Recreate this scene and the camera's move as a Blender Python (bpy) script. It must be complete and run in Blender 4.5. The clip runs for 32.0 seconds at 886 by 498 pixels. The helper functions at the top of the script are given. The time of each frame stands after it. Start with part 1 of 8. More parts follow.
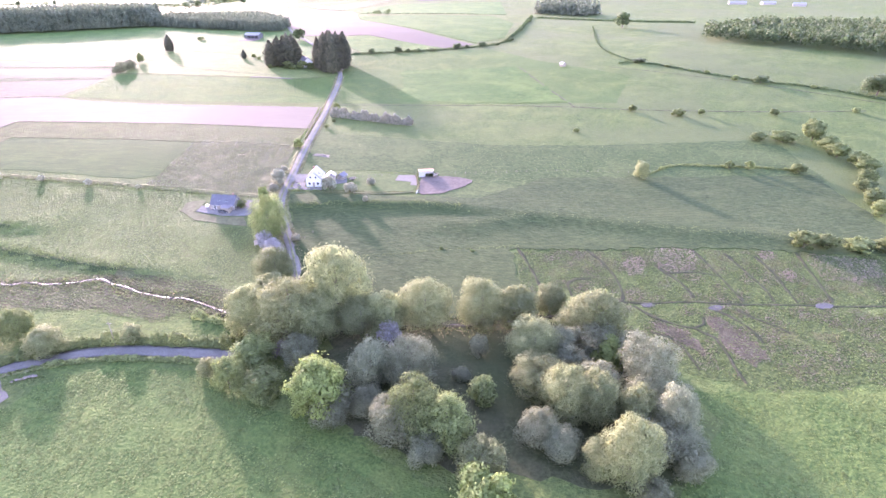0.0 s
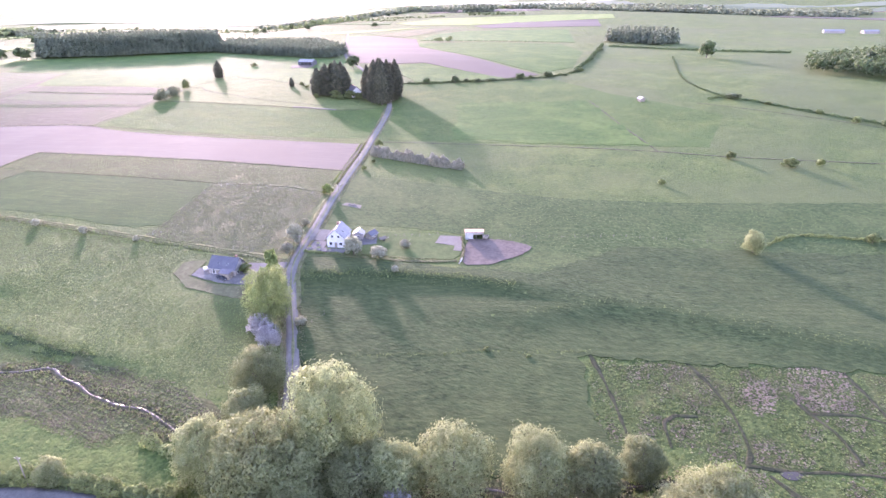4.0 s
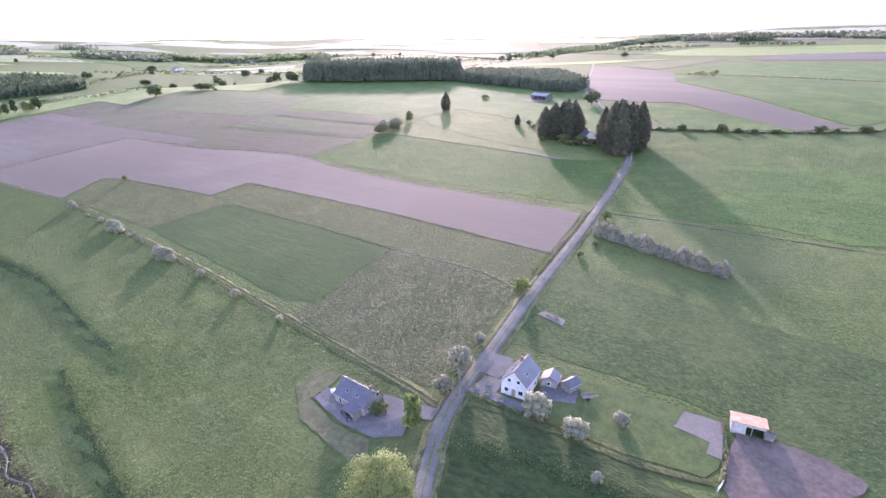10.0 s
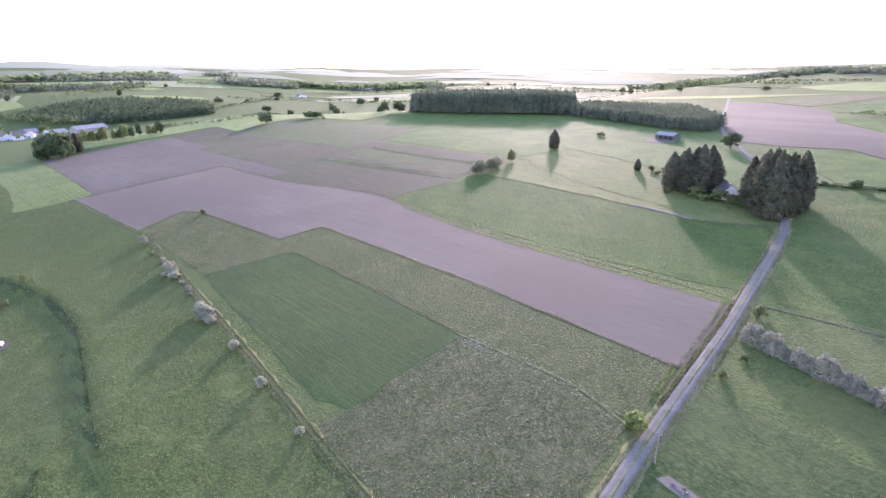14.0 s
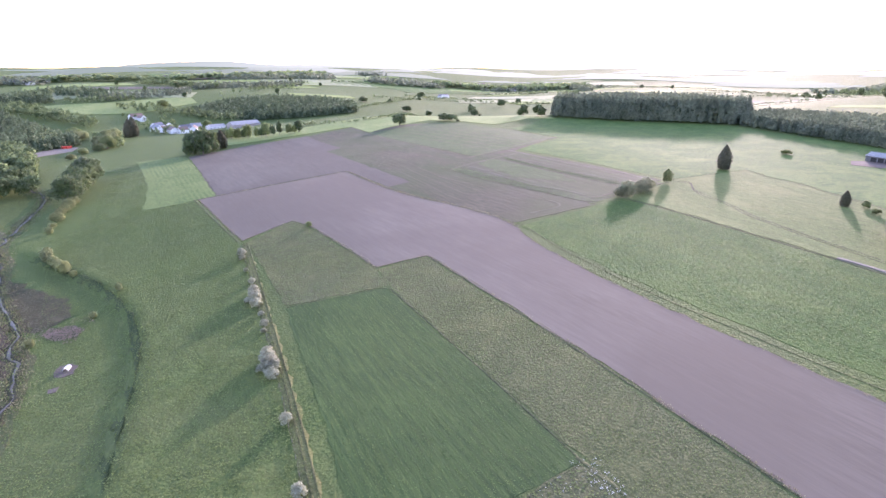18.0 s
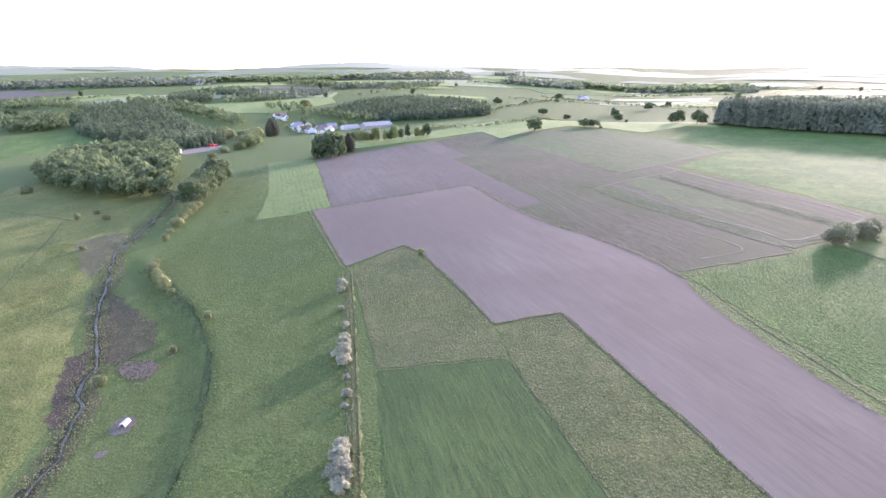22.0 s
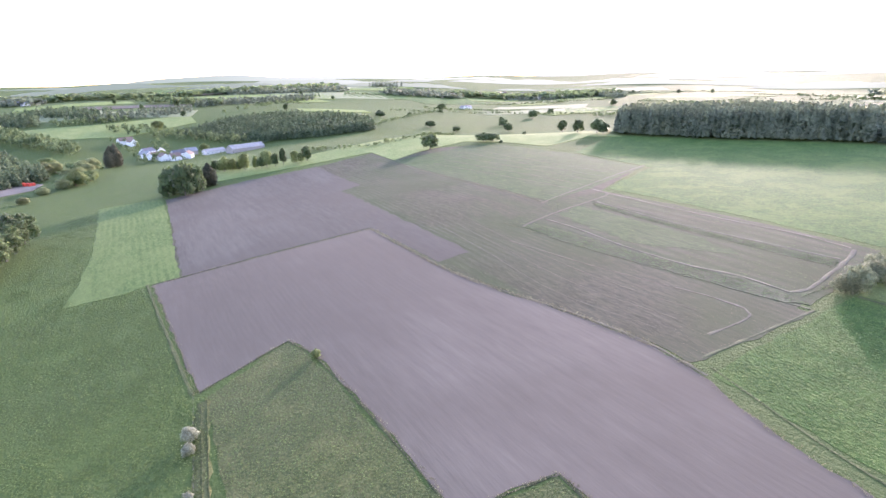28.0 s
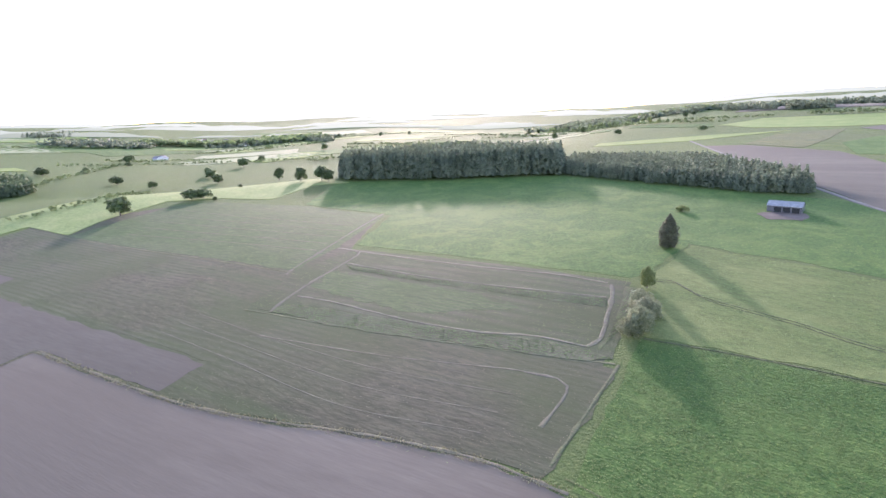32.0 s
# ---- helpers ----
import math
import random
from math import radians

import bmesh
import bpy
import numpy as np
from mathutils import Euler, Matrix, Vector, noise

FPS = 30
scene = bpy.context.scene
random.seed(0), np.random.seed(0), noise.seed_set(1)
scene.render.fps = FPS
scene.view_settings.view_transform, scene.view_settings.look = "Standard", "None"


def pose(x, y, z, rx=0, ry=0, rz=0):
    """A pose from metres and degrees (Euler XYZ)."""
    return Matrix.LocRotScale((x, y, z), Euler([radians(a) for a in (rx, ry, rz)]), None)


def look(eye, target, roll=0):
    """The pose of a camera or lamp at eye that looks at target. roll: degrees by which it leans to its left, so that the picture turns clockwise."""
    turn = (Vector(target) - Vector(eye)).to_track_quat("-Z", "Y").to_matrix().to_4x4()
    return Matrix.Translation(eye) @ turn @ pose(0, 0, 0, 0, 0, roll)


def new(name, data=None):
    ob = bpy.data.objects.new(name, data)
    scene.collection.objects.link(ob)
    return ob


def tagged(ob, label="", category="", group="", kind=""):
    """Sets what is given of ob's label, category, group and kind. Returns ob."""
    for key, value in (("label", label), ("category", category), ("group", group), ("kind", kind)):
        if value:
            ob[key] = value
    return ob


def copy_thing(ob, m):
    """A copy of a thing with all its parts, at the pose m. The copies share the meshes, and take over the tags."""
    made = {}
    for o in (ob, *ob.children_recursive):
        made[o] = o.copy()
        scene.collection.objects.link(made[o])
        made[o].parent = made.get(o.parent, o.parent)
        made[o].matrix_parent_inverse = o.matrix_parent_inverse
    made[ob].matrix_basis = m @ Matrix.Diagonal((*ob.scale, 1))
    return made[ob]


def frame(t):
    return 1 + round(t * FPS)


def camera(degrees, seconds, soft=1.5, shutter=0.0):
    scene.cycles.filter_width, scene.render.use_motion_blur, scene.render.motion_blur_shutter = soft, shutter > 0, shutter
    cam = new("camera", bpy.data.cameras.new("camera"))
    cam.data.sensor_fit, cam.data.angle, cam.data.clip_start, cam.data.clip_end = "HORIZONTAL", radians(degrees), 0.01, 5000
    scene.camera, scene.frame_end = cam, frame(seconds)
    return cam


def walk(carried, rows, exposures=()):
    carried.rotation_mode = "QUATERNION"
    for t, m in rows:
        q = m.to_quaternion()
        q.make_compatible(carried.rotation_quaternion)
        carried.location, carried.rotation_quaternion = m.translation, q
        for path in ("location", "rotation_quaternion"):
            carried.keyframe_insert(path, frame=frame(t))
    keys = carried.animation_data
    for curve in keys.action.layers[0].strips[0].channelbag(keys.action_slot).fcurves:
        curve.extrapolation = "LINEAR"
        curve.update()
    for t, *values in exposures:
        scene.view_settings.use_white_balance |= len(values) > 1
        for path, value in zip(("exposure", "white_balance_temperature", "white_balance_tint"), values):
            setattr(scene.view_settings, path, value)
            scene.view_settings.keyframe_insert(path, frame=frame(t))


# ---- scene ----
cam = camera(77.8, 32.0, soft=1.5)
METRES, EYE, TILT, LEAN, TURN = 420.0, 94.0, 4.5, 0.0, 2.5
ROWS = [
    (0.0, 0.0, 0.0, 0.0, -0.21, -30.62, 0.36),
    (0.5, -0.0001, 0.0167, -0.0033, -0.22, -28.63, 0.37),
    (1.0, 0.0004, 0.0325, -0.0076, -0.16, -28.21, 0.38),
    (1.5, 0.001, 0.0489, -0.0104, -0.05, -28.19, 0.43),
    (2.0, 0.0018, 0.0652, -0.0124, 0.05, -28.18, 0.45),
    (2.5, 0.0027, 0.0816, -0.0137, 0.17, -28.15, 0.49),
    (4.5, 0.0043, 0.1454, -0.0177, 14.18, -28.0, 1.3),
    (5.0, 0.0039, 0.1618, -0.0186, 25.38, -27.78, 1.73),
    (5.5, 0.0034, 0.1785, -0.0193, 27.26, -27.75, 1.9),
    (6.0, -0.0001, 0.1931, -0.0204, 27.37, -27.68, 1.86),
    (6.5, -0.003, 0.2085, -0.0213, 30.64, -27.57, 2.06),
    (7.0, -0.0066, 0.2234, -0.0221, 30.87, -27.51, 2.15),
    (7.5, -0.0114, 0.2378, -0.0231, 30.91, -27.46, 2.21),
    (8.0, -0.0166, 0.2521, -0.0239, 31.23, -27.42, 2.33),
    (8.5, -0.0221, 0.2673, -0.0242, 31.19, -26.89, 2.39),
    (9.0, -0.0276, 0.2815, -0.0258, 30.76, -25.01, 2.46),
    (9.5, -0.0331, 0.2959, -0.0264, 30.33, -24.97, 2.5),
    (10.0, -0.0389, 0.3106, -0.0275, 29.95, -24.92, 2.52),
    (10.5, -0.0449, 0.3248, -0.0284, 29.61, -24.35, 2.53),
    (11.0, -0.0508, 0.3391, -0.029, 29.31, -24.36, 2.53),
    (11.5, -0.0569, 0.3533, -0.03, 29.06, -24.29, 2.56),
    (12.0, -0.0639, 0.368, -0.0303, 28.8, -22.56, 2.54),
    (12.5, -0.0701, 0.3816, -0.0317, 28.64, -22.15, 2.5),
    (13.0, -0.0781, 0.3943, -0.0322, 29.52, -22.08, 2.4),
    (13.5, -0.0847, 0.4079, -0.0332, 40.23, -21.64, 2.74),
    (15.5, -0.116, 0.4581, -0.0357, 43.36, -21.58, 3.04),
    (16.0, -0.1256, 0.4707, -0.0367, 47.64, -21.37, 3.13),
    (16.5, -0.1359, 0.4827, -0.0378, 48.74, -21.28, 3.18),
    (17.0, -0.1474, 0.4922, -0.038, 50.06, -21.22, 3.2),
    (17.5, -0.1583, 0.5039, -0.039, 54.87, -20.94, 3.33),
    (18.0, -0.17, 0.5141, -0.0396, 56.17, -20.82, 3.43),
    (18.5, -0.1826, 0.5211, -0.0395, 58.1, -20.63, 3.46),
    (19.0, -0.1951, 0.5317, -0.0404, 64.06, -20.26, 3.62),
    (19.5, -0.2082, 0.5403, -0.041, 64.84, -20.21, 3.72),
    (20.0, -0.2215, 0.5469, -0.0414, 66.89, -20.07, 3.8),
    (20.5, -0.2356, 0.5544, -0.0421, 69.82, -19.9, 3.91),
    (21.0, -0.2498, 0.5607, -0.0424, 70.68, -19.86, 3.97),
    (21.5, -0.2643, 0.567, -0.0428, 70.98, -19.87, 4.07),
    (22.0, -0.2794, 0.5715, -0.0428, 69.76, -19.93, 4.15),
    (22.5, -0.2942, 0.5763, -0.043, 69.85, -19.9, 4.24),
    (23.0, -0.3092, 0.5813, -0.0432, 69.97, -19.88, 4.35),
    (23.5, -0.3241, 0.586, -0.0434, 70.08, -19.84, 4.45),
    (24.0, -0.3391, 0.5906, -0.0435, 70.17, -19.84, 4.51),
    (24.5, -0.354, 0.5954, -0.0436, 70.24, -19.82, 4.59),
    (26.5, -0.4121, 0.615, -0.0434, 70.31, -19.12, 4.84),
    (27.0, -0.4266, 0.6207, -0.0441, 69.79, -18.98, 4.91),
    (27.5, -0.4413, 0.6266, -0.0446, 61.86, -19.59, 5.0),
    (28.0, -0.4569, 0.6297, -0.0448, 57.21, -19.94, 4.84),
    (28.5, -0.4713, 0.6353, -0.045, 57.28, -19.94, 4.81),
    (29.0, -0.4856, 0.6417, -0.0456, 57.44, -19.04, 4.78),
    (29.5, -0.4983, 0.6506, -0.0462, 52.46, -19.46, 4.82),
    (30.0, -0.5126, 0.6573, -0.0463, 41.55, -20.25, 4.47),
    (30.5, -0.5261, 0.665, -0.0467, 38.54, -20.44, 4.34),
    (31.0, -0.5376, 0.6742, -0.0471, 32.86, -20.82, 4.15),
    (31.5, -0.5499, 0.684, -0.0474, 28.56, -19.61, 3.92),
    (32.0, -0.5609, 0.6945, -0.048, 27.69, -17.87, 3.81),
]
walk(cam, [(t, pose(0, 0, EYE, TILT, LEAN, TURN) @ pose(METRES * x, METRES * y, METRES * z, 90 + pitch, roll, yaw)) for t, x, y, z, yaw, pitch, roll in ROWS],
     [(0.0, 3.41, 6300, 56), (2.5, 3.23, 6280, 55), (6.0, 2.83, 6230, 53), (8.0, 2.71, 6220, 51), (10.0, 2.55, 6200, 49), (13.0, 2.39, 6200, 46), (19.0, 2.55, 6220, 45), (24.0, 2.65, 6240, 43), (28.0, 2.60, 6320, 39), (32.0, 2.35, 6320, 34)])

# ---- light ----
SUN_AZ, SUN_EL = 32.2, 13.2          # degrees west of north, degrees up
SUN_DIR = Vector((-math.sin(radians(SUN_AZ)) * math.cos(radians(SUN_EL)),
                  math.cos(radians(SUN_AZ)) * math.cos(radians(SUN_EL)), math.sin(radians(SUN_EL))))
world = bpy.data.worlds.new("sky")
scene.world = world
world.use_nodes = True
wn = world.node_tree.nodes
sky = wn.new("ShaderNodeTexSky")
sky.sky_type = "NISHITA"
sky.sun_disc = False
sky.sun_elevation = radians(SUN_EL)
sky.sun_rotation = radians(-SUN_AZ)
sky.air_density, sky.dust_density, sky.ozone_density = 1.0, 0.6, 1.0
bg = wn["Background"]
bg.inputs["Strength"].default_value = 0.15
world.node_tree.links.new(sky.outputs[0], bg.inputs["Color"])
sun_data = bpy.data.lights.new("sun", "SUN")
sun_data.energy, sun_data.angle, sun_data.color = 1.42, radians(2.4), (1.0, 0.92, 0.78)
sun = new("sun", sun_data)
sun.matrix_basis = look(SUN_DIR * 300, (0, 0, 0))

# ---- lie of the land ----
HILLS = [((-1000, 140), -3.3), ((-1000, 270), -6.8), ((-1000, 400), -8.4), ((-820, 140), 0.4), ((-820, 270), 2.3),
         ((-820, 400), 5.1), ((-640, 140), 3.0), ((-640, 270), -0.7), ((-640, 400), -3.5), ((-480, 140), 5.9),
         ((-480, 270), 6.6), ((-480, 400), -1.5), ((-340, 140), -9.5), ((-340, 270), 1.3), ((-340, 400), -1.4),
         ((-200, 140), -6.4), ((-200, 270), 13.3), ((-200, 400), -3.3), ((-60, 140), -4.7), ((-60, 270), 10.1),
         ((-60, 400), -10.8), ((-1000, 560), 6.3), ((-640, 540), -4.6), ((-200, 560), -1.8), ((-300, 700), -0.4)]
# grassy banks that step up the pasture: lines with the high side to their left when walked
FAR_HILLS = [(-1320, 560, 200, 20), (-1480, 230, 200, 14), (-1900, -60, 330, 26), (-1950, 760, 330, 24), (-2700, 300, 450, 30), (-1250, -60, 180, 12),
             (-900, 1500, 350, 14), (200, 1900, 500, 30), (-2300, 1400, 420, 26), (-600, 2600, 500, 24)]
BANKS = [([(-185, 198), (-210, 202), (-251, 210), (-284, 213), (-310, 211), (-343, 203), (-375, 190), (-405, 175)], -1.0, 1.8, 3.2),
         ([(-117, 168), (-135, 171), (-163, 178), (-190, 185.5)], -1.0, 1.35, 3.0),
         ([(-74, 215), (-56, 217.5), (-36, 219.5), (-16, 219.5), (-2, 217)], 1.0, 1.9, 5.0),
         ([(2, 204), (30, 214), (53, 211), (85, 204), (120, 200.5), (160, 195)], 1.0, 1.3, 10.0)]


def ss(v):
    v = np.clip(v, 0, 1)
    return v * v * (3 - 2 * v)


def seg_dist(x, y, line):
    """Distance to a line of points, and which side (left positive)."""
    best, side = np.full(np.shape(x), 1e9), np.zeros(np.shape(x))
    for (ax, ay), (bx, by) in zip(line, line[1:]):
        dx, dy = bx - ax, by - ay
        f = np.clip(((x - ax) * dx + (y - ay) * dy) / (dx * dx + dy * dy), 0, 1)
        d = np.hypot(x - ax - f * dx, y - ay - f * dy)
        s = np.sign(dx * (y - ay) - dy * (x - ax))
        side = np.where(d < best, s, side)
        best = np.minimum(d, best)
    return best, side


def height(x, y):
    x, y = np.asarray(x, float), np.asarray(y, float)
    n = 38 * ss((y - 140) / 430) + 4 * ss((y - 560) / 180)
    edge = -700 + 0.75 * np.clip(y - 540, 0, 320)
    w = ss((x - edge + 300) / 300)
    r = np.hypot(x + 150, y - 250)
    bear = np.arctan2(y - 250, x + 150)
    ne = ss((2.1 - bear) / 0.9) * ss((bear - 0.2) / 0.4)
    far = ss((r - 1000) / 3600) * (78 + 75 * ne)
    roll = ss((r - 900) / 900) * (9 * np.sin(x / 310 + 1.3) * np.cos(y / 420) + 6 * np.sin((x + y) / 230))
    v = (8 * (1 - w) + n * w) * (1 - 0.6 * ss((r - 1200) / 1500)) + far + roll - 8 * (1 - w) * ss((220 - y) / 200)
    for (cx, cy), a in HILLS:
        v = v + a * np.exp(-((x - cx) ** 2 + (y - cy) ** 2) / (2 * 130.0 ** 2))
    for cx, cy, wide, a in FAR_HILLS:
        v = v + a * np.exp(-((x - cx) ** 2 + (y - cy) ** 2) / (2.0 * wide * wide))
    v = 0.64 * v + 0.36 * np.sqrt(v * v + 4) - 0.72
    for line, way, up, wide in BANKS:
        d, s = seg_dist(x, y, line)
        s = s * way * d
        along = ss((40 - np.maximum(d - 10, 0)) / 40)
        v = v + up * ss((s + wide) / (wide + 1.8)) * np.exp(-np.maximum(s, 0) / 16) * along * (np.abs(s) < 90)
    return v


def gz(x, y):
    return float(height(x, y))


# ---- materials ----
def ramp(nt, fac, stops):
    node = nt.nodes.new("ShaderNodeValToRGB")
    els = node.color_ramp.elements
    while len(els) < len(stops):
        els.new(0.5)
    for e, (p, c) in zip(els, stops):
        e.position, e.color = p, (*c, 1)
    nt.links.new(fac, node.inputs[0])
    return node.outputs[0]


def noise_tex(nt, coord, scale, detail=5, rough=0.6, distort=0.0):
    node = nt.nodes.new("ShaderNodeTexNoise")
    node.inputs["Scale"].default_value, node.inputs["Detail"].default_value = scale, detail
    node.inputs["Roughness"].default_value, node.inputs["Distortion"].default_value = rough, distort
    nt.links.new(coord, node.inputs["Vector"])
    return node.outputs[0]


def mix_col(nt, fac, a, b, mode="MIX"):
    node = nt.nodes.new("ShaderNodeMix")
    node.data_type, node.blend_type = "RGBA", mode
    if isinstance(fac, float):
        node.inputs[0].default_value = fac
    else:
        nt.links.new(fac, node.inputs[0])
    for sock, v in ((node.inputs[6], a), (node.inputs[7], b)):
        if isinstance(v, tuple):
            sock.default_value = (*v, 1)
        else:
            nt.links.new(v, sock)
    return node.outputs[2]


def surface(name, dark, light, patch=None, fine=1.0, broad=0.03, bump=0.3, rough=0.88, stripes=None, leaf=0.0,
            vary=0.0, metal=0.0, patch_at=(0.45, 0.62), squash=None, far_patch=None, bump_scale=None, sheen=0.0, warp=0.0, west=None, mid=0.16):
    """A worn natural surface: grain between two colours, broad patches of a third, rows, relief.
    stripes: (degrees, metres from row to row, strength, colour). leaf: share of light let through."""
    m = bpy.data.materials.new(name)
    m.use_nodes = True
    nt = m.node_tree
    bsdf = nt.nodes["Principled BSDF"]
    coord = nt.nodes.new("ShaderNodeTexCoord").outputs["Object"]
    wcoord = coord
    if warp:
        off = nt.nodes.new("ShaderNodeVectorMath")
        off.operation = "SCALE"
        off.inputs["Scale"].default_value = warp
        wob = nt.nodes.new("ShaderNodeTexNoise")
        wob.inputs["Scale"].default_value, wob.inputs["Detail"].default_value = 0.012, 1.0
        nt.links.new(coord, wob.inputs["Vector"])
        nt.links.new(wob.outputs["Color"], off.inputs[0])
        add = nt.nodes.new("ShaderNodeVectorMath")
        nt.links.new(coord, add.inputs[0])
        nt.links.new(off.outputs[0], add.inputs[1])
        wcoord = add.outputs[0]
    if squash:
        mp = nt.nodes.new("ShaderNodeMapping")
        mp.inputs["Rotation"].default_value = (0, 0, radians(squash[0]))
        nt.links.new(wcoord, mp.inputs["Vector"])
        mp2 = nt.nodes.new("ShaderNodeMapping")
        mp2.inputs["Scale"].default_value = (squash[1], 1, 1)
        nt.links.new(mp.outputs[0], mp2.inputs["Vector"])
        gcoord = mp2.outputs[0]
    else:
        gcoord = coord
    grain = noise_tex(nt, gcoord, fine, 6, 0.68)
    col = ramp(nt, grain, [(0.38, dark), (0.62, light)])
    if patch:
        big = noise_tex(nt, gcoord, broad, 6, 0.62, 0.6)
        f = nt.nodes.new("ShaderNodeMapRange")
        f.inputs["From Min"].default_value, f.inputs["From Max"].default_value = patch_at
        nt.links.new(big, f.inputs["Value"])
        col = mix_col(nt, f.outputs[0], col, mix_col(nt, 0.55, col, patch))
    if patch and mid:
        shade = noise_tex(nt, gcoord, 0.42, 4, 0.6)
        lo, hi = 1 - mid, 1 + 0.7 * mid
        col = mix_col(nt, 1.0, col, ramp(nt, shade, [(0.36, (lo, lo, lo)), (0.64, (hi, hi, hi))]), "MULTIPLY")
    if far_patch:
        f2 = nt.nodes.new("ShaderNodeMapRange")
        f2.inputs["From Min"].default_value, f2.inputs["From Max"].default_value = 0.42, 0.6
        nt.links.new(noise_tex(nt, coord, 0.011, 4, 0.55, 0.3), f2.inputs["Value"])
        col = mix_col(nt, f2.outputs[0], col, mix_col(nt, 0.7, col, far_patch))
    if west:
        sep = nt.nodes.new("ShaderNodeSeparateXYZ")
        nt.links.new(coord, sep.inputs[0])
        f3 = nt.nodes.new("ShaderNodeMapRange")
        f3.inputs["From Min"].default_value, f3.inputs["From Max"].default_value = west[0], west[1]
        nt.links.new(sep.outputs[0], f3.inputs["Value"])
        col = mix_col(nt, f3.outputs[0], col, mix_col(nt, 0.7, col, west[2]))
    relief = grain
    if stripes:
        deg, gap, strength, scol = stripes
        mp = nt.nodes.new("ShaderNodeMapping")
        mp.inputs["Rotation"].default_value = (0, 0, radians(deg))
        nt.links.new(wcoord, mp.inputs["Vector"])
        wave = nt.nodes.new("ShaderNodeTexWave")
        wave.inputs["Scale"].default_value = 0.314 / gap * 1.0
        wave.inputs["Distortion"].default_value, wave.inputs["Detail"].default_value = 1.2, 2
        wave.inputs["Detail Scale"].default_value = 0.15
        nt.links.new(mp.outputs[0], wave.inputs["Vector"])
        mul = nt.nodes.new("ShaderNodeMath")
        mul.operation = "MULTIPLY"
        nt.links.new(wave.outputs[1], mul.inputs[0])
        fade = nt.nodes.new("ShaderNodeMapRange")
        fade.inputs["From Min"].default_value, fade.inputs["From Max"].default_value = 0.4, 0.68
        nt.links.new(noise_tex(nt, coord, 0.03, 4), fade.inputs["Value"])
        nt.links.new(fade.outputs[0], mul.inputs[1])
        mul2 = nt.nodes.new("ShaderNodeMath")
        mul2.operation = "MULTIPLY"
        mul2.inputs[1].default_value = strength * 1.9
        nt.links.new(mul.outputs[0], mul2.inputs[0])
        col = mix_col(nt, mul2.outputs[0], col, scol)
    if vary:
        info = nt.nodes.new("ShaderNodeObjectInfo")
        vr = nt.nodes.new("ShaderNodeMapRange")
        vr.inputs["To Min"].default_value, vr.inputs["To Max"].default_value = 1 - vary, 1 + vary
        nt.links.new(info.outputs["Random"], vr.inputs["Value"])
        hsv = nt.nodes.new("ShaderNodeHueSaturation")
        nt.links.new(vr.outputs[0], hsv.inputs["Value"])
        nt.links.new(col, hsv.inputs["Color"])
        col = hsv.outputs[0]
    if leaf:
        geo = nt.nodes.new("ShaderNodeNewGeometry")
        vr = nt.nodes.new("ShaderNodeMapRange")
        vr.inputs["To Min"].default_value, vr.inputs["To Max"].default_value = 0.8, 1.22
        nt.links.new(geo.outputs["Random Per Island"], vr.inputs["Value"])
        hsv = nt.nodes.new("ShaderNodeHueSaturation")
        nt.links.new(vr.outputs[0], hsv.inputs["Value"])
        nt.links.new(col, hsv.inputs["Color"])
        col = hsv.outputs[0]
    nt.links.new(col, bsdf.inputs["Base Color"])
    bsdf.inputs["Roughness"].default_value, bsdf.inputs["Metallic"].default_value = rough, metal
    bsdf.inputs["Specular IOR Level"].default_value = 0.5 if metal or rough < 0.6 else 0.12 if rough > 0.86 else 0.25
    if sheen:
        bsdf.inputs["Sheen Weight"].default_value, bsdf.inputs["Sheen Roughness"].default_value = sheen, 0.5
        bsdf.inputs["Sheen Tint"].default_value = (1.0, 0.98, 0.85, 1)
    if bump:
        b = nt.nodes.new("ShaderNodeBump")
        b.inputs["Strength"].default_value, b.inputs["Distance"].default_value = min(1.0, bump), bump
        nt.links.new(relief if not bump_scale else noise_tex(nt, gcoord, bump_scale, 4, 0.6), b.inputs["Height"])
        nt.links.new(b.outputs[0], bsdf.inputs["Normal"])
    if leaf:
        tr = nt.nodes.new("ShaderNodeBsdfTranslucent")
        nt.links.new(col, tr.inputs["Color"])
        ms = nt.nodes.new("ShaderNodeMixShader")
        ms.inputs[0].default_value = leaf
        nt.links.new(bsdf.outputs[0], ms.inputs[1])
        nt.links.new(tr.outputs[0], ms.inputs[2])
        nt.links.new(ms.outputs[0], nt.nodes["Material Output"].inputs["Surface"])
    return m


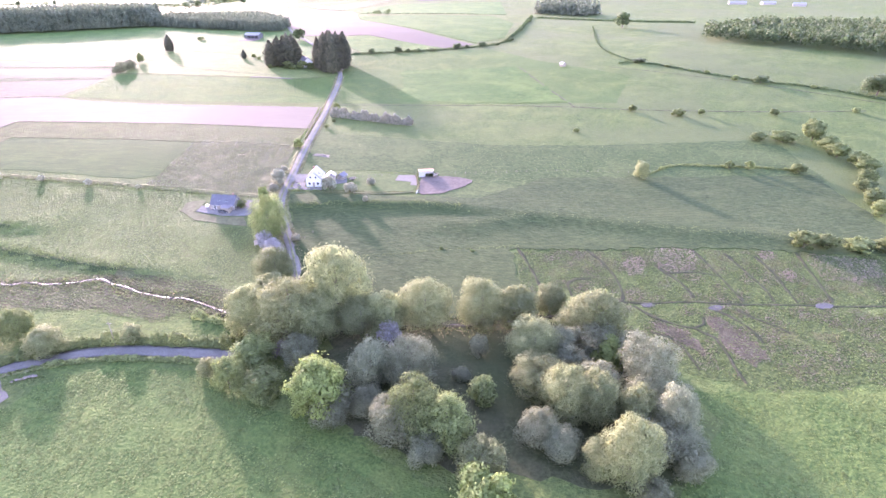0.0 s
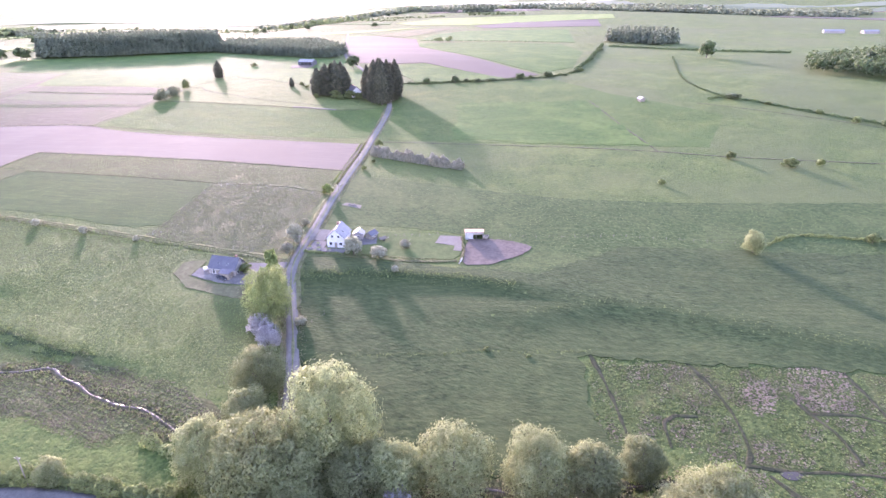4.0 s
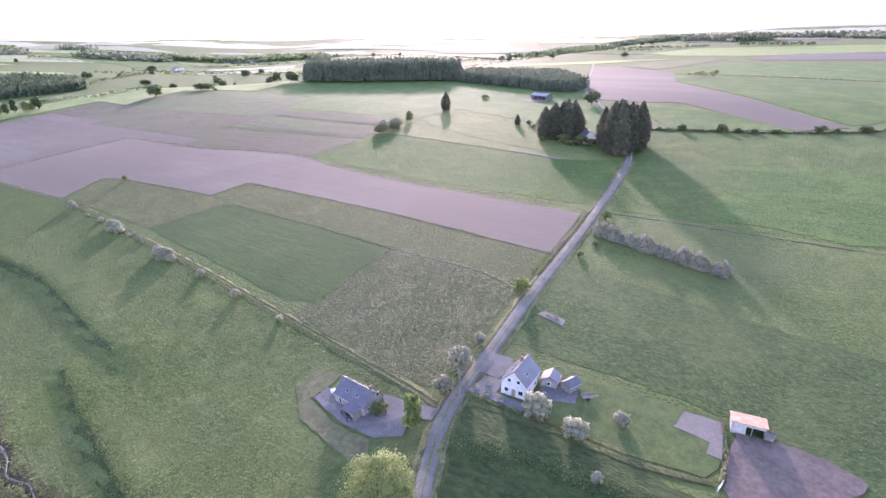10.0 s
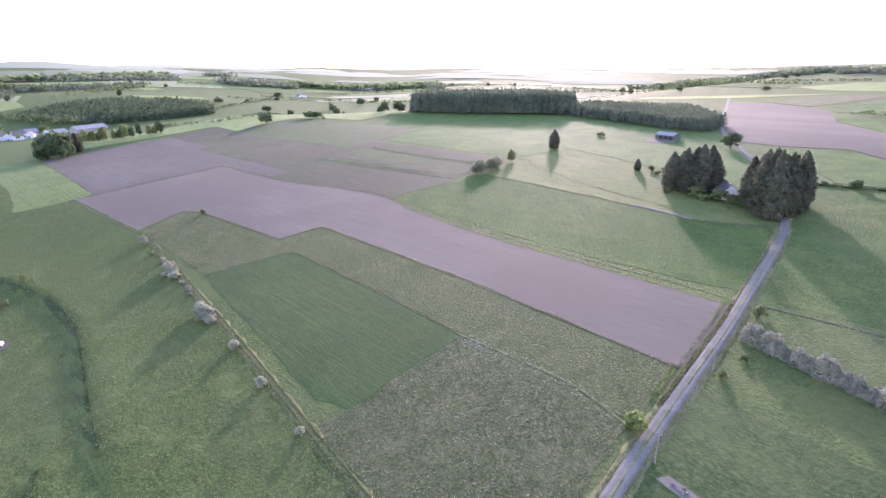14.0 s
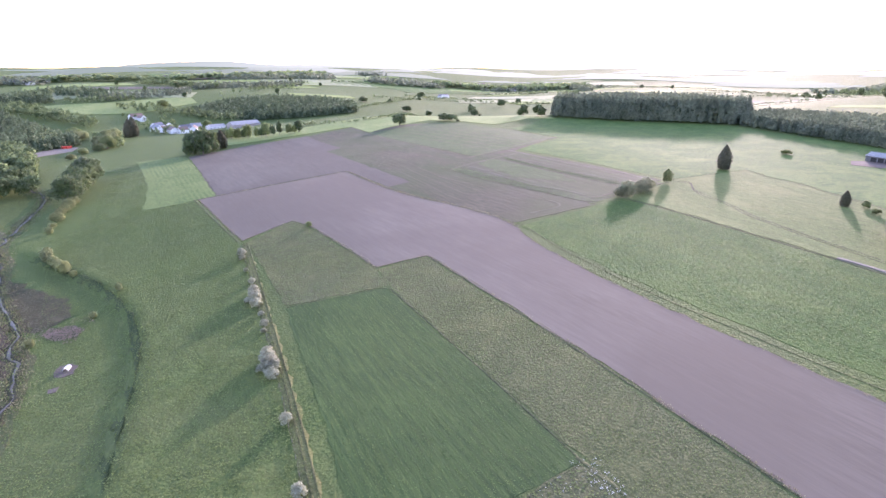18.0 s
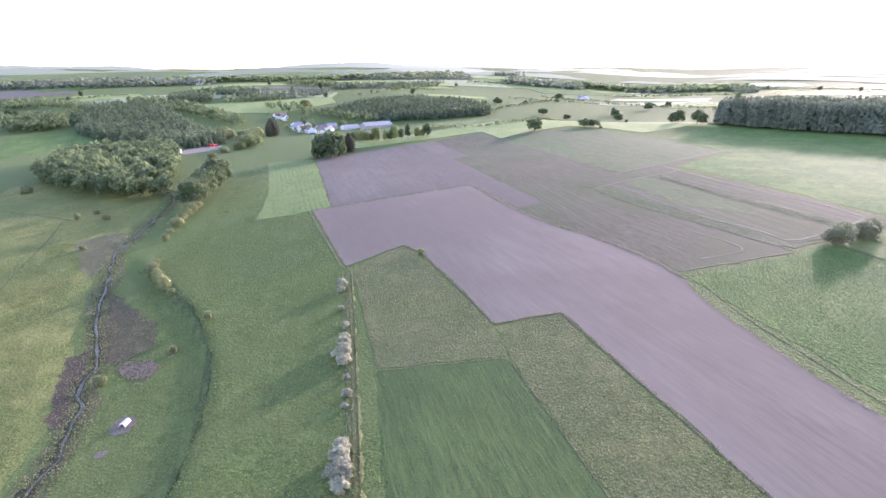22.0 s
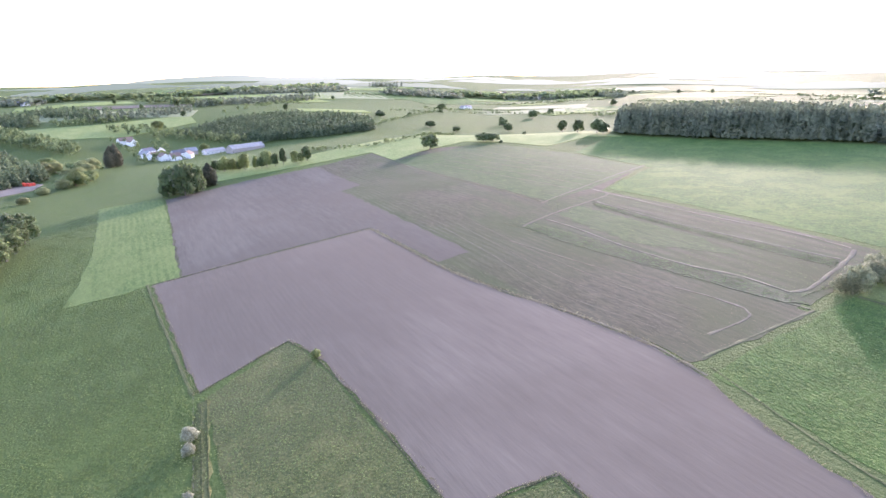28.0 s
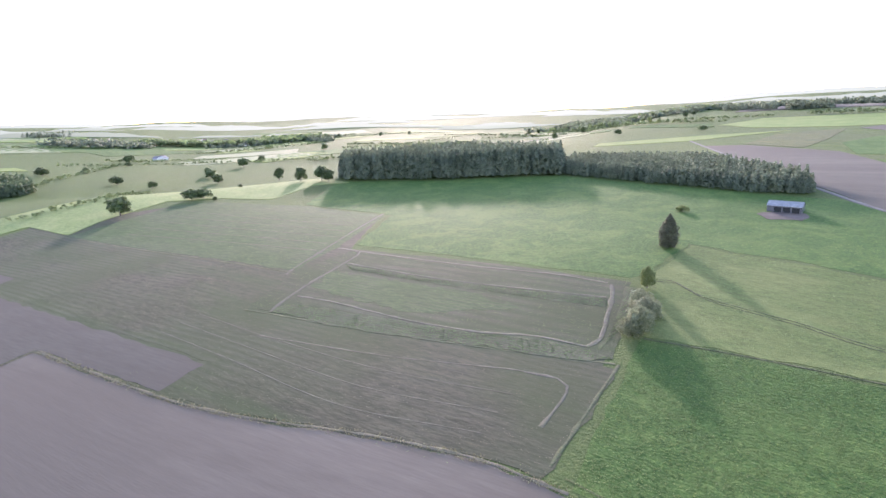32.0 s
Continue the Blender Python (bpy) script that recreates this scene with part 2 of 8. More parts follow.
M = dict(
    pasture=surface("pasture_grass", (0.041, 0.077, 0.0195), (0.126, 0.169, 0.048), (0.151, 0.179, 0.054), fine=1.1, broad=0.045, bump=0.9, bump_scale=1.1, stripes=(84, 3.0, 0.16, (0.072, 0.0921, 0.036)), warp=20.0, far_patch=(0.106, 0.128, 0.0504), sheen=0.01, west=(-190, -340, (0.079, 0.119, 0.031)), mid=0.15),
    lush=surface("lush_grass", (0.037, 0.085, 0.02), (0.098, 0.17, 0.042), (0.128, 0.188, 0.05), fine=1.0, broad=0.05, bump=0.55, bump_scale=1.5),
    hay=surface("hay_meadow", (0.034, 0.082, 0.018), (0.096, 0.158, 0.04), (0.116, 0.168, 0.045), fine=1.7, broad=0.05, bump=0.8, bump_scale=1.3, squash=(10, 0.6)),
    rough=surface("rough_meadow", (0.0515, 0.0737, 0.0232), (0.14, 0.15, 0.0522), (0.175, 0.167, 0.065), fine=1.5, broad=0.06, bump=0.8, bump_scale=1.3, sheen=0.03, far_patch=(0.0936, 0.107, 0.0464)),
    flower=surface("flower_meadow", (0.0562, 0.0708, 0.0278), (0.159, 0.155, 0.0696), (0.205, 0.179, 0.0905), fine=1.6, broad=0.08, bump=0.8, bump_scale=1.3, sheen=0.03, far_patch=(0.101, 0.109, 0.0499)),
    crop=surface("young_crop", (0.0384, 0.0735, 0.0224), (0.0949, 0.137, 0.0414), (0.111, 0.145, 0.047), fine=1.2, broad=0.02, bump=0.35, bump_scale=1.8, stripes=(93, 2.4, 0.28, (0.0429, 0.0647, 0.028)), squash=(3, 0.12), far_patch=(0.0565, 0.0921, 0.0302)),
    cut=surface("mown_grass", (0.1, 0.165, 0.04), (0.19, 0.255, 0.066), (0.215, 0.265, 0.076), fine=0.9, broad=0.06, bump=0.3, stripes=(91, 2.6, 0.45, (0.26, 0.29, 0.1)), squash=(0, 0.3), mid=0.08),
    soil=surface("harrowed_soil", (0.137, 0.115, 0.0875), (0.17, 0.142, 0.11), (0.198, 0.163, 0.128), fine=1.2, broad=0.02, bump=0.2, bump_scale=2.5, stripes=(88, 1.9, 0.07, (0.193, 0.167, 0.133)), squash=(0, 0.1), far_patch=(0.135, 0.11, 0.0839), warp=5.0, mid=0.08),
    soil_dark=surface("moist_soil", (0.0974, 0.0854, 0.0671), (0.125, 0.11, 0.0869), (0.148, 0.13, 0.103), fine=1.2, broad=0.022, bump=0.2, bump_scale=2.5, stripes=(82, 1.5, 0.06, (0.148, 0.132, 0.103)), squash=(0, 0.1), far_patch=(0.104, 0.088, 0.0688), warp=5.0, mid=0.08),
    stubble=surface("weedy_stubble", (0.058, 0.058, 0.034), (0.118, 0.106, 0.068), (0.058, 0.086, 0.031), fine=1.5, broad=0.05, bump=0.35, stripes=(92, 3.0, 0.16, (0.17, 0.15, 0.115)), squash=(2, 0.18), patch_at=(0.46, 0.62), warp=8.0, far_patch=(0.072, 0.085, 0.038)),
    maize=surface("strip_crop", (0.056, 0.06, 0.034), (0.112, 0.105, 0.064), (0.054, 0.086, 0.03), fine=1.4, broad=0.05, bump=0.35, stripes=(92, 6.5, 0.22, (0.165, 0.145, 0.11)), squash=(2, 0.15), patch_at=(0.44, 0.6), warp=8.0, far_patch=(0.07, 0.086, 0.037)),
    bog=surface("wet_sedge", (0.03, 0.05, 0.015), (0.108, 0.142, 0.044), (0.118, 0.108, 0.052), fine=0.95, broad=0.07, bump=1.0, bump_scale=1.1, patch_at=(0.54, 0.64), far_patch=(0.075, 0.108, 0.036)),
    sedge=surface("brown_sedge", (0.05, 0.064, 0.024), (0.122, 0.134, 0.055), (0.138, 0.11, 0.061), fine=1.7, broad=0.12, bump=1.0, bump_scale=1.2, far_patch=(0.09, 0.118, 0.046), squash=(25, 0.5), stripes=(76, 2.2, 0.3, (0.05, 0.055, 0.026))),
    trackside=surface("verge_grass", (0.10, 0.12, 0.05), (0.19, 0.20, 0.09), (0.25, 0.235, 0.14), fine=1.4, broad=0.2, bump=0.5),
    asphalt=surface("worn_asphalt", (0.135, 0.128, 0.112), (0.19, 0.18, 0.158), (0.235, 0.218, 0.19), fine=2.5, broad=0.2, bump=0.03, rough=0.95, mid=0.08),
    gravel=surface("pale_gravel", (0.17, 0.148, 0.125), (0.245, 0.212, 0.18), (0.2, 0.18, 0.135), fine=2.5, broad=0.15, bump=0.08, mid=0.08),
    sand=surface("trodden_sand", (0.115, 0.09, 0.075), (0.162, 0.13, 0.108), (0.19, 0.154, 0.13), fine=0.8, broad=0.1, bump=0.15, mid=0.08),
    paving=surface("grey_paving", (0.122, 0.117, 0.108), (0.175, 0.168, 0.156), (0.212, 0.203, 0.188), fine=2.0, broad=0.2, bump=0.03, mid=0.08),
    bare=surface("bare_clay", (0.108, 0.106, 0.054), (0.162, 0.156, 0.082), (0.12, 0.134, 0.058), fine=0.8, broad=0.12, bump=0.3),
    ditch=surface("ditch_mud", (0.06, 0.058, 0.038), (0.125, 0.112, 0.075), (0.10, 0.115, 0.055), fine=1.2, broad=0.2, bump=0.3),
    willow=surface("willow_leaf", (0.24, 0.268, 0.125), (0.355, 0.39, 0.195), fine=0.5, bump=0, leaf=0.54, vary=0.2, rough=0.65),
    grey=surface("sallow_leaf", (0.225, 0.245, 0.148), (0.33, 0.358, 0.224), fine=0.5, bump=0, leaf=0.54, vary=0.2, rough=0.65),
    green=surface("broad_leaf", (0.165, 0.21, 0.082), (0.28, 0.335, 0.138), fine=0.5, bump=0, leaf=0.54, vary=0.22, rough=0.65),
    bright=surface("maple_leaf", (0.21, 0.27, 0.09), (0.335, 0.415, 0.145), fine=0.5, bump=0, leaf=0.54, vary=0.15, rough=0.65),
    blossom=surface("hawthorn_bloom", (0.3, 0.315, 0.21), (0.56, 0.565, 0.43), fine=0.9, bump=0, leaf=0.55, vary=0.2, rough=0.65),
    dark=surface("oak_leaf", (0.078, 0.122, 0.05), (0.15, 0.205, 0.085), fine=0.4, bump=0, leaf=0.5, vary=0.2, rough=0.7, sheen=0.2),
    spruce=surface("spruce_needles", (0.1, 0.104, 0.07), (0.18, 0.182, 0.12), fine=0.5, bump=0, leaf=0.58, vary=0.2, rough=0.65),
    # needles lightened in colour for the haze over far woods
    fir_far=surface("haze_paled_needles", (0.12, 0.15, 0.1), (0.205, 0.245, 0.165), fine=0.1, bump=0, leaf=0.5, rough=0.65),
    wood_far=surface("grove_leaves", (0.13, 0.178, 0.085), (0.222, 0.288, 0.14), fine=0.08, bump=0, leaf=0.64, rough=0.65),
    hay_dry=surface("ripe_hay", (0.084, 0.122, 0.038), (0.172, 0.206, 0.066), (0.212, 0.226, 0.08), fine=1.5, broad=0.045, bump=0.5, bump_scale=2.0, squash=(10, 0.5)),
    bankgrass=surface("bank_grass", (0.0396, 0.049, 0.0246), (0.096, 0.103, 0.0504), (0.124, 0.122, 0.056), fine=1.3, broad=0.1, bump=0.7, sheen=0.03),
    # this and the next green are darkened for slopes turned from the sun
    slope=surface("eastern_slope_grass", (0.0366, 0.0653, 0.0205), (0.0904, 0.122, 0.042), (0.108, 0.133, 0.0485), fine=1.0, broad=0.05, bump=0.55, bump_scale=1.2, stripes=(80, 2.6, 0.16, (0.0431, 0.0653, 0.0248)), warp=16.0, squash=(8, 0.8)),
    valley=surface("shade_dark_grass", (0.028, 0.0495, 0.0173), (0.071, 0.095, 0.0335), (0.0861, 0.105, 0.0389), fine=1.0, broad=0.06, bump=0.6, bump_scale=1.2, stripes=(80, 2.6, 0.3, (0.0344, 0.0534, 0.0194)), warp=16.0, sheen=0.01, squash=(8, 0.5)),
    # ground under the carr, darkened in colour for the shade of its trees
    litter=surface("shade_painted_litter", (0.032, 0.036, 0.017), (0.08, 0.085, 0.041), (0.1, 0.086, 0.054), fine=1.2, broad=0.08, bump=0.6, far_patch=(0.05, 0.07, 0.026)),
    # sunlight catching the brow is put into this pale base colour
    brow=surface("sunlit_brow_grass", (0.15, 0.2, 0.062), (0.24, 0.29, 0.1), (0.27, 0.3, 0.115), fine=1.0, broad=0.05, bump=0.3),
    lilac=surface("lilac_bloom", (0.42, 0.395, 0.385), (0.62, 0.585, 0.575), fine=0.9, bump=0, leaf=0.55, rough=0.65),
    # washed-out green: distance haze put into the base colour
    haze_pale=surface("haze_pale_grass", (0.17, 0.2, 0.095), (0.27, 0.3, 0.155), (0.3, 0.31, 0.18), fine=0.8, broad=0.03, bump=0.3),
    # sedge made near-black: the shade inside cut ditches is in the colour
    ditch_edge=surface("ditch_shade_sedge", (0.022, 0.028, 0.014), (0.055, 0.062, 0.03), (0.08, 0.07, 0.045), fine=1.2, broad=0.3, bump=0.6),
    greyroof=surface("grey_corrugated_sheet", (0.2, 0.21, 0.225), (0.29, 0.3, 0.315), (0.33, 0.325, 0.31), fine=1.2, broad=0.25, bump=0.03, rough=0.7),
    bankrust=surface("rusty_trampled_mud", (0.05, 0.038, 0.026), (0.115, 0.085, 0.06), (0.07, 0.075, 0.035), fine=1.2, broad=0.2, bump=0.6),
    umbel=surface("white_umbel", (0.55, 0.55, 0.48), (0.72, 0.72, 0.66), fine=0.3, bump=0, leaf=0.4, rough=0.8),
    strip_path=surface("trodden_strip_path", (0.122, 0.112, 0.08), (0.168, 0.152, 0.114), (0.135, 0.135, 0.08), fine=1.5, broad=0.4, bump=0.15, patch_at=(0.42, 0.58)),
    strip_green=surface("thin_strip_growth", (0.054, 0.082, 0.032), (0.102, 0.134, 0.053), (0.07, 0.112, 0.036), fine=1.5, broad=0.06, bump=0.3, stripes=(92, 2.4, 0.2, (0.16, 0.142, 0.105)), squash=(2, 0.3)),
    mown=surface("mown_slope_grass", (0.07, 0.118, 0.034), (0.138, 0.188, 0.058), (0.16, 0.202, 0.066), fine=1.0, broad=0.06, bump=0.35, stripes=(91, 3.2, 0.3, (0.175, 0.222, 0.07)), squash=(0, 0.35), mid=0.1),
    # darker copy of the far needles, for woods off the sun side
    conifer_dark=surface("shaded_conifer_needles", (0.082, 0.118, 0.066), (0.15, 0.2, 0.11), fine=0.1, bump=0, leaf=0.5, rough=0.65),
    lawn=surface("garden_lawn_grass", (0.062, 0.092, 0.03), (0.1, 0.134, 0.046), (0.125, 0.15, 0.054), fine=2.2, broad=0.12, bump=0.12),
    leafy=surface("leafy_strip", (0.088, 0.096, 0.05), (0.15, 0.152, 0.082), (0.1, 0.128, 0.052), fine=1.6, broad=0.1, bump=0.3, stripes=(92, 1.5, 0.3, (0.19, 0.165, 0.12)), squash=(2, 0.25)),
    thorn=surface("blackthorn_leaf", (0.185, 0.19, 0.14), (0.36, 0.36, 0.29), fine=0.5, bump=0, leaf=0.45, vary=0.15, rough=0.65),
    croptuft=surface("crop_leaf", (0.10, 0.16, 0.055), (0.20, 0.275, 0.10), fine=0.2, bump=0, leaf=0.6, rough=0.65),
    brownsedge=surface("rusty_sedge", (0.072, 0.058, 0.038), (0.165, 0.13, 0.09), (0.09, 0.1, 0.045), fine=0.9, broad=0.12, bump=0.8, bump_scale=1.3),
    browntuft=surface("sedge_tussock", (0.125, 0.108, 0.068), (0.22, 0.19, 0.122), fine=0.2, bump=0, leaf=0.4, rough=0.65),
    reedtuft=surface("reed_head", (0.3, 0.225, 0.18), (0.47, 0.36, 0.3), fine=0.2, bump=0, leaf=0.55, rough=0.65),
    # dark sedge; the ribbon beside the lane uses it as painted shade
    wet=surface("dark_sedge_ditch_shade", (0.0475, 0.051, 0.0246), (0.0994, 0.0941, 0.047), (0.119, 0.098, 0.0582), fine=1.3, broad=0.1, bump=0.6),
    floor=surface("valley_floor_grass", (0.0746, 0.098, 0.0246), (0.186, 0.196, 0.0582), (0.215, 0.208, 0.0694), fine=1.0, broad=0.05, bump=0.9, bump_scale=1.1, far_patch=(0.102, 0.135, 0.0426)),
    near=surface("near_meadow_grass", (0.0396, 0.0784, 0.019), (0.112, 0.159, 0.0437), (0.136, 0.169, 0.0493), fine=1.1, broad=0.05, bump=0.9, bump_scale=1.1, far_patch=(0.077, 0.125, 0.0358)),
    bark=surface("grey_bark", (0.12, 0.10, 0.085), (0.22, 0.19, 0.165), fine=3.0, bump=0.05, rough=0.9, mid=0.08),
    tuft=surface("grass_tuft", (0.164, 0.213, 0.0734), (0.289, 0.346, 0.136), fine=0.2, bump=0, leaf=0.62, rough=0.65),
    drytuft=surface("dry_tuft", (0.22, 0.205, 0.118), (0.36, 0.335, 0.205), fine=0.2, bump=0, leaf=0.6, rough=0.65),
    slate=surface("dark_slate", (0.075, 0.075, 0.09), (0.12, 0.12, 0.14), (0.15, 0.148, 0.16), fine=3.0, broad=0.3, bump=0.03, rough=0.28, mid=0.08),
    tile=surface("brown_tile", (0.17, 0.11, 0.09), (0.27, 0.19, 0.155), (0.21, 0.17, 0.13), fine=3.0, broad=0.3, bump=0.04, rough=0.7, mid=0.08),
    sheet=surface("weathered_sheet", (0.36, 0.355, 0.35), (0.50, 0.49, 0.475), (0.42, 0.39, 0.355), fine=1.5, broad=0.3, bump=0.02, rough=0.55, mid=0.08),
    # warm low sun on the tin shelter roof is put into this orange
    orange_roof=surface("sunlit_orange_sheet", (0.38, 0.21, 0.125), (0.52, 0.32, 0.21), (0.56, 0.40, 0.30), fine=1.5, broad=0.4, bump=0.02, rough=0.65, mid=0.08),
    render=surface("pale_render", (0.62, 0.62, 0.62), (0.74, 0.73, 0.72), (0.58, 0.56, 0.54), fine=1.5, broad=0.4, bump=0.02, rough=0.9, mid=0.08),
    stone=surface("grey_stone", (0.26, 0.235, 0.22), (0.42, 0.38, 0.36), (0.32, 0.29, 0.26), fine=1.8, broad=0.4, bump=0.06, rough=0.9, mid=0.08),
    brick=surface("red_brick", (0.24, 0.13, 0.10), (0.36, 0.21, 0.165), fine=2.5, bump=0.03, rough=0.9),
    timber=surface("grey_timber", (0.20, 0.17, 0.14), (0.34, 0.30, 0.25), fine=3.0, bump=0.03, rough=0.9),
    white=surface("white_paint", (0.72, 0.72, 0.72), (0.82, 0.82, 0.81), fine=2.0, bump=0.01, rough=0.5),
    red=surface("red_paint", (0.55, 0.06, 0.04), (0.66, 0.10, 0.06), fine=1.0, bump=0.01, rough=0.5),
    black=surface("black_rubber", (0.02, 0.02, 0.02), (0.04, 0.04, 0.04), fine=4.0, bump=0, rough=0.8),
    carpaint=surface("dark_car_paint", (0.05, 0.055, 0.07), (0.07, 0.075, 0.09), fine=4.0, bump=0, rough=0.25),
    silver=surface("silver_car_paint", (0.45, 0.46, 0.48), (0.52, 0.53, 0.55), fine=4.0, bump=0, rough=0.3, metal=0.4),
)


def glass_mat():
    m = bpy.data.materials.new("window_glass")
    m.use_nodes = True
    b = m.node_tree.nodes["Principled BSDF"]
    b.inputs["Base Color"].default_value = (0.03, 0.035, 0.045, 1)
    b.inputs["Roughness"].default_value = 0.08
    return m


def water_mat():
    m = bpy.data.materials.new("stream_water")
    m.use_nodes = True
    nt = m.node_tree
    b = nt.nodes["Principled BSDF"]
    b.inputs["Base Color"].default_value = (0.06, 0.052, 0.042, 1)
    b.inputs["Roughness"].default_value = 0.35
    b.inputs["Specular IOR Level"].default_value = 0.3
    bp = nt.nodes.new("ShaderNodeBump")
    bp.inputs["Strength"].default_value, bp.inputs["Distance"].default_value = 0.5, 0.06
    nt.links.new(noise_tex(nt, nt.nodes.new("ShaderNodeTexCoord").outputs["Object"], 2.5, 3), bp.inputs["Height"])
    nt.links.new(bp.outputs[0], b.inputs["Normal"])
    return m


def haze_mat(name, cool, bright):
    """Far-off hills as pale airlight put into the emission colour, brighter towards the sun."""
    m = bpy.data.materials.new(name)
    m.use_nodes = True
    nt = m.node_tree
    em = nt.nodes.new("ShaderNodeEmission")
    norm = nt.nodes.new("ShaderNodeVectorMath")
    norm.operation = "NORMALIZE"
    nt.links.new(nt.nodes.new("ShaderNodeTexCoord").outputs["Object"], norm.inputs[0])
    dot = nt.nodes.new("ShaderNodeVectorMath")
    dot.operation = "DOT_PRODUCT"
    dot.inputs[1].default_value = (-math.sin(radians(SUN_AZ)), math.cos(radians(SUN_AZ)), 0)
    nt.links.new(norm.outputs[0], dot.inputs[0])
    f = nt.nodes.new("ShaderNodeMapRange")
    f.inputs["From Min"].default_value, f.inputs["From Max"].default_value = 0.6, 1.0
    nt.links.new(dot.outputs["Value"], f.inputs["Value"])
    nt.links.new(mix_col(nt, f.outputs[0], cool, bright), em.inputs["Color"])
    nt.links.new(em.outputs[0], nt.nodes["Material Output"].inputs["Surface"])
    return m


M["glass"], M["water"] = glass_mat(), water_mat()


# ---- mesh helpers ----
def mesh_np(name, verts, faces, material, smooth=False, normals=None):
    """A mesh from arrays: n x 3 points and m x 3 or m x 4 corners."""
    verts, faces = np.asarray(verts, np.float32), np.asarray(faces, np.int32)
    me = bpy.data.meshes.new(name)
    k = faces.shape[1]
    me.vertices.add(len(verts))
    me.vertices.foreach_set("co", verts.ravel())
    me.loops.add(faces.size)
    me.loops.foreach_set("vertex_index", faces.ravel())
    me.polygons.add(len(faces))
    me.polygons.foreach_set("loop_start", np.arange(0, faces.size, k, dtype=np.int32))
    me.polygons.foreach_set("loop_total", np.full(len(faces), k, np.int32))
    if smooth:
        me.polygons.foreach_set("use_smooth", np.ones(len(faces), bool))
    me.update(calc_edges=True)
    me.validate()
    me.materials.append(material)
    if normals is not None and len(normals) == len(me.vertices):
        me.normals_split_custom_set_from_vertices(normals.astype(np.float32))
    return me


def part(name, bm, material, parent, label=""):
    me = bpy.data.meshes.new(name)
    bm.normal_update()
    bm.to_mesh(me)
    bm.free()
    me.materials.append(material)
    ob = new(name, me)
    ob.parent = parent
    return tagged(ob, label)


def mesh_part(name, me, parent, label=""):
    ob = new(name, me)
    ob.parent = parent
    return tagged(ob, label)


def box(bm, cx, cy, cz, sx, sy, sz, bevel=0.0, turn=None):
    m = Matrix.Translation((cx, cy, cz)) @ (turn if turn else Matrix.Identity(4)) @ Matrix.Diagonal((sx, sy, sz, 1))
    made = bmesh.ops.create_cube(bm, size=1, matrix=m)
    if bevel:
        edges = list({e for v in made["verts"] for e in v.link_edges})
        bmesh.ops.bevel(bm, geom=edges, offset=bevel, segments=2, affect="EDGES")
    return bm


def tube(bm, a, b, ra, rb, n=7):
    a, b = Vector(a), Vector(b)
    q = (b - a).to_track_quat("Z", "Y").to_matrix()
    rings = []
    for c, r in ((a, ra), (b, rb)):
        rings.append([bm.verts.new(c + q @ Vector((r * math.cos(2 * math.pi * i / n), r * math.sin(2 * math.pi * i / n), 0))) for i in range(n)])
    for i in range(n):
        bm.faces.new((rings[0][i], rings[0][(i + 1) % n], rings[1][(i + 1) % n], rings[1][i]))
    bm.faces.new(rings[1])
    return bm


def inside(px, py, poly):
    px, py = np.asarray(px), np.asarray(py)
    r = np.zeros(px.shape, bool)
    for (ax, ay), (bx, by) in zip(poly, poly[1:] + poly[:1]):
        cross = (ay > py) != (by > py)
        with np.errstate(divide="ignore", invalid="ignore"):
            xx = (bx - ax) * (py - ay) / (by - ay) + ax
        r ^= cross & (px < xx)
    return r


def dense(line, step, closed=False, wobble=0.0, seed=1):
    rng = np.random.RandomState(seed)
    pts = line + line[:1] if closed else line
    out = []
    for (ax, ay), (bx, by) in zip(pts, pts[1:]):
        n = max(1, int(math.hypot(bx - ax, by - ay) / step))
        for i in range(n):
            f = i / n
            out.append((ax + (bx - ax) * f + rng.uniform(-wobble, wobble), ay + (by - ay) * f + rng.uniform(-wobble, wobble)))
    if not closed:
        out.append(pts[-1])
    return out


def curve(line, step):
    """A smooth line through the points (Catmull-Rom), a point every step metres."""
    p = [Vector((*a, 0)) for a in line]
    p = [2 * p[0] - p[1]] + p + [2 * p[-1] - p[-2]]
    out = []
    for i in range(1, len(p) - 2):
        n = max(1, int((p[i + 1] - p[i]).length / step))
        for k in range(n):
            t = k / n
            v = 0.5 * (2 * p[i] + (p[i + 1] - p[i - 1]) * t + (2 * p[i - 1] - 5 * p[i] + 4 * p[i + 1] - p[i + 2]) * t * t
                       + (3 * p[i] - p[i - 1] - 3 * p[i + 1] + p[i + 2]) * t ** 3)
            out.append((v.x, v.y))
    out.append(tuple(line[-1]))
    return out


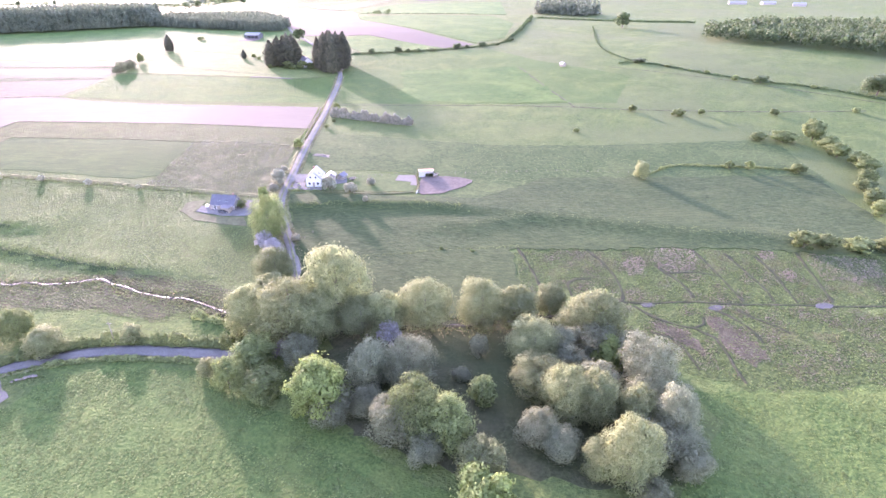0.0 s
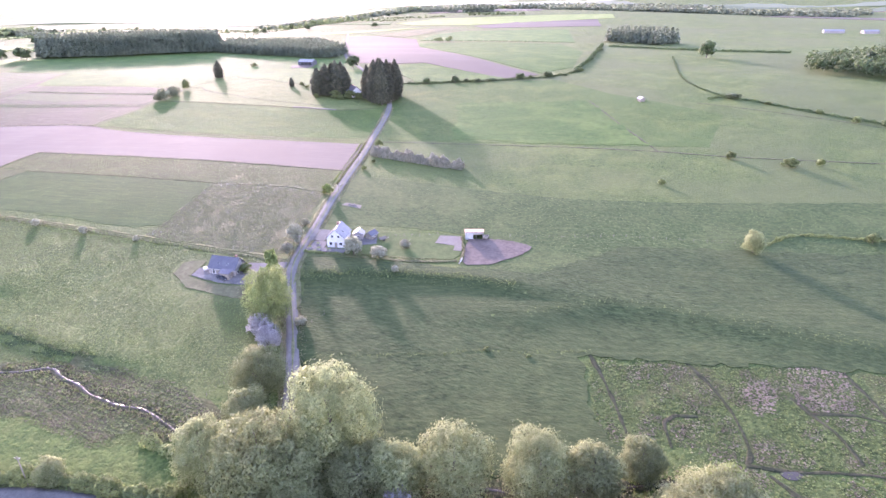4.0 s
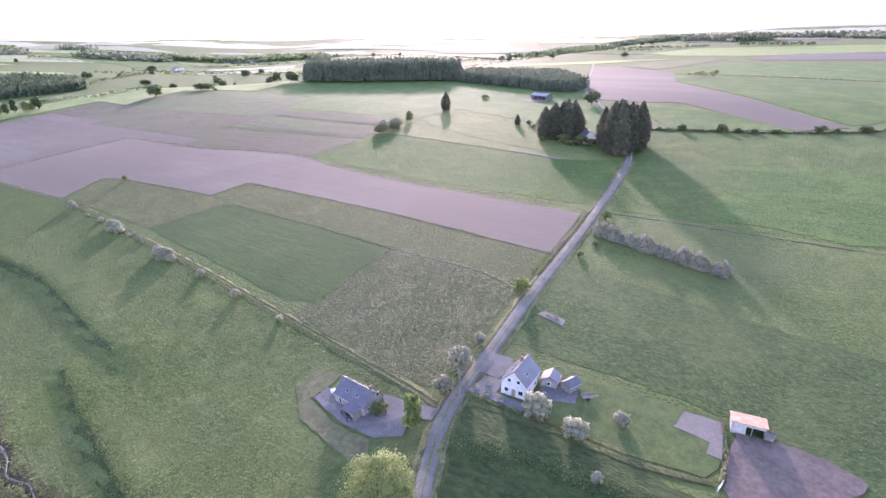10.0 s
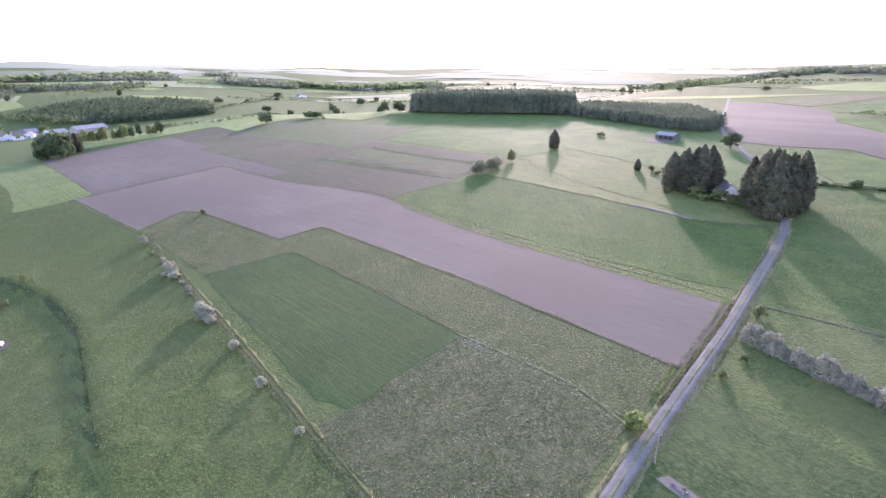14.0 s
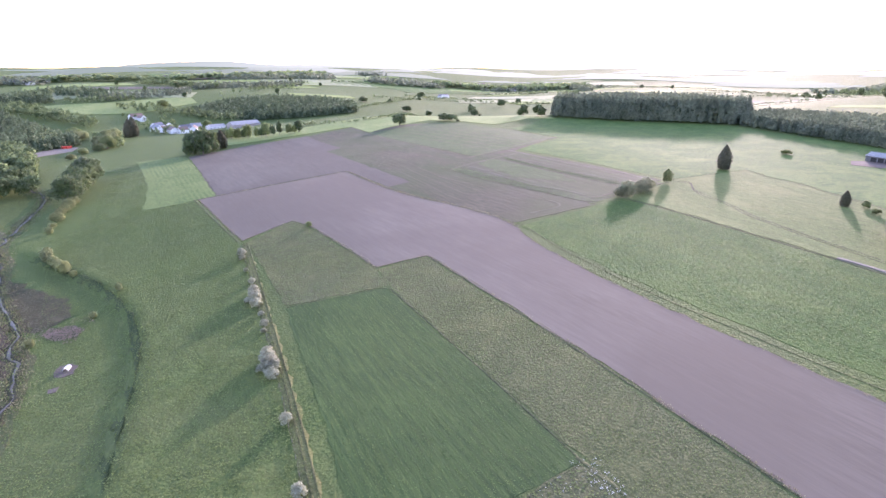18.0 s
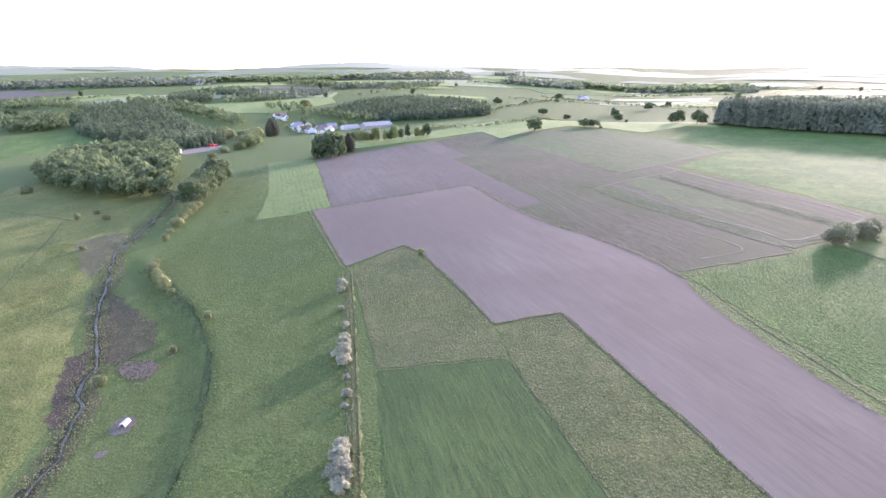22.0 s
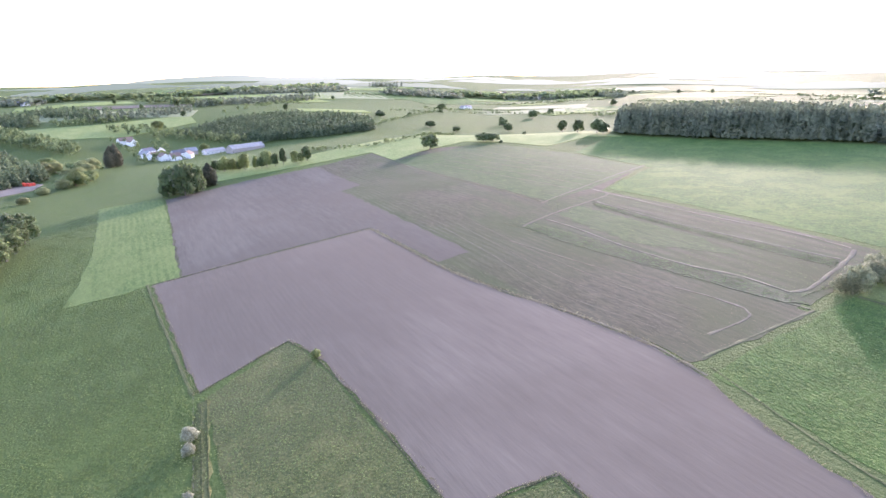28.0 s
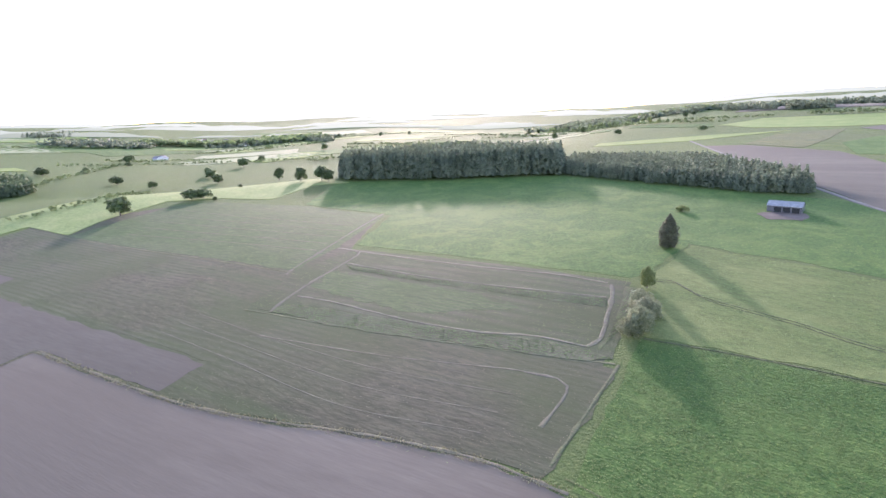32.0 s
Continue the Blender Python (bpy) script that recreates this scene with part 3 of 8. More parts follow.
def field(name, poly, material, label, lift=0.15, step=6.0, wobble=0.35, category="field"):
    """A field that lies on the land: the outline cut out of a fine net, draped, with a turned-down rim."""
    from mathutils.geometry import delaunay_2d_cdt
    rim = dense(poly, step * 0.8, True, wobble, len(name))
    xs, ys = [p[0] for p in rim], [p[1] for p in rim]
    x0, y0 = min(xs), min(ys)
    if step == 3.2:
        x0, y0 = -480 + 3.2 * math.floor((x0 + 480) / 3.2), 66 + 3.2 * math.floor((y0 - 66) / 3.2)
    gx, gy = np.meshgrid(np.arange(x0, max(xs), step), np.arange(y0, max(ys), step))
    gx, gy = gx.ravel(), gy.ravel()
    ok = inside(gx, gy, rim)
    d, _ = seg_dist(gx, gy, rim + rim[:1])
    ok &= d > step * 0.4
    pts = [Vector(p) for p in rim] + [Vector(p) for p in zip(gx[ok], gy[ok])]
    n = len(rim)
    v2, _, f2, _, _, _ = delaunay_2d_cdt(pts, [], [list(range(n))], 1, 1e-4)
    arr = np.array([(p.x, p.y) for p in v2])
    z = height(arr[:, 0], arr[:, 1]) + lift
    verts = np.column_stack([arr, z])
    tris = [tuple(f) for f in f2 if len(f) == 3]
    low = len(verts)
    rims = np.array(rim)
    skirt = np.column_stack([rims, height(rims[:, 0], rims[:, 1]) - 0.4])
    top = np.column_stack([rims, height(rims[:, 0], rims[:, 1]) + lift])
    verts = np.vstack([verts, top, skirt])
    for i in range(n):
        j = (i + 1) % n
        tris += [(low + i, low + n + i, low + n + j), (low + i, low + n + j, low + j)]
    ob = new(name, mesh_np(name, verts, tris, material, True))
    return tagged(ob, label, category, kind="structure")


def ribbon(name, line, width, material, label, lift=0.2, step=3.0, crown=0.06, kind="structure", category="road", parent=None, ends=None, edge=0.25, swell=0.0, level=0.0):
    pts = np.array(curve(line, step))
    t = np.gradient(pts, axis=0)
    t /= np.linalg.norm(t, axis=1)[:, None] + 1e-9
    nrm = np.column_stack([-t[:, 1], t[:, 0]])
    rng = np.random.RandomState(len(pts))
    rows = []
    at = np.arange(len(pts)) * step
    fat = (1 + swell * (0.5 * np.sin(at * 0.45) + 0.5 * np.sin(at * 0.19 + 2 * np.sin(at * 0.05))))[:, None]
    for f in (-1.04, -1, -0.5, 0, 0.5, 1, 1.04):
        w = width / 2 * f * fat * (1 + (rng.rand(len(pts), 1) - 0.5) * edge * (abs(f) >= 1))
        q = pts + nrm * w
        # a road lies level across its width
        z = level * height(pts[:, 0], pts[:, 1]) + (1 - level) * height(q[:, 0], q[:, 1]) + lift + crown * (1 - f * f)
        z = np.maximum(z, height(q[:, 0], q[:, 1]) + 0.06)
        if abs(f) > 1:
            z = height(q[:, 0], q[:, 1]) - 0.5
        rows.append(np.column_stack([q, z]))
    k, n = len(rows), len(pts)
    verts = np.vstack(rows)
    faces = [(a * n + i, a * n + i + 1, (a + 1) * n + i + 1, (a + 1) * n + i) for a in range(k - 1) for i in range(n - 1)]
    faces = [f[::-1] for f in faces]
    ob = new(name, mesh_np(name, verts, faces, material, False))
    if parent:
        ob.parent = parent
        return tagged(ob, label)
    return tagged(ob, label, category, kind=kind)


# ---- the ground ----
def meander(line, step, swing, reach):
    """A brook's winding line: the line swung from side to side."""
    pts = np.array(curve(line, step))
    t = np.gradient(pts, axis=0)
    t /= np.linalg.norm(t, axis=1)[:, None] + 1e-9
    s = np.arange(len(pts)) * step
    off = swing * (np.sin(s / reach + 2 * np.sin(s / 37)) + 0.5 * np.sin(s / reach * 1.7 + 1) + 1.3 * np.sin(s / reach * 0.31 + 2)) * (0.6 + 0.5 * np.sin(s / 23))
    return [(float(x), float(y)) for x, y in pts + np.column_stack([-t[:, 1], t[:, 0]]) * off[:, None]]


def grid_lines(a, b, lo, hi, step, grow):
    mid = list(np.arange(a, b + 0.1, step))
    out, s, v = [], step, b
    while v < hi:
        s *= grow
        v += s
        out.append(v)
    back, s, v = [], step, a
    while v > lo:
        s *= grow
        v -= s
        back.append(v)
    return np.array(back[::-1] + mid + out)


gxs, gys = grid_lines(-480, 220, -4950, 4800, 3.2, 1.05), grid_lines(66, 520, -2500, 4950, 3.2, 1.05)
GX, GY = np.meshgrid(gxs, gys)
GZ = height(GX, GY)
nx, ny = len(gxs), len(gys)
idx = np.arange(nx * ny).reshape(ny, nx)
quads = np.column_stack([idx[:-1, :-1].ravel(), idx[:-1, 1:].ravel(), idx[1:, 1:].ravel(), idx[1:, :-1].ravel()])
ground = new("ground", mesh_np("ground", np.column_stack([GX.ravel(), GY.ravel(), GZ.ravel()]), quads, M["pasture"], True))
tagged(ground, "rolling green pasture land that runs to the horizon", "ground", kind="structure")

# far blue hills on the horizon: broken ridges one behind the other, glowing paler with distance as painted haze
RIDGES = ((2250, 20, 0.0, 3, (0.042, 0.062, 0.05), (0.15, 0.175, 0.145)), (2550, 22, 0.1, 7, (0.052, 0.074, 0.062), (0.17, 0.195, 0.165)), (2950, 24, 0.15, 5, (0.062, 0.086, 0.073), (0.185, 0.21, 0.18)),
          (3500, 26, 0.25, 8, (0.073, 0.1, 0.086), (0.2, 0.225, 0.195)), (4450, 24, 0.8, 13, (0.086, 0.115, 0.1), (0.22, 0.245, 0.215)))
ha = np.linspace(radians(35), radians(220), 700)
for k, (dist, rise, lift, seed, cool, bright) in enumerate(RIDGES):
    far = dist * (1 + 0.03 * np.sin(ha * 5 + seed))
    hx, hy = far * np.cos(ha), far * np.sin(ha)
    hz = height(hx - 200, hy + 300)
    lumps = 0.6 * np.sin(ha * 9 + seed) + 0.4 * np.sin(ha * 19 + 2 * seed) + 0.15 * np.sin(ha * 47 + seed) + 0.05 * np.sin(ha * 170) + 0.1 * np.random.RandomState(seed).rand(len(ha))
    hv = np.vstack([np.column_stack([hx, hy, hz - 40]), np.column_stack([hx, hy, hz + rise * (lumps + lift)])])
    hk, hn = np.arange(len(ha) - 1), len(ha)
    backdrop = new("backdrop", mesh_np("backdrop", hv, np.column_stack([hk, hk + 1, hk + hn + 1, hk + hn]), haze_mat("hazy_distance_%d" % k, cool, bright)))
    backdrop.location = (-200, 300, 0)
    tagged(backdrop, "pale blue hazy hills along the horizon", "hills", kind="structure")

# ---- fields ----
SOIL = [(-456, 258), (-357, 263.5), (-369, 293), (-353, 297.5), (-310, 300), (-276, 300.5), (-272.5, 322.5), (-180, 319), (-91.5, 314.5), (-91, 361),
        (-110, 361), (-145, 359.5), (-190, 359), (-223, 361.5), (-253, 366), (-265, 369), (-279, 374), (-294, 375), (-309, 373.8), (-326, 371.2), (-346, 366.6), (-363, 363), (-387, 360.4), (-420, 360), (-459, 360), (-458, 312)]
SOIL_UP = [(-650, 278), (-457, 270), (-460, 314), (-460.5, 361.4), (-414, 362), (-392.5, 362), (-393.5, 379), (-453, 380), (-562, 383), (-571, 400), (-672, 400), (-668, 340)]
STUBBLE = [(-562, 385), (-571, 411), (-636, 453), (-530, 452), (-429, 450), (-415, 412), (-365, 415), (-320, 420), (-279, 426), (-279, 405), (-281, 380),
           (-282, 375.6), (-294, 376.2), (-309, 375), (-326, 372.4), (-346, 367.8), (-363, 364.2), (-387, 361.8), (-391, 362.8), (-392, 380), (-453, 382)]
MAIZE = [(-416, 415), (-429, 455), (-423, 486), (-385, 492), (-332, 493), (-290, 493), (-284, 455), (-281, 430), (-320, 423), (-366, 418)]
STRIPS = [(-634, 458), (-649, 546), (-633, 568), (-546, 576), (-456, 559), (-435, 490), (-431, 454), (-518, 456)]
CORNER = [(-672, 402), (-686, 459), (-638, 456), (-573, 412)]
MOWN = [(-660, 235), (-657, 276), (-600, 274.5), (-503, 271), (-457.5, 269), (-457, 257), (-454, 247), (-455.5, 225.5), (-470, 228), (-486, 230.4), (-510, 232.6), (-536, 234), (-580, 235), (-626, 235)]
CROP = [(-267, 260), (-255, 294.5), (-148, 288), (-146.5, 246), (-158, 242.5)]
FLOWER = [(-147, 288), (-108, 288), (-90.5, 284), (-89, 262), (-87, 240), (-87.5, 229.5), (-96, 228), (-120, 231.8), (-149, 236.8), (-147, 247)]
ROUGH_E = [(-271.5, 321), (-180, 317.5), (-92.5, 313), (-90.5, 285), (-107, 289.5), (-148, 289.5), (-254, 296), (-274, 299.5)]
ROUGH_W = [(-367.5, 292), (-353, 296), (-310, 298.5), (-277, 299), (-256, 295.5), (-268, 260.5), (-354, 265)]
HAY = [(-276, 376), (-277, 446), (-242, 446), (-172, 443), (-135, 441), (-106, 452), (-93, 376), (-110, 371), (-154, 368), (-198, 367.5), (-240, 371)]
HAY_N = [(-277, 449), (-285, 500), (-275, 553), (-257, 546), (-235, 542), (-217, 535), (-180, 522), (-170, 500), (-112, 455), (-135, 444), (-172, 446), (-242, 449)]
SOIL_EDGE = [(-276, 374), (-294, 375.6), (-309, 374.4), (-326, 371.8), (-346, 367.2), (-363, 363.6), (-387, 361), (-420, 360.6), (-458, 360.6)]
field("soil_field", SOIL, M["soil"], "bare harrowed soil field, pale mauve-brown and finely lined", 0.07, 6, 0.8)
field("arable_base", [(-457, 266), (-648, 281), (-666, 340), (-671, 402), (-684, 457), (-646, 546), (-632, 566), (-546, 574), (-457, 557), (-426, 490), (-292, 491.5), (-286, 455), (-283, 430), (-281, 380), (-330, 369), (-362, 362), (-390, 359.5), (-456, 356)], M["stubble"], "weedy margins between the arable fields", 0.03, 6, 0.6)
field("soil_field", SOIL_UP, M["soil_dark"], "bare brown soil field below the copse", 0.07, 6, 0.8)
field("stubble_field", STUBBLE, M["stubble"], "weedy brown stubble field with pale wheel tracks", 0.07, 6, 0.8)
field("strip_field", MAIZE, M["maize"], "field of green and brown crop strips", 0.07, 6, 0.8)
field("strip_field", STRIPS, M["strip_green"], "striped green and brown field on the hilltop", 0.07, 6, 0.8)
field("stubble_field", CORNER, M["stubble"], "small weedy stubble corner at the brow", 0.07, 6, 0.8)
field("mown_field", MOWN, M["mown"], "mown green strip with faint swaths", 0.07, 6, 0.8)
field("crop_field", CROP, M["crop"], "dark green young crop with fine rows", 0.07, 6, 0.8)
field("flower_meadow", FLOWER, M["flower"], "rough meadow dotted with white flower heads", 0.07, 6, 0.8)
field("rough_meadow", ROUGH_E, M["rough"], "olive rough grass strip below the soil field", 0.07, 6, 0.8)
field("rough_meadow", ROUGH_W, M["rough"], "olive rough grass wedge beside the hawthorn hedge", 0.07, 6, 0.8)
field("hay_meadow", HAY, M["hay"], "light green tall hay meadow above the soil field", 0.07, 6, 0.8)
field("hay_meadow", HAY_N, M["hay_dry"], "yellowish hay meadow with faint tracks", 0.07, 6, 0.8)
field("hilltop_pasture", [(-452, 563), (-428, 496), (-385, 497), (-292, 498), (-287, 503), (-276.5, 557), (-257, 549), (-235, 545), (-216, 538), (-178, 525), (-116, 506), (-143, 562), (-178, 632), (-208, 684), (-232, 686), (-340, 714), (-402, 737), (-490, 693), (-590, 671), (-575, 640), (-545, 580)], M["lush"], "green hilltop pasture below the spruce wood", 0.06, 7, 1.0)
CART = [(-84, 223.5), (-95, 226.2), (-120, 230.4), (-150, 235), (-205, 244), (-250, 250.6), (-300, 257.6), (-352, 264.4)]
# east of the lane
field("pasture_field", [(-84, 374), (-100, 452), (-112, 540), (20, 560), (60, 500), (125, 440), (100, 376), (-10, 376)], M["near"], "light green hay meadow east of the lane", 0.06, 7)
field("pasture_field", [(-58, 168), (-68, 196), (-78, 228), (-62, 229), (-24, 227), (6, 228), (40, 255), (90, 257), (170, 262), (172, 185), (127, 189), (104, 191), (77, 190.5), (44, 187.5), (17, 187), (18, 176), (18, 162), (30, 150), (10, 143), (-25, 142), (-47, 147), (-53, 158)], M["valley"], "valley slope grass painted dark as its shaded side", 0.24, 3.2, 1.2)
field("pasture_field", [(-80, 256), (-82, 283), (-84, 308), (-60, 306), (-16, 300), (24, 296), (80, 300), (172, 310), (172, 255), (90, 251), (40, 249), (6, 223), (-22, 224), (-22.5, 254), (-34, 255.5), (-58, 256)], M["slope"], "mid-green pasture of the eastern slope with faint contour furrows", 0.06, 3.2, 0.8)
field("hay_meadow", [(-53, 475), (41, 478), (56, 421), (68, 378), (-2, 378), (-45, 382)], M["hay"], "tufted yellowish patch of the eastern meadow", 0.16, 5, 2.5)
field("near_meadow", [(-122, 66), (-112, 110), (-96, 118), (-66, 116.5), (-48, 103), (-30, 94), (0, 78), (36, 72), (62, 100), (58, 111), (120, 115), (148, 140), (178, 120), (178, 66), (60, 64), (-40, 64)], M["near"], "lush green meadow beside the carr", 0.05, 5, 1.5)
field("near_meadow", [(-128, 124.5), (-112, 129.5), (-98, 131.5), (-72, 131), (-64, 136), (-78, 142.5), (-95, 138.5), (-118, 144), (-150, 143), (-172, 148), (-180, 141), (-160, 137.5), (-143, 129.5)], M["near"], "sunlit lush meadow between the road and the stream", 0.05, 5, 0.8)
field("carr_floor", [(-47, 138), (-36, 128), (-44, 116), (-38, 104), (-24, 95), (-8, 86), (12, 84), (40, 80), (52, 92), (52, 112), (44, 132), (28, 142), (8, 142), (-12, 141), (-30, 140)], M["litter"], "grass and leaf litter under the carr, tree shade painted in", 0.09, 4, 1.5, category="ground")
field("bog_meadow", [(19, 160), (20, 184), (44, 187), (77, 190), (104, 190.5), (127, 188), (165, 184), (160, 152), (103, 153.5), (54, 153)], M["bog"], "brown-green bog meadow cut by ditches", 0.06, 5, 1.6)
field("bog_meadow", [(55, 150), (104, 151), (135, 146), (120, 118), (92, 113), (73, 113), (60, 118), (52, 130)], M["bog"], "wet sedge ground with brown patches", 0.06, 5, 1.6)
field("valley_floor", [(-200, 70), (-420, 60), (-640, 40), (-640, 120), (-560, 158), (-520, 165), (-460, 154), (-424, 150), (-380, 155), (-352, 159), (-322, 166), (-283, 169), (-240, 166), (-205, 161), (-185, 140)], M["floor"], "yellow-green pasture on the valley floor", 0.05, 7, 1.5)
field("sedge_bed", [(-85, 146), (-108, 150), (-128, 159), (-160, 158), (-172, 151), (-150, 145), (-118, 146), (-96, 140)], M["sedge"], "brown sedge bed beside the stream", 0.06, 5, 1.6)
field("sedge_bed", [(-73, 147), (-90, 154), (-105, 155.5), (-123, 162.5), (-126, 168), (-112, 166), (-98, 163), (-86, 161), (-70, 153)], M["sedge"], "brown sedge bank on the far side of the stream", 0.06, 4, 1.4)
field("sedge_bed", [(-386, 163.5), (-372, 171.8), (-342, 188.8), (-322.7, 191), (-316.5, 181.5), (-318, 176.5), (-351, 168.5)], M["wet"], "dark trampled sedge ground in the pasture", 0.08, 4, 1.6)
field("sedge_bed", [(-331, 170), (-312, 172.3), (-298, 172), (-284, 174.4), (-283, 169.5), (-303, 166), (-326, 164)], M["bankrust"], "rusty trampled mud beside the stream", 0.08, 4, 1.4)
field("sedge_bed", [(-457, 132), (-470, 151), (-456, 158), (-424, 155), (-402, 152.7), (-423, 142.8)], M["bare"], "tawny sedge bed beside the stream", 0.08, 4, 1.6)
REED_BED = [(-311.3, 181.9), (-316, 184), (-313.2, 192.1), (-306.3, 195.5), (-301.7, 193), (-303, 185.9)]
field("reed_patch", REED_BED, M["bog"], "pinkish dead reed patch in the pasture", 0.12, 2.0, 0.8, category="reeds")
BOG_REEDS = [[(56.4, 177.2), (60.6, 182.5), (64.8, 183.7), (65.3, 177.6), (61.9, 170.6), (57.3, 169.1)],
             [(69.1, 181.8), (72.1, 189.4), (78, 191), (86.1, 190), (84.5, 180.3), (80.4, 174), (72.7, 173), (68.9, 175.5)],
             [(56.9, 142.8), (61.2, 140.6), (66.6, 137.4), (67, 127.1), (63.9, 130.5), (59.6, 136)],
             [(75.5, 147.2), (80.2, 143.6), (82.8, 136.6), (83.2, 126.5), (78.4, 121.7), (75.8, 127.4), (75.1, 136.4), (74.2, 141.9)],
             [(112.5, 175.4), (115.7, 177.5), (115.8, 173.5), (111.8, 167.7), (109.8, 168.6)],
             [(108.7, 188.7), (114, 190.5), (116, 186.8), (112.1, 182.4), (109, 183.3)],
             [(125.2, 189.3), (131.1, 187.4), (150, 184), (146, 172), (132.2, 169.3), (123, 169), (124, 178)]]
for k, poly in enumerate(BOG_REEDS):
    field("reed_patch", poly, M["bog"] if k in (0, 1, 4, 5, 6) else M["brownsedge"], "pinkish dead reed patch on the bog" if k in (0, 1, 4, 5, 6) else "brown sedge patch on the bog", 0.11, 2.5, 1.8, category="reeds")

# ---- roads, tracks, water ----
LANE = [(-53, 123.5), (-51.5, 134), (-52.5, 147), (-56, 159), (-63, 178), (-68, 190), (-73, 201), (-77.5, 212), (-80.5, 223), (-82, 235), (-83, 253), (-85, 277), (-87, 309),
        (-89.5, 347), (-93, 380), (-97, 420), (-102, 456), (-115, 500), (-140, 560), (-175, 630), (-207, 690), (-240, 780), (-276, 901), (-362, 1180)]
ROAD = [(-202, 72), (-164, 94), (-139.5, 108.5), (-125.5, 116), (-111, 122), (-97, 124.5), (-80, 124), (-64, 123.4), (-52, 123.8)]
STREAM = [(40, 148), (10, 140), (-30, 139), (-60, 140), (-77, 145), (-92, 152), (-106, 153.5), (-124, 160.5), (-147, 160), (-175, 163), (-206, 169), (-249, 173), (-283, 177),
          (-304, 174), (-322, 173), (-352, 166), (-380, 162), (-424, 157.5), (-457, 161), (-490, 168), (-523, 172), (-560, 165), (-640, 140)]
BROOK = meander(STREAM, 1.0, 0.75, 3.4)
ribbon("verge", LANE[:17], 6.6, M["trackside"], "grassy verge of the lane", 0.08, 3, category="verge")
ribbon("lane", LANE, 3.6, M["asphalt"], "narrow worn grey lane climbing the hill", 0.22, 3, edge=0.12, level=0.5)
ribbon("lane_middle", LANE[2:17], 0.55, M["trackside"], "dusty grass strip in the middle of the lane", 0.3, 3, category="verge", edge=0.9, swell=0.5, level=0.5)
ribbon("verge", ROAD, 7.5, M["trackside"], "grassy verge of the valley road", 0.08, 3, category="verge")
ribbon("road", ROAD, 4.4, M["asphalt"], "grey valley road curving to the farm", 0.2, 3, edge=0.08, level=0.5)
mid = np.array(curve(STREAM[4:20], 6))
mt = np.gradient(mid, axis=0)
mt /= np.linalg.norm(mt, axis=1)[:, None]
ma = np.arange(len(mid)) * 6.0
side_a = mid + np.column_stack([-mt[:, 1], mt[:, 0]]) * (3.6 + 1.8 * np.sin(ma / 19) + 1.2 * np.sin(ma / 7))[:, None]
side_b = mid - np.column_stack([-mt[:, 1], mt[:, 0]]) * (3.8 + 2.0 * np.sin(ma / 23 + 1) + 1.2 * np.sin(ma / 8 + 2))[:, None]
field("sedge_bed", [tuple(v) for v in side_a.tolist()] + [tuple(v) for v in side_b[::-1].tolist()], M["sedge"], "brown sedge fringe along the stream", 0.07, 4, 0.9)
NEAR_BROOK = [p for p in BROOK if p[0] > -215]
FAR_BROOK = [p for p in BROOK if p[0] <= -214]
ribbon("bank_of_stream", BROOK, 2.8, M["ditch_edge"], "muddy stream bank with shade painted into its colour", 0.1, 1.0, category="stream bank", edge=1.2, crown=0, swell=0.4)
ribbon("stream", FAR_BROOK, 0.65, M["water"], "narrow dark brook in the stream pasture", 0.15, 1.0, category="stream", edge=0.9, crown=0, swell=0.7)
ribbon("stream", NEAR_BROOK, 0.52, M["water"], "narrow glinting stream in the valley floor", 0.15, 1.0, category="stream", edge=1.0, crown=0, swell=0.5)
ribbon("farm_track", [(-90, 365), (-110, 366.5), (-145, 364.5), (-190, 364), (-223, 367), (-246, 370), (-278, 378)], 0.5, M["rough"], "faint grassy track along the soil field", 0.1, 3, edge=0.9, crown=0, swell=0.3)
ribbon("field_edge", SOIL_EDGE, 0.9, M["strip_path"], "pale weedy field edge with a worn path", 0.1, 3, category="field edge", edge=1.0, crown=0, swell=0.4)
ribbon("field_edge", [(-458, 312), (-459.5, 362)], 0.5, M["ditch"], "dark furrow between two soil fields", 0.1, 3, category="field edge", edge=0.8, crown=0)
ribbon("field_edge", [(-457, 258), (-458, 312)], 0.6, M["ditch"], "dark furrow at the edge of the soil field", 0.1, 3, category="field edge", edge=0.8, crown=0)
ribbon("field_edge", [(-458, 256), (-420, 258), (-357, 262)], 1.2, M["rough"], "grass strip at the lower edge of the soil field", 0.1, 3, category="field edge", edge=0.9, crown=0)
for line in ([(-91, 314), (-180, 318.3), (-272, 322)], [(-272.5, 322), (-276, 300)], [(-276, 300), (-310, 299.3), (-353, 296.7), (-368.5, 292.5)], [(-368.5, 292.5), (-357.5, 264)]):
    ribbon("field_edge", line, 0.55, M["bankgrass"], "dark unploughed edge of the soil field", 0.1, 3, category="field edge", edge=1.2, crown=0, swell=0.4)
for line in ([(-147, 288.5), (-254, 295.5)], [(-147, 288), (-146, 246)], [(-267, 260), (-255, 294.5)]):
    ribbon("field_edge", line, 0.4, M["bankgrass"], "dark furrow round the crop field", 0.1, 3, category="field edge", edge=1.0, crown=0)
ribbon("field_edge", [(-149, 288.5), (-130, 289), (-107, 288.8), (-91, 283.5)], 1.0, M["flower"], "pale dry grass line in the meadow", 0.1, 3, category="field edge", edge=1.2, crown=0)
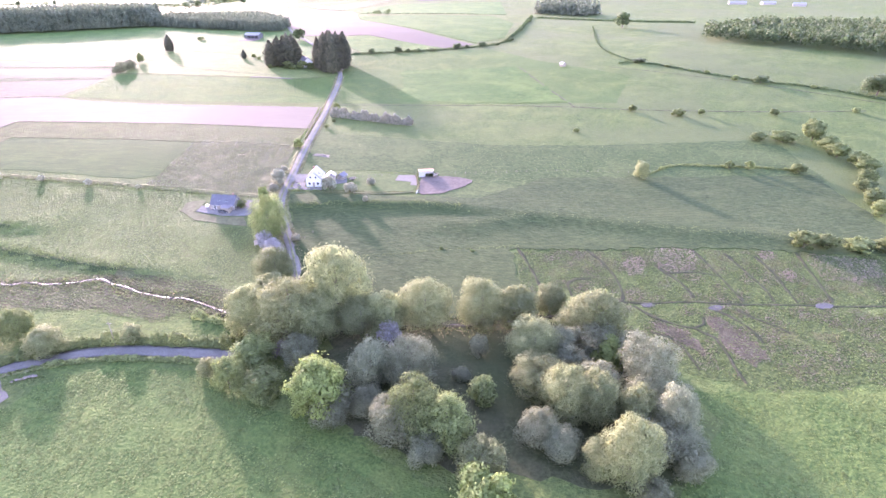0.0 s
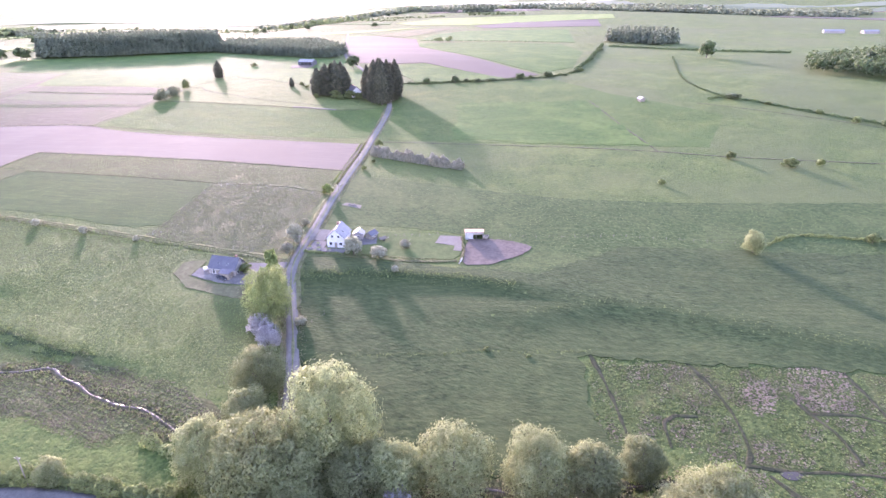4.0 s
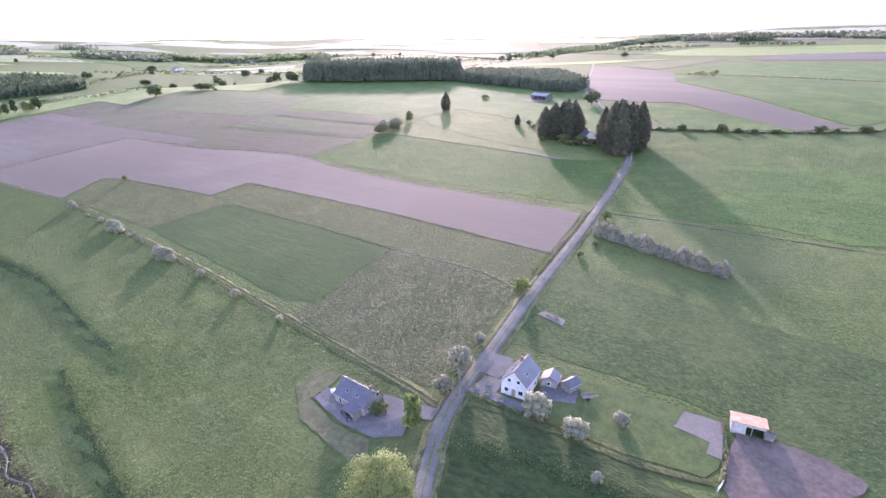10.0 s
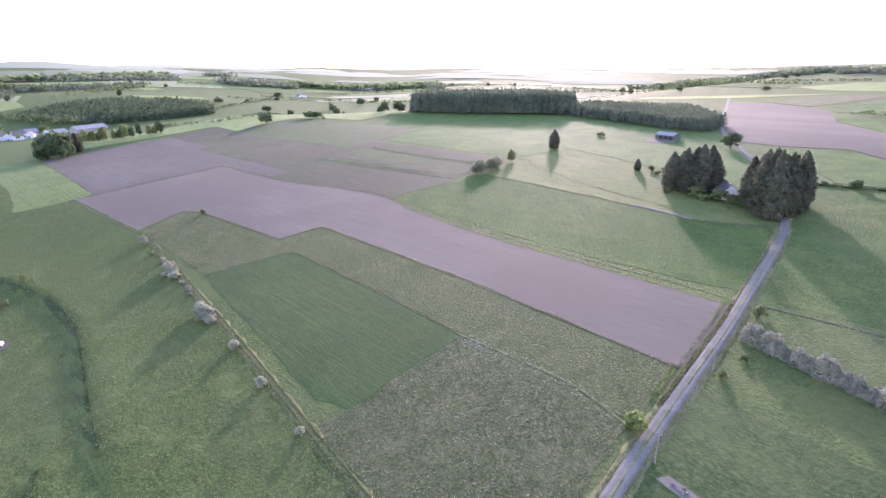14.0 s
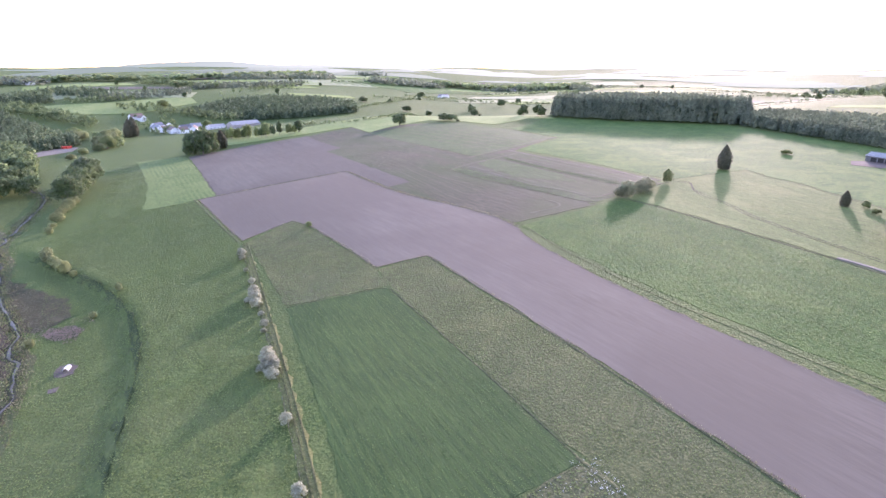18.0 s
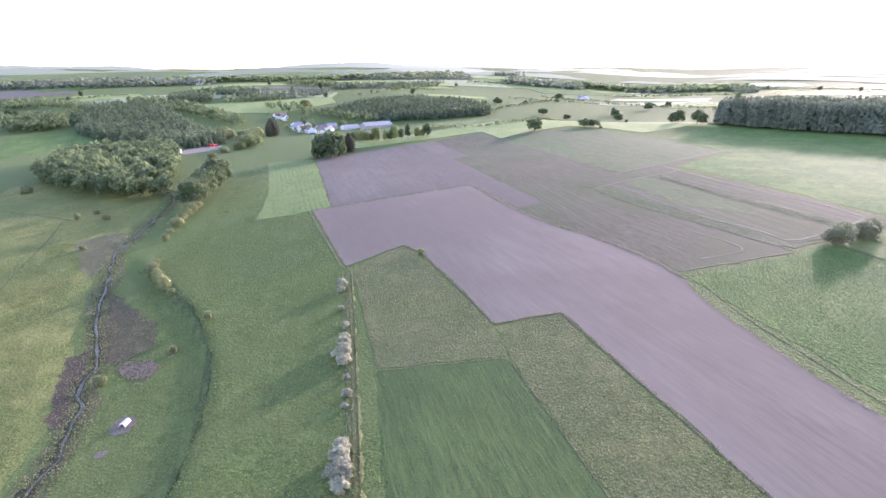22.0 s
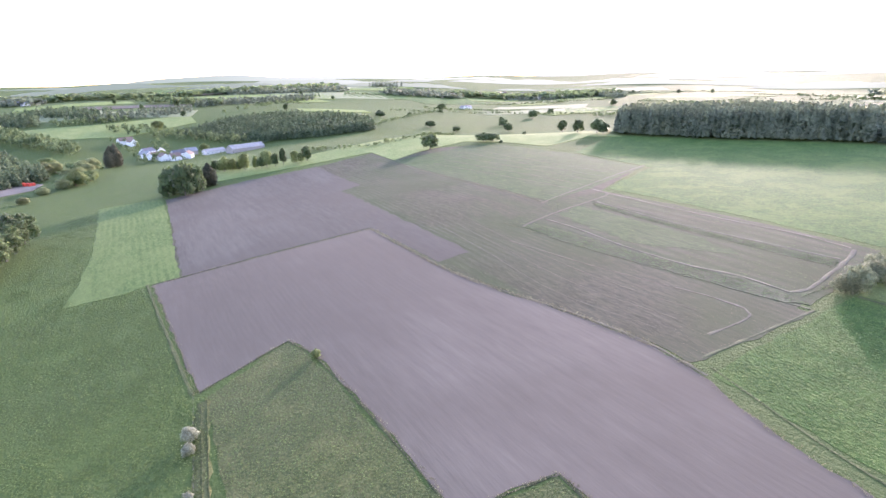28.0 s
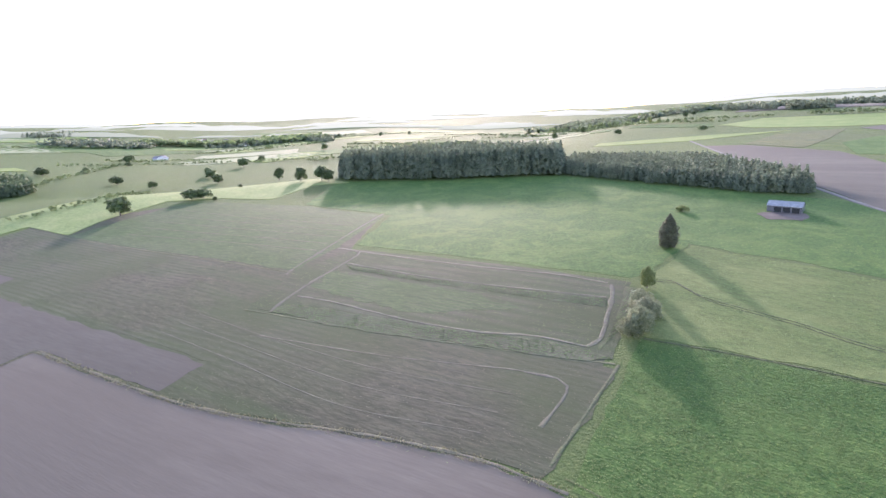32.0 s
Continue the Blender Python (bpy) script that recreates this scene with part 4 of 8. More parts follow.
ribbon("grass_track", [(-83, 222), (-95, 226), (-120, 230), (-150, 234.5), (-205, 243.5), (-250, 250), (-300, 257), (-352, 264)], 3.6, M["rough"], "brownish grassy cart track beside the hawthorns", 0.08, 3, edge=0.8, crown=0, level=0.0, category="track")
for off in (-0.75, 0.75):
    ribbon("wheel_track", [(x, y + off) for x, y in CART], 0.35, M["sedge"], "worn wheel rut of the cart track", 0.16, 3, category="track", edge=0.9, crown=0, level=0.0)
for line, w in (([(-404, 416), (-406, 420), (-411, 443.5), (-416, 482), (-421, 487)], 1.4), ([(-430, 449), (-432, 453), (-442, 494), (-461, 565)], 1.3), ([(-434, 488.5), (-395, 486.5), (-355, 487), (-319, 490.3), (-297.5, 488.5)], 1.4),
                ([(-412.5, 470.5), (-367, 468), (-336, 469.6), (-309, 472.8), (-294.5, 474.5)], 0.9), ([(-406, 431.5), (-386, 431.7), (-351, 429.2), (-325, 430.6), (-307, 435), (-290, 435)], 1.2),
                ([(-290, 435), (-287.8, 441.5), (-289.6, 456.7), (-292.8, 477), (-296, 488)], 1.5), ([(-303.5, 413.7), (-292, 414), (-288.5, 411.5), (-287.7, 404.6), (-288.5, 392)], 0.9), ([(-393, 399.6), (-345, 405), (-303.5, 413.7)], 0.6)):
    ribbon("wheel_track", line, w, M["strip_path"], "pale trodden path between the crop strips", 0.1, 3, category="track", edge=0.9, crown=0, swell=0.3)
for k in range(5):
    ribbon("wheel_track", [(-600 - 6 * k, 475 + 15 * k), (-520, 480 + 13 * k), (-442 - 4 * k, 482 + 12 * k)], 0.6, M["strip_path"], "faint pale track on the hilltop field", 0.1, 4, category="track", edge=0.9, crown=0)
for k in range(3):
    ribbon("wheel_track", [(-300, 384 + 9 * k), (-340, 379 + 9.5 * k), (-388, 384 + 8 * k), (-430, 388 + 8 * k)], 0.4, M["strip_path"], "faint pale track in the stubble", 0.1, 4, category="track", edge=0.9, crown=0)
for line in ([(-150, 452), (-213, 466), (-235, 475.8), (-252, 481.5), (-263, 486.5), (-275, 498.5), (-283, 495.8)], [(-150, 454), (-213, 468), (-235, 477.8), (-252, 483.5), (-264, 488.5), (-276, 500.5), (-283, 497.8)]):
    ribbon("wheel_track", line, 0.55, M["bankgrass"], "dark wheel rut in the hilltop meadow", 0.11, 3, category="track", edge=0.6, crown=0)
for line in ([(-636, 456), (-530, 454.3), (-430, 452)], [(-416, 413.5), (-366, 416.5), (-320, 421.5), (-280, 428)], [(-279, 428), (-282, 380)]):
    ribbon("field_edge", line, 0.8, M["leafy"], "weedy strip between fields", 0.1, 3, category="field edge", edge=1.2, crown=0, swell=0.4)
STRIP_A = [(-412, 468.5), (-366, 466.2), (-336, 467.6), (-309, 470.6), (-294, 472.5), (-292, 465.5), (-320, 464), (-353, 462.6), (-405, 464)]
STRIP_B = [(-405, 423), (-386, 425.5), (-351, 427.6), (-325, 428.8), (-307, 433), (-290, 433), (-281, 430.5), (-290, 426), (-314, 423), (-341, 419), (-367, 415.5), (-404, 416)]
STRIP_C = [(-286.5, 434), (-283, 455), (-285, 488), (-290, 488), (-288, 470), (-286, 450)]
STRIP_D = [(-413, 460), (-371, 459.5), (-334, 458), (-318, 452), (-351, 436), (-380, 436), (-406, 442)]
field("crop_strip", STRIP_D, M["strip_green"], "thin green growth between the crop strips", 0.1, 4, 2.2, "crop")
for poly in (STRIP_A, STRIP_B, STRIP_C):
    field("crop_strip", poly, M["leafy"], "green leafy crop strip in the brown field", 0.12, 4, 1.0, "crop")
ribbon("field_edge", [(-276, 447), (-242, 447.5), (-172, 444.5), (-134, 442), (-112, 452)], 0.7, M["bankgrass"], "dark ditch between two meadows", 0.1, 3, category="field edge", edge=1.0, crown=0)
ribbon("field_edge", [(-86, 368), (-46, 370.5), (17, 372), (71, 367.5), (109, 361), (187, 355.6), (250, 356.5)], 1.3, M["bankgrass"], "dark ditch across the pasture", 0.1, 3, category="field edge", edge=1.0, crown=0, swell=0.3)
for line in ([(43, 479), (57, 421), (71, 368)], [(115, 469), (180, 430.5), (262, 375.4), (300, 352)]):
    ribbon("field_edge", line, 1.0, M["bankgrass"], "dark furrow between eastern meadows", 0.13, 3, category="field edge", edge=1.0, crown=0, swell=0.3)
# dark ribbons paint the shade along the foot of the two banks
for line in ([(-185, 196.5), (-210, 200), (-251, 208), (-284, 211), (-310, 209), (-343, 201), (-375, 188), (-405, 173)], [(-117, 166.5), (-135, 169.5), (-163, 176.5), (-190, 184)]):
    ribbon("damp_bank", line, 3.0, M["valley"], "dark grass strip painted as shade at the foot of a bank", 0.1, 3, category="bank", edge=0.7, crown=0, swell=0.35, level=0.0)
# flat strip whose dark colour is the shadow in the roadside ditch
ribbon("lane_ditch", [(-88.8, 296), (-90, 312), (-92.2, 345), (-94, 362)], 2.0, M["wet"], "dark strip beside the lane, painted as ditch shade", 0.12, 3, category="ditch", edge=0.6, crown=0, level=0.0)
for line in ([(-300, 119.5), (-364, 117.5), (-420, 116), (-466, 116), (-500.5, 114.1)], [(-549, 62.3), (-528, 89), (-504, 118)]):
    ribbon("wheel_track", line, 0.9, M["sedge"], "worn cattle path on the valley pasture", 0.1, 3, category="track", edge=0.8, crown=0, level=0.0)
ribbon("wheel_track", [(-172, 446), (-160, 446), (-138, 443)], 2.0, M["gravel"], "short pale gravel strip in the meadow", 0.25, 3, category="track", edge=0.4)
BOG_DITCHES = ([(19.7, 189.3), (24, 172), (26, 159.3)],
               [(45.8, 188.3), (50.2, 178), (52.2, 169.3), (52.4, 158.5), (50.5, 153.5)],
               [(43.6, 167.5), (38.3, 166.9), (35.4, 164.6), (35.3, 156.2)],
               [(50, 153.4), (60.2, 153), (73.9, 154.2), (88.3, 153.1), (106, 153.4), (120.3, 152.9), (140, 154)],
               [(68.3, 177.7), (70.6, 171.9), (73.7, 166.4), (74.9, 156.8)],
               [(85.8, 190), (88, 176.4), (89.1, 165.1), (90, 154.8)],
               [(70.6, 171.9), (81.4, 173.2), (88, 170.6)],
               [(96.9, 187.2), (98.8, 174.9), (100.3, 163.7), (99.6, 155.1)],
               [(107.1, 185.4), (108.3, 173.3), (107.2, 162.2), (106.7, 154.5)],
               [(124, 190.4), (122.3, 179.7), (120.3, 166.2), (118, 155)],
               [(54.1, 151.2), (57.9, 145.8), (63.5, 141.6), (68.8, 139.6), (72.4, 141.9), (73.5, 145.6)],
               [(68.8, 139.6), (72.8, 134.9), (73.4, 127.3), (73, 121.5), (73.3, 115)],
               [(77.2, 151.1), (81.6, 146.6), (84.9, 140.8), (85.8, 132.7)],
               [(85.3, 150.6), (89, 145.4), (93.7, 141.1), (96, 137.7)],
               [(55, 137.1), (59.5, 135.2), (62.3, 129.5), (63.2, 120.1)])
for line in BOG_DITCHES:
    # flat ribbon; its dark colour gives the ditch its shade
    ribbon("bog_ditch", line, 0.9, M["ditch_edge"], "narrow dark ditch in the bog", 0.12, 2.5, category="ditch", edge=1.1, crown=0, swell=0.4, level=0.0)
for poly in ([(60.9, 151.8), (59.2, 150.9), (57.5, 150.6), (56.6, 151.2), (56.3, 152.1), (58.2, 152.8), (60.1, 152.7)], [(81.8, 151.2), (81, 150), (78.6, 149.7), (77, 150.4), (77.8, 151.7), (79.7, 152.5), (81.7, 152.3)], [(117.3, 153.3), (115.1, 151.7), (112.4, 151.2), (110.9, 152.2), (112, 154), (114.5, 155.1), (116.7, 154.8)]):
    field("bog_pool", poly, M["water"], "small still pool at the bog ditch", 0.13, 1.2, 0.3, category="pool")
# yards
field("driveway", [(-83, 240), (-83, 249), (-76, 249.5), (-74, 246), (-75.5, 240)], M["asphalt"], "worn grey driveway of the house", 0.27, 2.5, 0.15, "driveway")
field("terrace", [(-80, 232), (-79, 239.5), (-73.6, 240), (-73.6, 234.8), (-65, 234.4), (-65, 231.6)], M["paving"], "paved garden terrace of the house", 0.3, 2, 0.1, "terrace")
field("yard", [(-65, 236), (-64.5, 245), (-56, 246), (-55, 241), (-60, 239)], M["paving"], "grey paved yard behind the house", 0.27, 2, 0.1, "yard")
field("yard", [(-114, 211.5), (-113.5, 216.5), (-108, 216), (-97, 221), (-90, 221.5), (-82.5, 222.5), (-82, 218.5), (-87, 217), (-86, 212), (-92, 208.5), (-102, 208.5)], M["paving"], "blue-grey paved yard round the stone house", 0.27, 2.5, 0.15, "yard")
field("bare_bank", [(-121, 212), (-121, 220), (-114, 221.5), (-113.5, 217), (-114.5, 211), (-102, 207.5), (-92, 207.5), (-88, 200.5), (-98, 201.5), (-112, 204.5)], M["bare"], "bare earth bank round the stone house", 0.14, 1.5, 0.4, "bank")
field("paddock", [(-20.8, 250), (-14, 251.6), (-6, 251.6), (0, 250), (3.2, 248), (3, 245.6), (0, 241.5), (-5, 236.5), (-10, 232), (-15, 230), (-19, 229.6), (-21, 232), (-21.2, 240)], M["sand"], "trodden sandy riding paddock", 0.28, 2.0, 0.4, "paddock")
field("garden_lawn", [(-60, 238), (-58, 250.3), (-49, 251.2), (-40, 252.1), (-31, 252.8), (-23.5, 253.2), (-22, 245), (-22.4, 237), (-24.5, 232.8), (-40, 232.2), (-49, 232.2), (-58, 232.2)], M["lawn"], "short mown garden lawn, yellowish green", 0.16, 3.2, 0.3, "lawn")
field("slab_yard", [(-33, 245), (-32, 251.5), (-23.5, 252), (-22.5, 240), (-25.5, 240), (-25.5, 244)], M["gravel"], "worn gravelly yard beside the paddock", 0.24, 2.5, 0.15, "yard")
field("lawn", [(-62, 236), (-56, 238), (-52, 246), (-34, 250), (-34, 245), (-24, 238), (-26, 233), (-40, 231), (-58, 231.5)], M["rough"], "mown dull green lawn of the house", 0.14, 3, 0.2, "lawn")
ribbon("garden_path", [(-76, 228.4), (-66, 229.4), (-54, 229.6), (-40, 229), (-30, 230.5), (-23, 232)], 1.8, M["sedge"], "trodden earth path below the garden", 0.3, 2.5, category="path", edge=0.7, crown=0, level=0.0)
field("yard", [(-252, 634), (-246, 640), (-229, 640.5), (-226, 634), (-230, 624), (-246, 622)], M["sand"], "trodden muddy yard before the hill barn", 0.2, 3, 0.8, "yard")
field("concrete_slab", [(-79.3, 273.2), (-77.6, 275.7), (-70.2, 274.0), (-70.1, 270.8)], M["gravel"], "rubble-strewn concrete slab in the grass", 0.14, 1.5, 0.1, "slab")
field("farmyard", [(-180, 118), (-176, 134), (-158, 134.5), (-147, 128), (-137, 122.5), (-131, 121), (-133.5, 113.5), (-124.5, 112), (-116, 105), (-121, 92), (-140, 90), (-165, 100)], M["gravel"], "pale gravel farmyard", 0.08, 3, 0.4, "yard")
field("yard", [(-880, 160), (-850, 185), (-815, 180), (-790, 150), (-800, 135), (-840, 150)], M["gravel"], "pale works yard in the valley", 0.35, 6, 0.4, "yard")


# ---- plants ----
def leaves(points, normals, size, aspect, rng, up=0.35):
    """Small bent leaf sprays at the points: two joined quads each, turned about their outward direction."""
    n = len(points)
    nr = normals + rng.normal(0, 0.45, (n, 3))
    nr /= np.linalg.norm(nr, axis=1)[:, None]
    ref = rng.normal(0, 1, (n, 3))
    ref[:, 2] += up * 4
    a = np.cross(nr, ref)
    a /= np.linalg.norm(a, axis=1)[:, None] + 1e-9
    b = np.cross(nr, a)
    s = size * rng.uniform(0.6, 1.35, (n, 1))
    w, l = a * s, b * s * aspect
    bend = nr * s * 0.3
    v = np.stack([points - w - l, points + w * 0.7 - l * 0.7 + bend, points + w + l, points - w * 0.7 + l * 0.7 - bend], 1).reshape(-1, 3)
    f = np.arange(n * 4).reshape(n, 4)
    return v, f


def crown_points(rng, n, radius, tall, base, blobs, droop=0.0, gap=0.0):
    """Points on a crown made of many overlapping clumps, with the outward direction of each."""
    cs = []
    for i in range(blobs):
        f = (i + 0.5) / blobs
        z = base + (tall - base) * (0.12 + 0.78 * f)
        env = radius * math.sqrt(max(0.12, 1 - abs(1.75 * f - 0.62) ** 2.4 * 0.8))
        ang = i * 2.399 + rng.uniform(-0.4, 0.4)
        rr = env * rng.uniform(0.4, 0.78) * (1 if f < 0.9 else 0.3)
        cs.append((rr * math.cos(ang), rr * math.sin(ang), z + rng.uniform(-0.04, 0.04) * tall, env * rng.uniform(0.2, 0.44)))
    cs.append((0, 0, base + (tall - base) * 0.55, radius * 0.62))
    cs = np.array(cs)
    pick = rng.choice(len(cs), n, p=cs[:, 3] ** 2 / np.sum(cs[:, 3] ** 2))
    d = rng.normal(0, 1, (n, 3))
    d[:, 2] += 0.25
    d /= np.linalg.norm(d, axis=1)[:, None]
    r = cs[pick, 3:4] * (0.62 + 0.55 * rng.rand(n, 1) ** 0.8) * (1 + 0.5 * (rng.rand(n, 1) > 0.8) * rng.rand(n, 1))
    p = cs[pick, :3] + d * r * np.array([1, 1, 0.85])
    # leave out what lies deep inside another clump
    deep = np.zeros(n, bool)
    for c in cs:
        deep |= np.linalg.norm((p - c[:3]) / np.array([1, 1, 0.85]), axis=1) < c[3] * 0.66
    deep |= p[:, 2] < base * 0.5
    keep = ~deep | (rng.rand(n) < 0.2)
    p, d = p[keep], d[keep]
    if droop:
        p[:, 2] -= droop * rng.rand(len(p)) * np.linalg.norm(p[:, :2], axis=1) / radius
    return p, d


def trunk_mesh(tall, base, radius, thick, rng, limbs=6):
    bm = bmesh.new()
    pts = [Vector((0, 0, -0.6)), Vector((rng.uniform(-.2, .2), rng.uniform(-.2, .2), base * 0.6)), Vector((rng.uniform(-.4, .4), rng.uniform(-.4, .4), base + (tall - base) * 0.45)), Vector((0, 0, tall * 0.88))]
    rad = [thick * 1.25, thick, thick * 0.6, thick * 0.12]
    for a, b, ra, rb in zip(pts, pts[1:], rad, rad[1:]):
        tube(bm, a, b, ra, rb, 7)
    for i in range(limbs):
        f = 0.25 + 0.6 * i / limbs
        s = pts[1].lerp(pts[2], f)
        ang = i * 2.4 + rng.uniform(-0.5, 0.5)
        mid = s + Vector((math.cos(ang), math.sin(ang), 0.9)) * radius * 0.35
        end = mid + Vector((math.cos(ang + 0.2), math.sin(ang + 0.2), 0.8)) * radius * 0.42
        tube(bm, s, mid, thick * 0.45, thick * 0.28, 6)
        tube(bm, mid, end, thick * 0.28, thick * 0.06, 6)
    return bm


def make_tree(name, mat, seed, tall=12.0, radius=5.0, base=2.2, n=1900, size=0.36, aspect=1.3, blobs=22, droop=0.0, thick=0.28):
    """One tree or bush of 12 by 5 m at the origin: trunk with limbs, crown of leaf sprays."""
    rng = np.random.RandomState(seed)
    root = new(name)
    part("trunk", trunk_mesh(tall, base, radius, thick, rng), M["bark"], root)
    p, d = crown_points(rng, n, radius, tall, base, blobs, droop)
    v, f = leaves(p, d, size, aspect, rng)
    out = p - np.array([0, 0, base + (tall - base) * 0.4])
    out = 0.75 * d + 0.6 * out / (np.linalg.norm(out, axis=1)[:, None] + 1e-9) + rng.normal(0, 0.28, p.shape)
    out /= np.linalg.norm(out, axis=1)[:, None] + 1e-9
    mesh_part("crown", mesh_np("crown", v, f, M[mat], True, np.repeat(out, 4, axis=0)), root)
    return root


def make_spruce(name, mat, seed, tall=30.0, radius=4.5, n=4600):
    rng = np.random.RandomState(seed)
    root = new(name)
    bm = bmesh.new()
    tube(bm, (0, 0, -0.6), (0, 0, tall * 0.95), 0.42, 0.04, 8)
    part("trunk", bm, M["bark"], root)
    f = rng.rand(n) ** 0.7
    z = tall * (0.99 - 0.93 * f)
    tier = 1 - 0.2 * ((z / tall * 17 + rng.uniform(-.2, .2, n)) % 1)
    prof = radius * np.minimum(1.0, (f * 2.1) ** 0.8) * (1 - 0.25 * np.clip((f - 0.75) / 0.25, 0, 1))
    ang = rng.uniform(0, 2 * math.pi, n)
    lob = 1 + 0.16 * np.sin(ang * 5 + np.floor(z / tall * 17) * 1.7)
    r = prof * tier * lob * rng.uniform(0.72, 1.05, n)
    p = np.column_stack([r * np.cos(ang), r * np.sin(ang), z - 0.12 * r])
    d = np.column_stack([np.cos(ang), np.sin(ang), np.full(n, 0.55)])
    v, fc = leaves(p, d, 0.3, 1.6, rng, up=0.1)
    mesh_part("needles", mesh_np("needles", v, fc, M[mat]), root)
    return root


PROTO = {}


def plant(kind, x, y, tall, radius, label, category="tree", group="", sink=0.0):
    """Stands a tree of a kind at a place; kinds are built once and copied with their own turn and size."""
    name, mat, variants, kw = KINDS[kind]
    pick = (int(abs(x) * 7 + abs(y) * 13) % variants)
    big = (radius > 6.0 and y < 260) - (radius < 3.6 or y > 400 or x < -500) if kind != "spruce" else 0
    key = (kind, pick, big)
    turn = (x * 37.7 + y * 11.3) % 360
    if kind == "spruce":
        m = pose(x, y, gz(x, y) - 0.1, 0, 0, turn) @ Matrix.Diagonal((radius / 4.1, radius / 4.1, tall / 30.0, 1))
    else:
        m = pose(x, y, gz(x, y) - 0.1 - sink, 0, 0, turn) @ Matrix.Diagonal((radius / 4.6, radius / 4.6, tall / 12.0, 1))
    if key not in PROTO:
        PROTO[key] = make_spruce(name, mat, 40 + pick) if kind == "spruce" else make_tree(name, mat, 7 * pick + len(kind), **(dict(kw, n=int(kw["n"] * 1.45), size=kw["size"] * 0.78, blobs=kw["blobs"] + 12) if big > 0 else dict(kw, n=int(kw["n"] * 0.26), size=kw["size"] * 1.85) if big < 0 else kw))
        ob = PROTO[key]
        ob.matrix_basis = m
    else:
        src = PROTO[key]
        keep = src.matrix_basis.copy()
        src.matrix_basis = Matrix.Identity(4)
        ob = copy_thing(src, m)
        src.matrix_basis = keep
    return tagged(ob, label, category, group)


KINDS = {
    "willow": ("willow_tree", "willow", 3, dict(base=1.0, n=25000, size=0.068, aspect=2.5, blobs=46)),
    "grey": ("sallow_bush", "grey", 3, dict(base=0.4, n=21000, size=0.074, aspect=2.0, blobs=42, thick=0.2)),
    "green": ("broadleaf_tree", "green", 3, dict(base=0.8, n=19000, size=0.098, aspect=1.5, blobs=38)),
    "bright": ("maple_tree", "bright", 2, dict(base=1.0, n=9000, size=0.17, aspect=1.2, blobs=18)),
    "blossom": ("hawthorn_bush", "blossom", 3, dict(base=0.5, n=7500, size=0.14, aspect=1.9, blobs=20, thick=0.22)),
    "lilac": ("lilac_bush", "lilac", 1, dict(base=0.3, n=7500, size=0.14, aspect=1.5, blobs=18, thick=0.18)),
    "bush": ("round_bush", "green", 2, dict(base=0.6, n=3200, size=0.27, aspect=1.1, blobs=12, thick=0.2)),
    "dark": ("oak_tree", "dark", 3, dict(base=1.8, n=5500, size=0.22, aspect=1.2, blobs=22, thick=0.3)),
    "spruce": ("spruce_tree", "spruce", 3, {}),
}

# the carr of willows at the crossroads
for x, y, t, r in ((-63.6, 133.6, 16.5, 6.2), (-63.8, 160.2, 14.6, 6.3), (-61.5, 148.5, 12, 5.2), (-49.8, 131.2, 20.5, 8.6), (-42.8, 130, 17, 7.2), (-30.3, 134.4, 13.6, 6.7), (-22.7, 134.6, 15.4, 5.9),
                   (-11.6, 137.7, 16.6, 7.2), (5, 138.2, 17.1, 7.2), (16.2, 140, 14.2, 6), (26.7, 146.3, 10.6, 4.4), (18.7, 122.7, 13.8, 7.4), (33.3, 136.2, 8.9, 5.8)):
    plant("willow", x, y, t, r, "silver-green willow with a rounded feathery crown", group="willows of the carr")
plant("willow", -38.5, 141.5, 26, 9.4, "tall open-crowned silver-green willow above the carr", group="willows of the carr")
for x, y, t, r in ((-13.9, 112.6, 15.6, 6.3), (-23.5, 112.3, 14, 5.5), (4.4, 124.8, 7.2, 2.6), (46.3, 112.1, 16.4, 7.2), (-15.4, 94.1, 13, 5.9), (17, 94.2, 9, 4.5),
                   (46.2, 90.1, 9.8, 5.6), (47.2, 95, 15.5, 4.8), (-23.3, 102.1, 7.9, 4.1), (-0.6, 114.7, 4.1, 2.4), (-31.2, 99.9, 9.4, 5.5), (36, 127, 11, 6)):
    plant("grey", x, y, t, r, "grey sallow bush, soft and dense", "bush", "sallows of the carr")
for x, y, t, r in ((-56.2, 118.3, 10.6, 5.4), (-59.8, 109.2, 11.2, 3.6), (-50.3, 107.3, 8.1, 5.4), (-10.9, 95.1, 17, 6.6), (-3.6, 91.9, 15.6, 5.8), (4.8, 105.8, 9.5, 3.4)):
    plant("green", x, y, t, r, "mid-green broadleaf tree with clumped foliage", group="broadleaf trees of the carr")
for x, y, t, r in ((18.7, 109.2, 12, 6.8), (24.6, 101.5, 16, 6.1), (31, 99.8, 15.4, 5.2), (39.8, 98.3, 13, 4.4), (29.1, 85, 10.4, 3.8), (34.6, 83, 18, 6.2), (3.9, 82.8, 12, 5.1), (37.7, 133.5, 16.2, 8.2)):
    plant("willow", x, y, t, r, "pale olive willow at the meadow edge", group="willows of the carr")
for x, y, t, r in ((28, 117, 10, 5), (33, 108, 12, 5), (44, 104, 12, 5), (40, 90, 10, 4.5), (22, 90, 8, 4), (51, 102, 10, 4.6), (27, 127, 9, 5), (45, 122, 11, 5.5), (-45, 120, 10, 5), (-8, 88, 8, 4), (-54, 140, 10, 5), (48, 85, 8, 4), (38, 78, 7, 3.6)):
    plant("grey", x, y, t, r, "soft grey-green sallow scrub of the carr", "bush", "sallows of the carr")
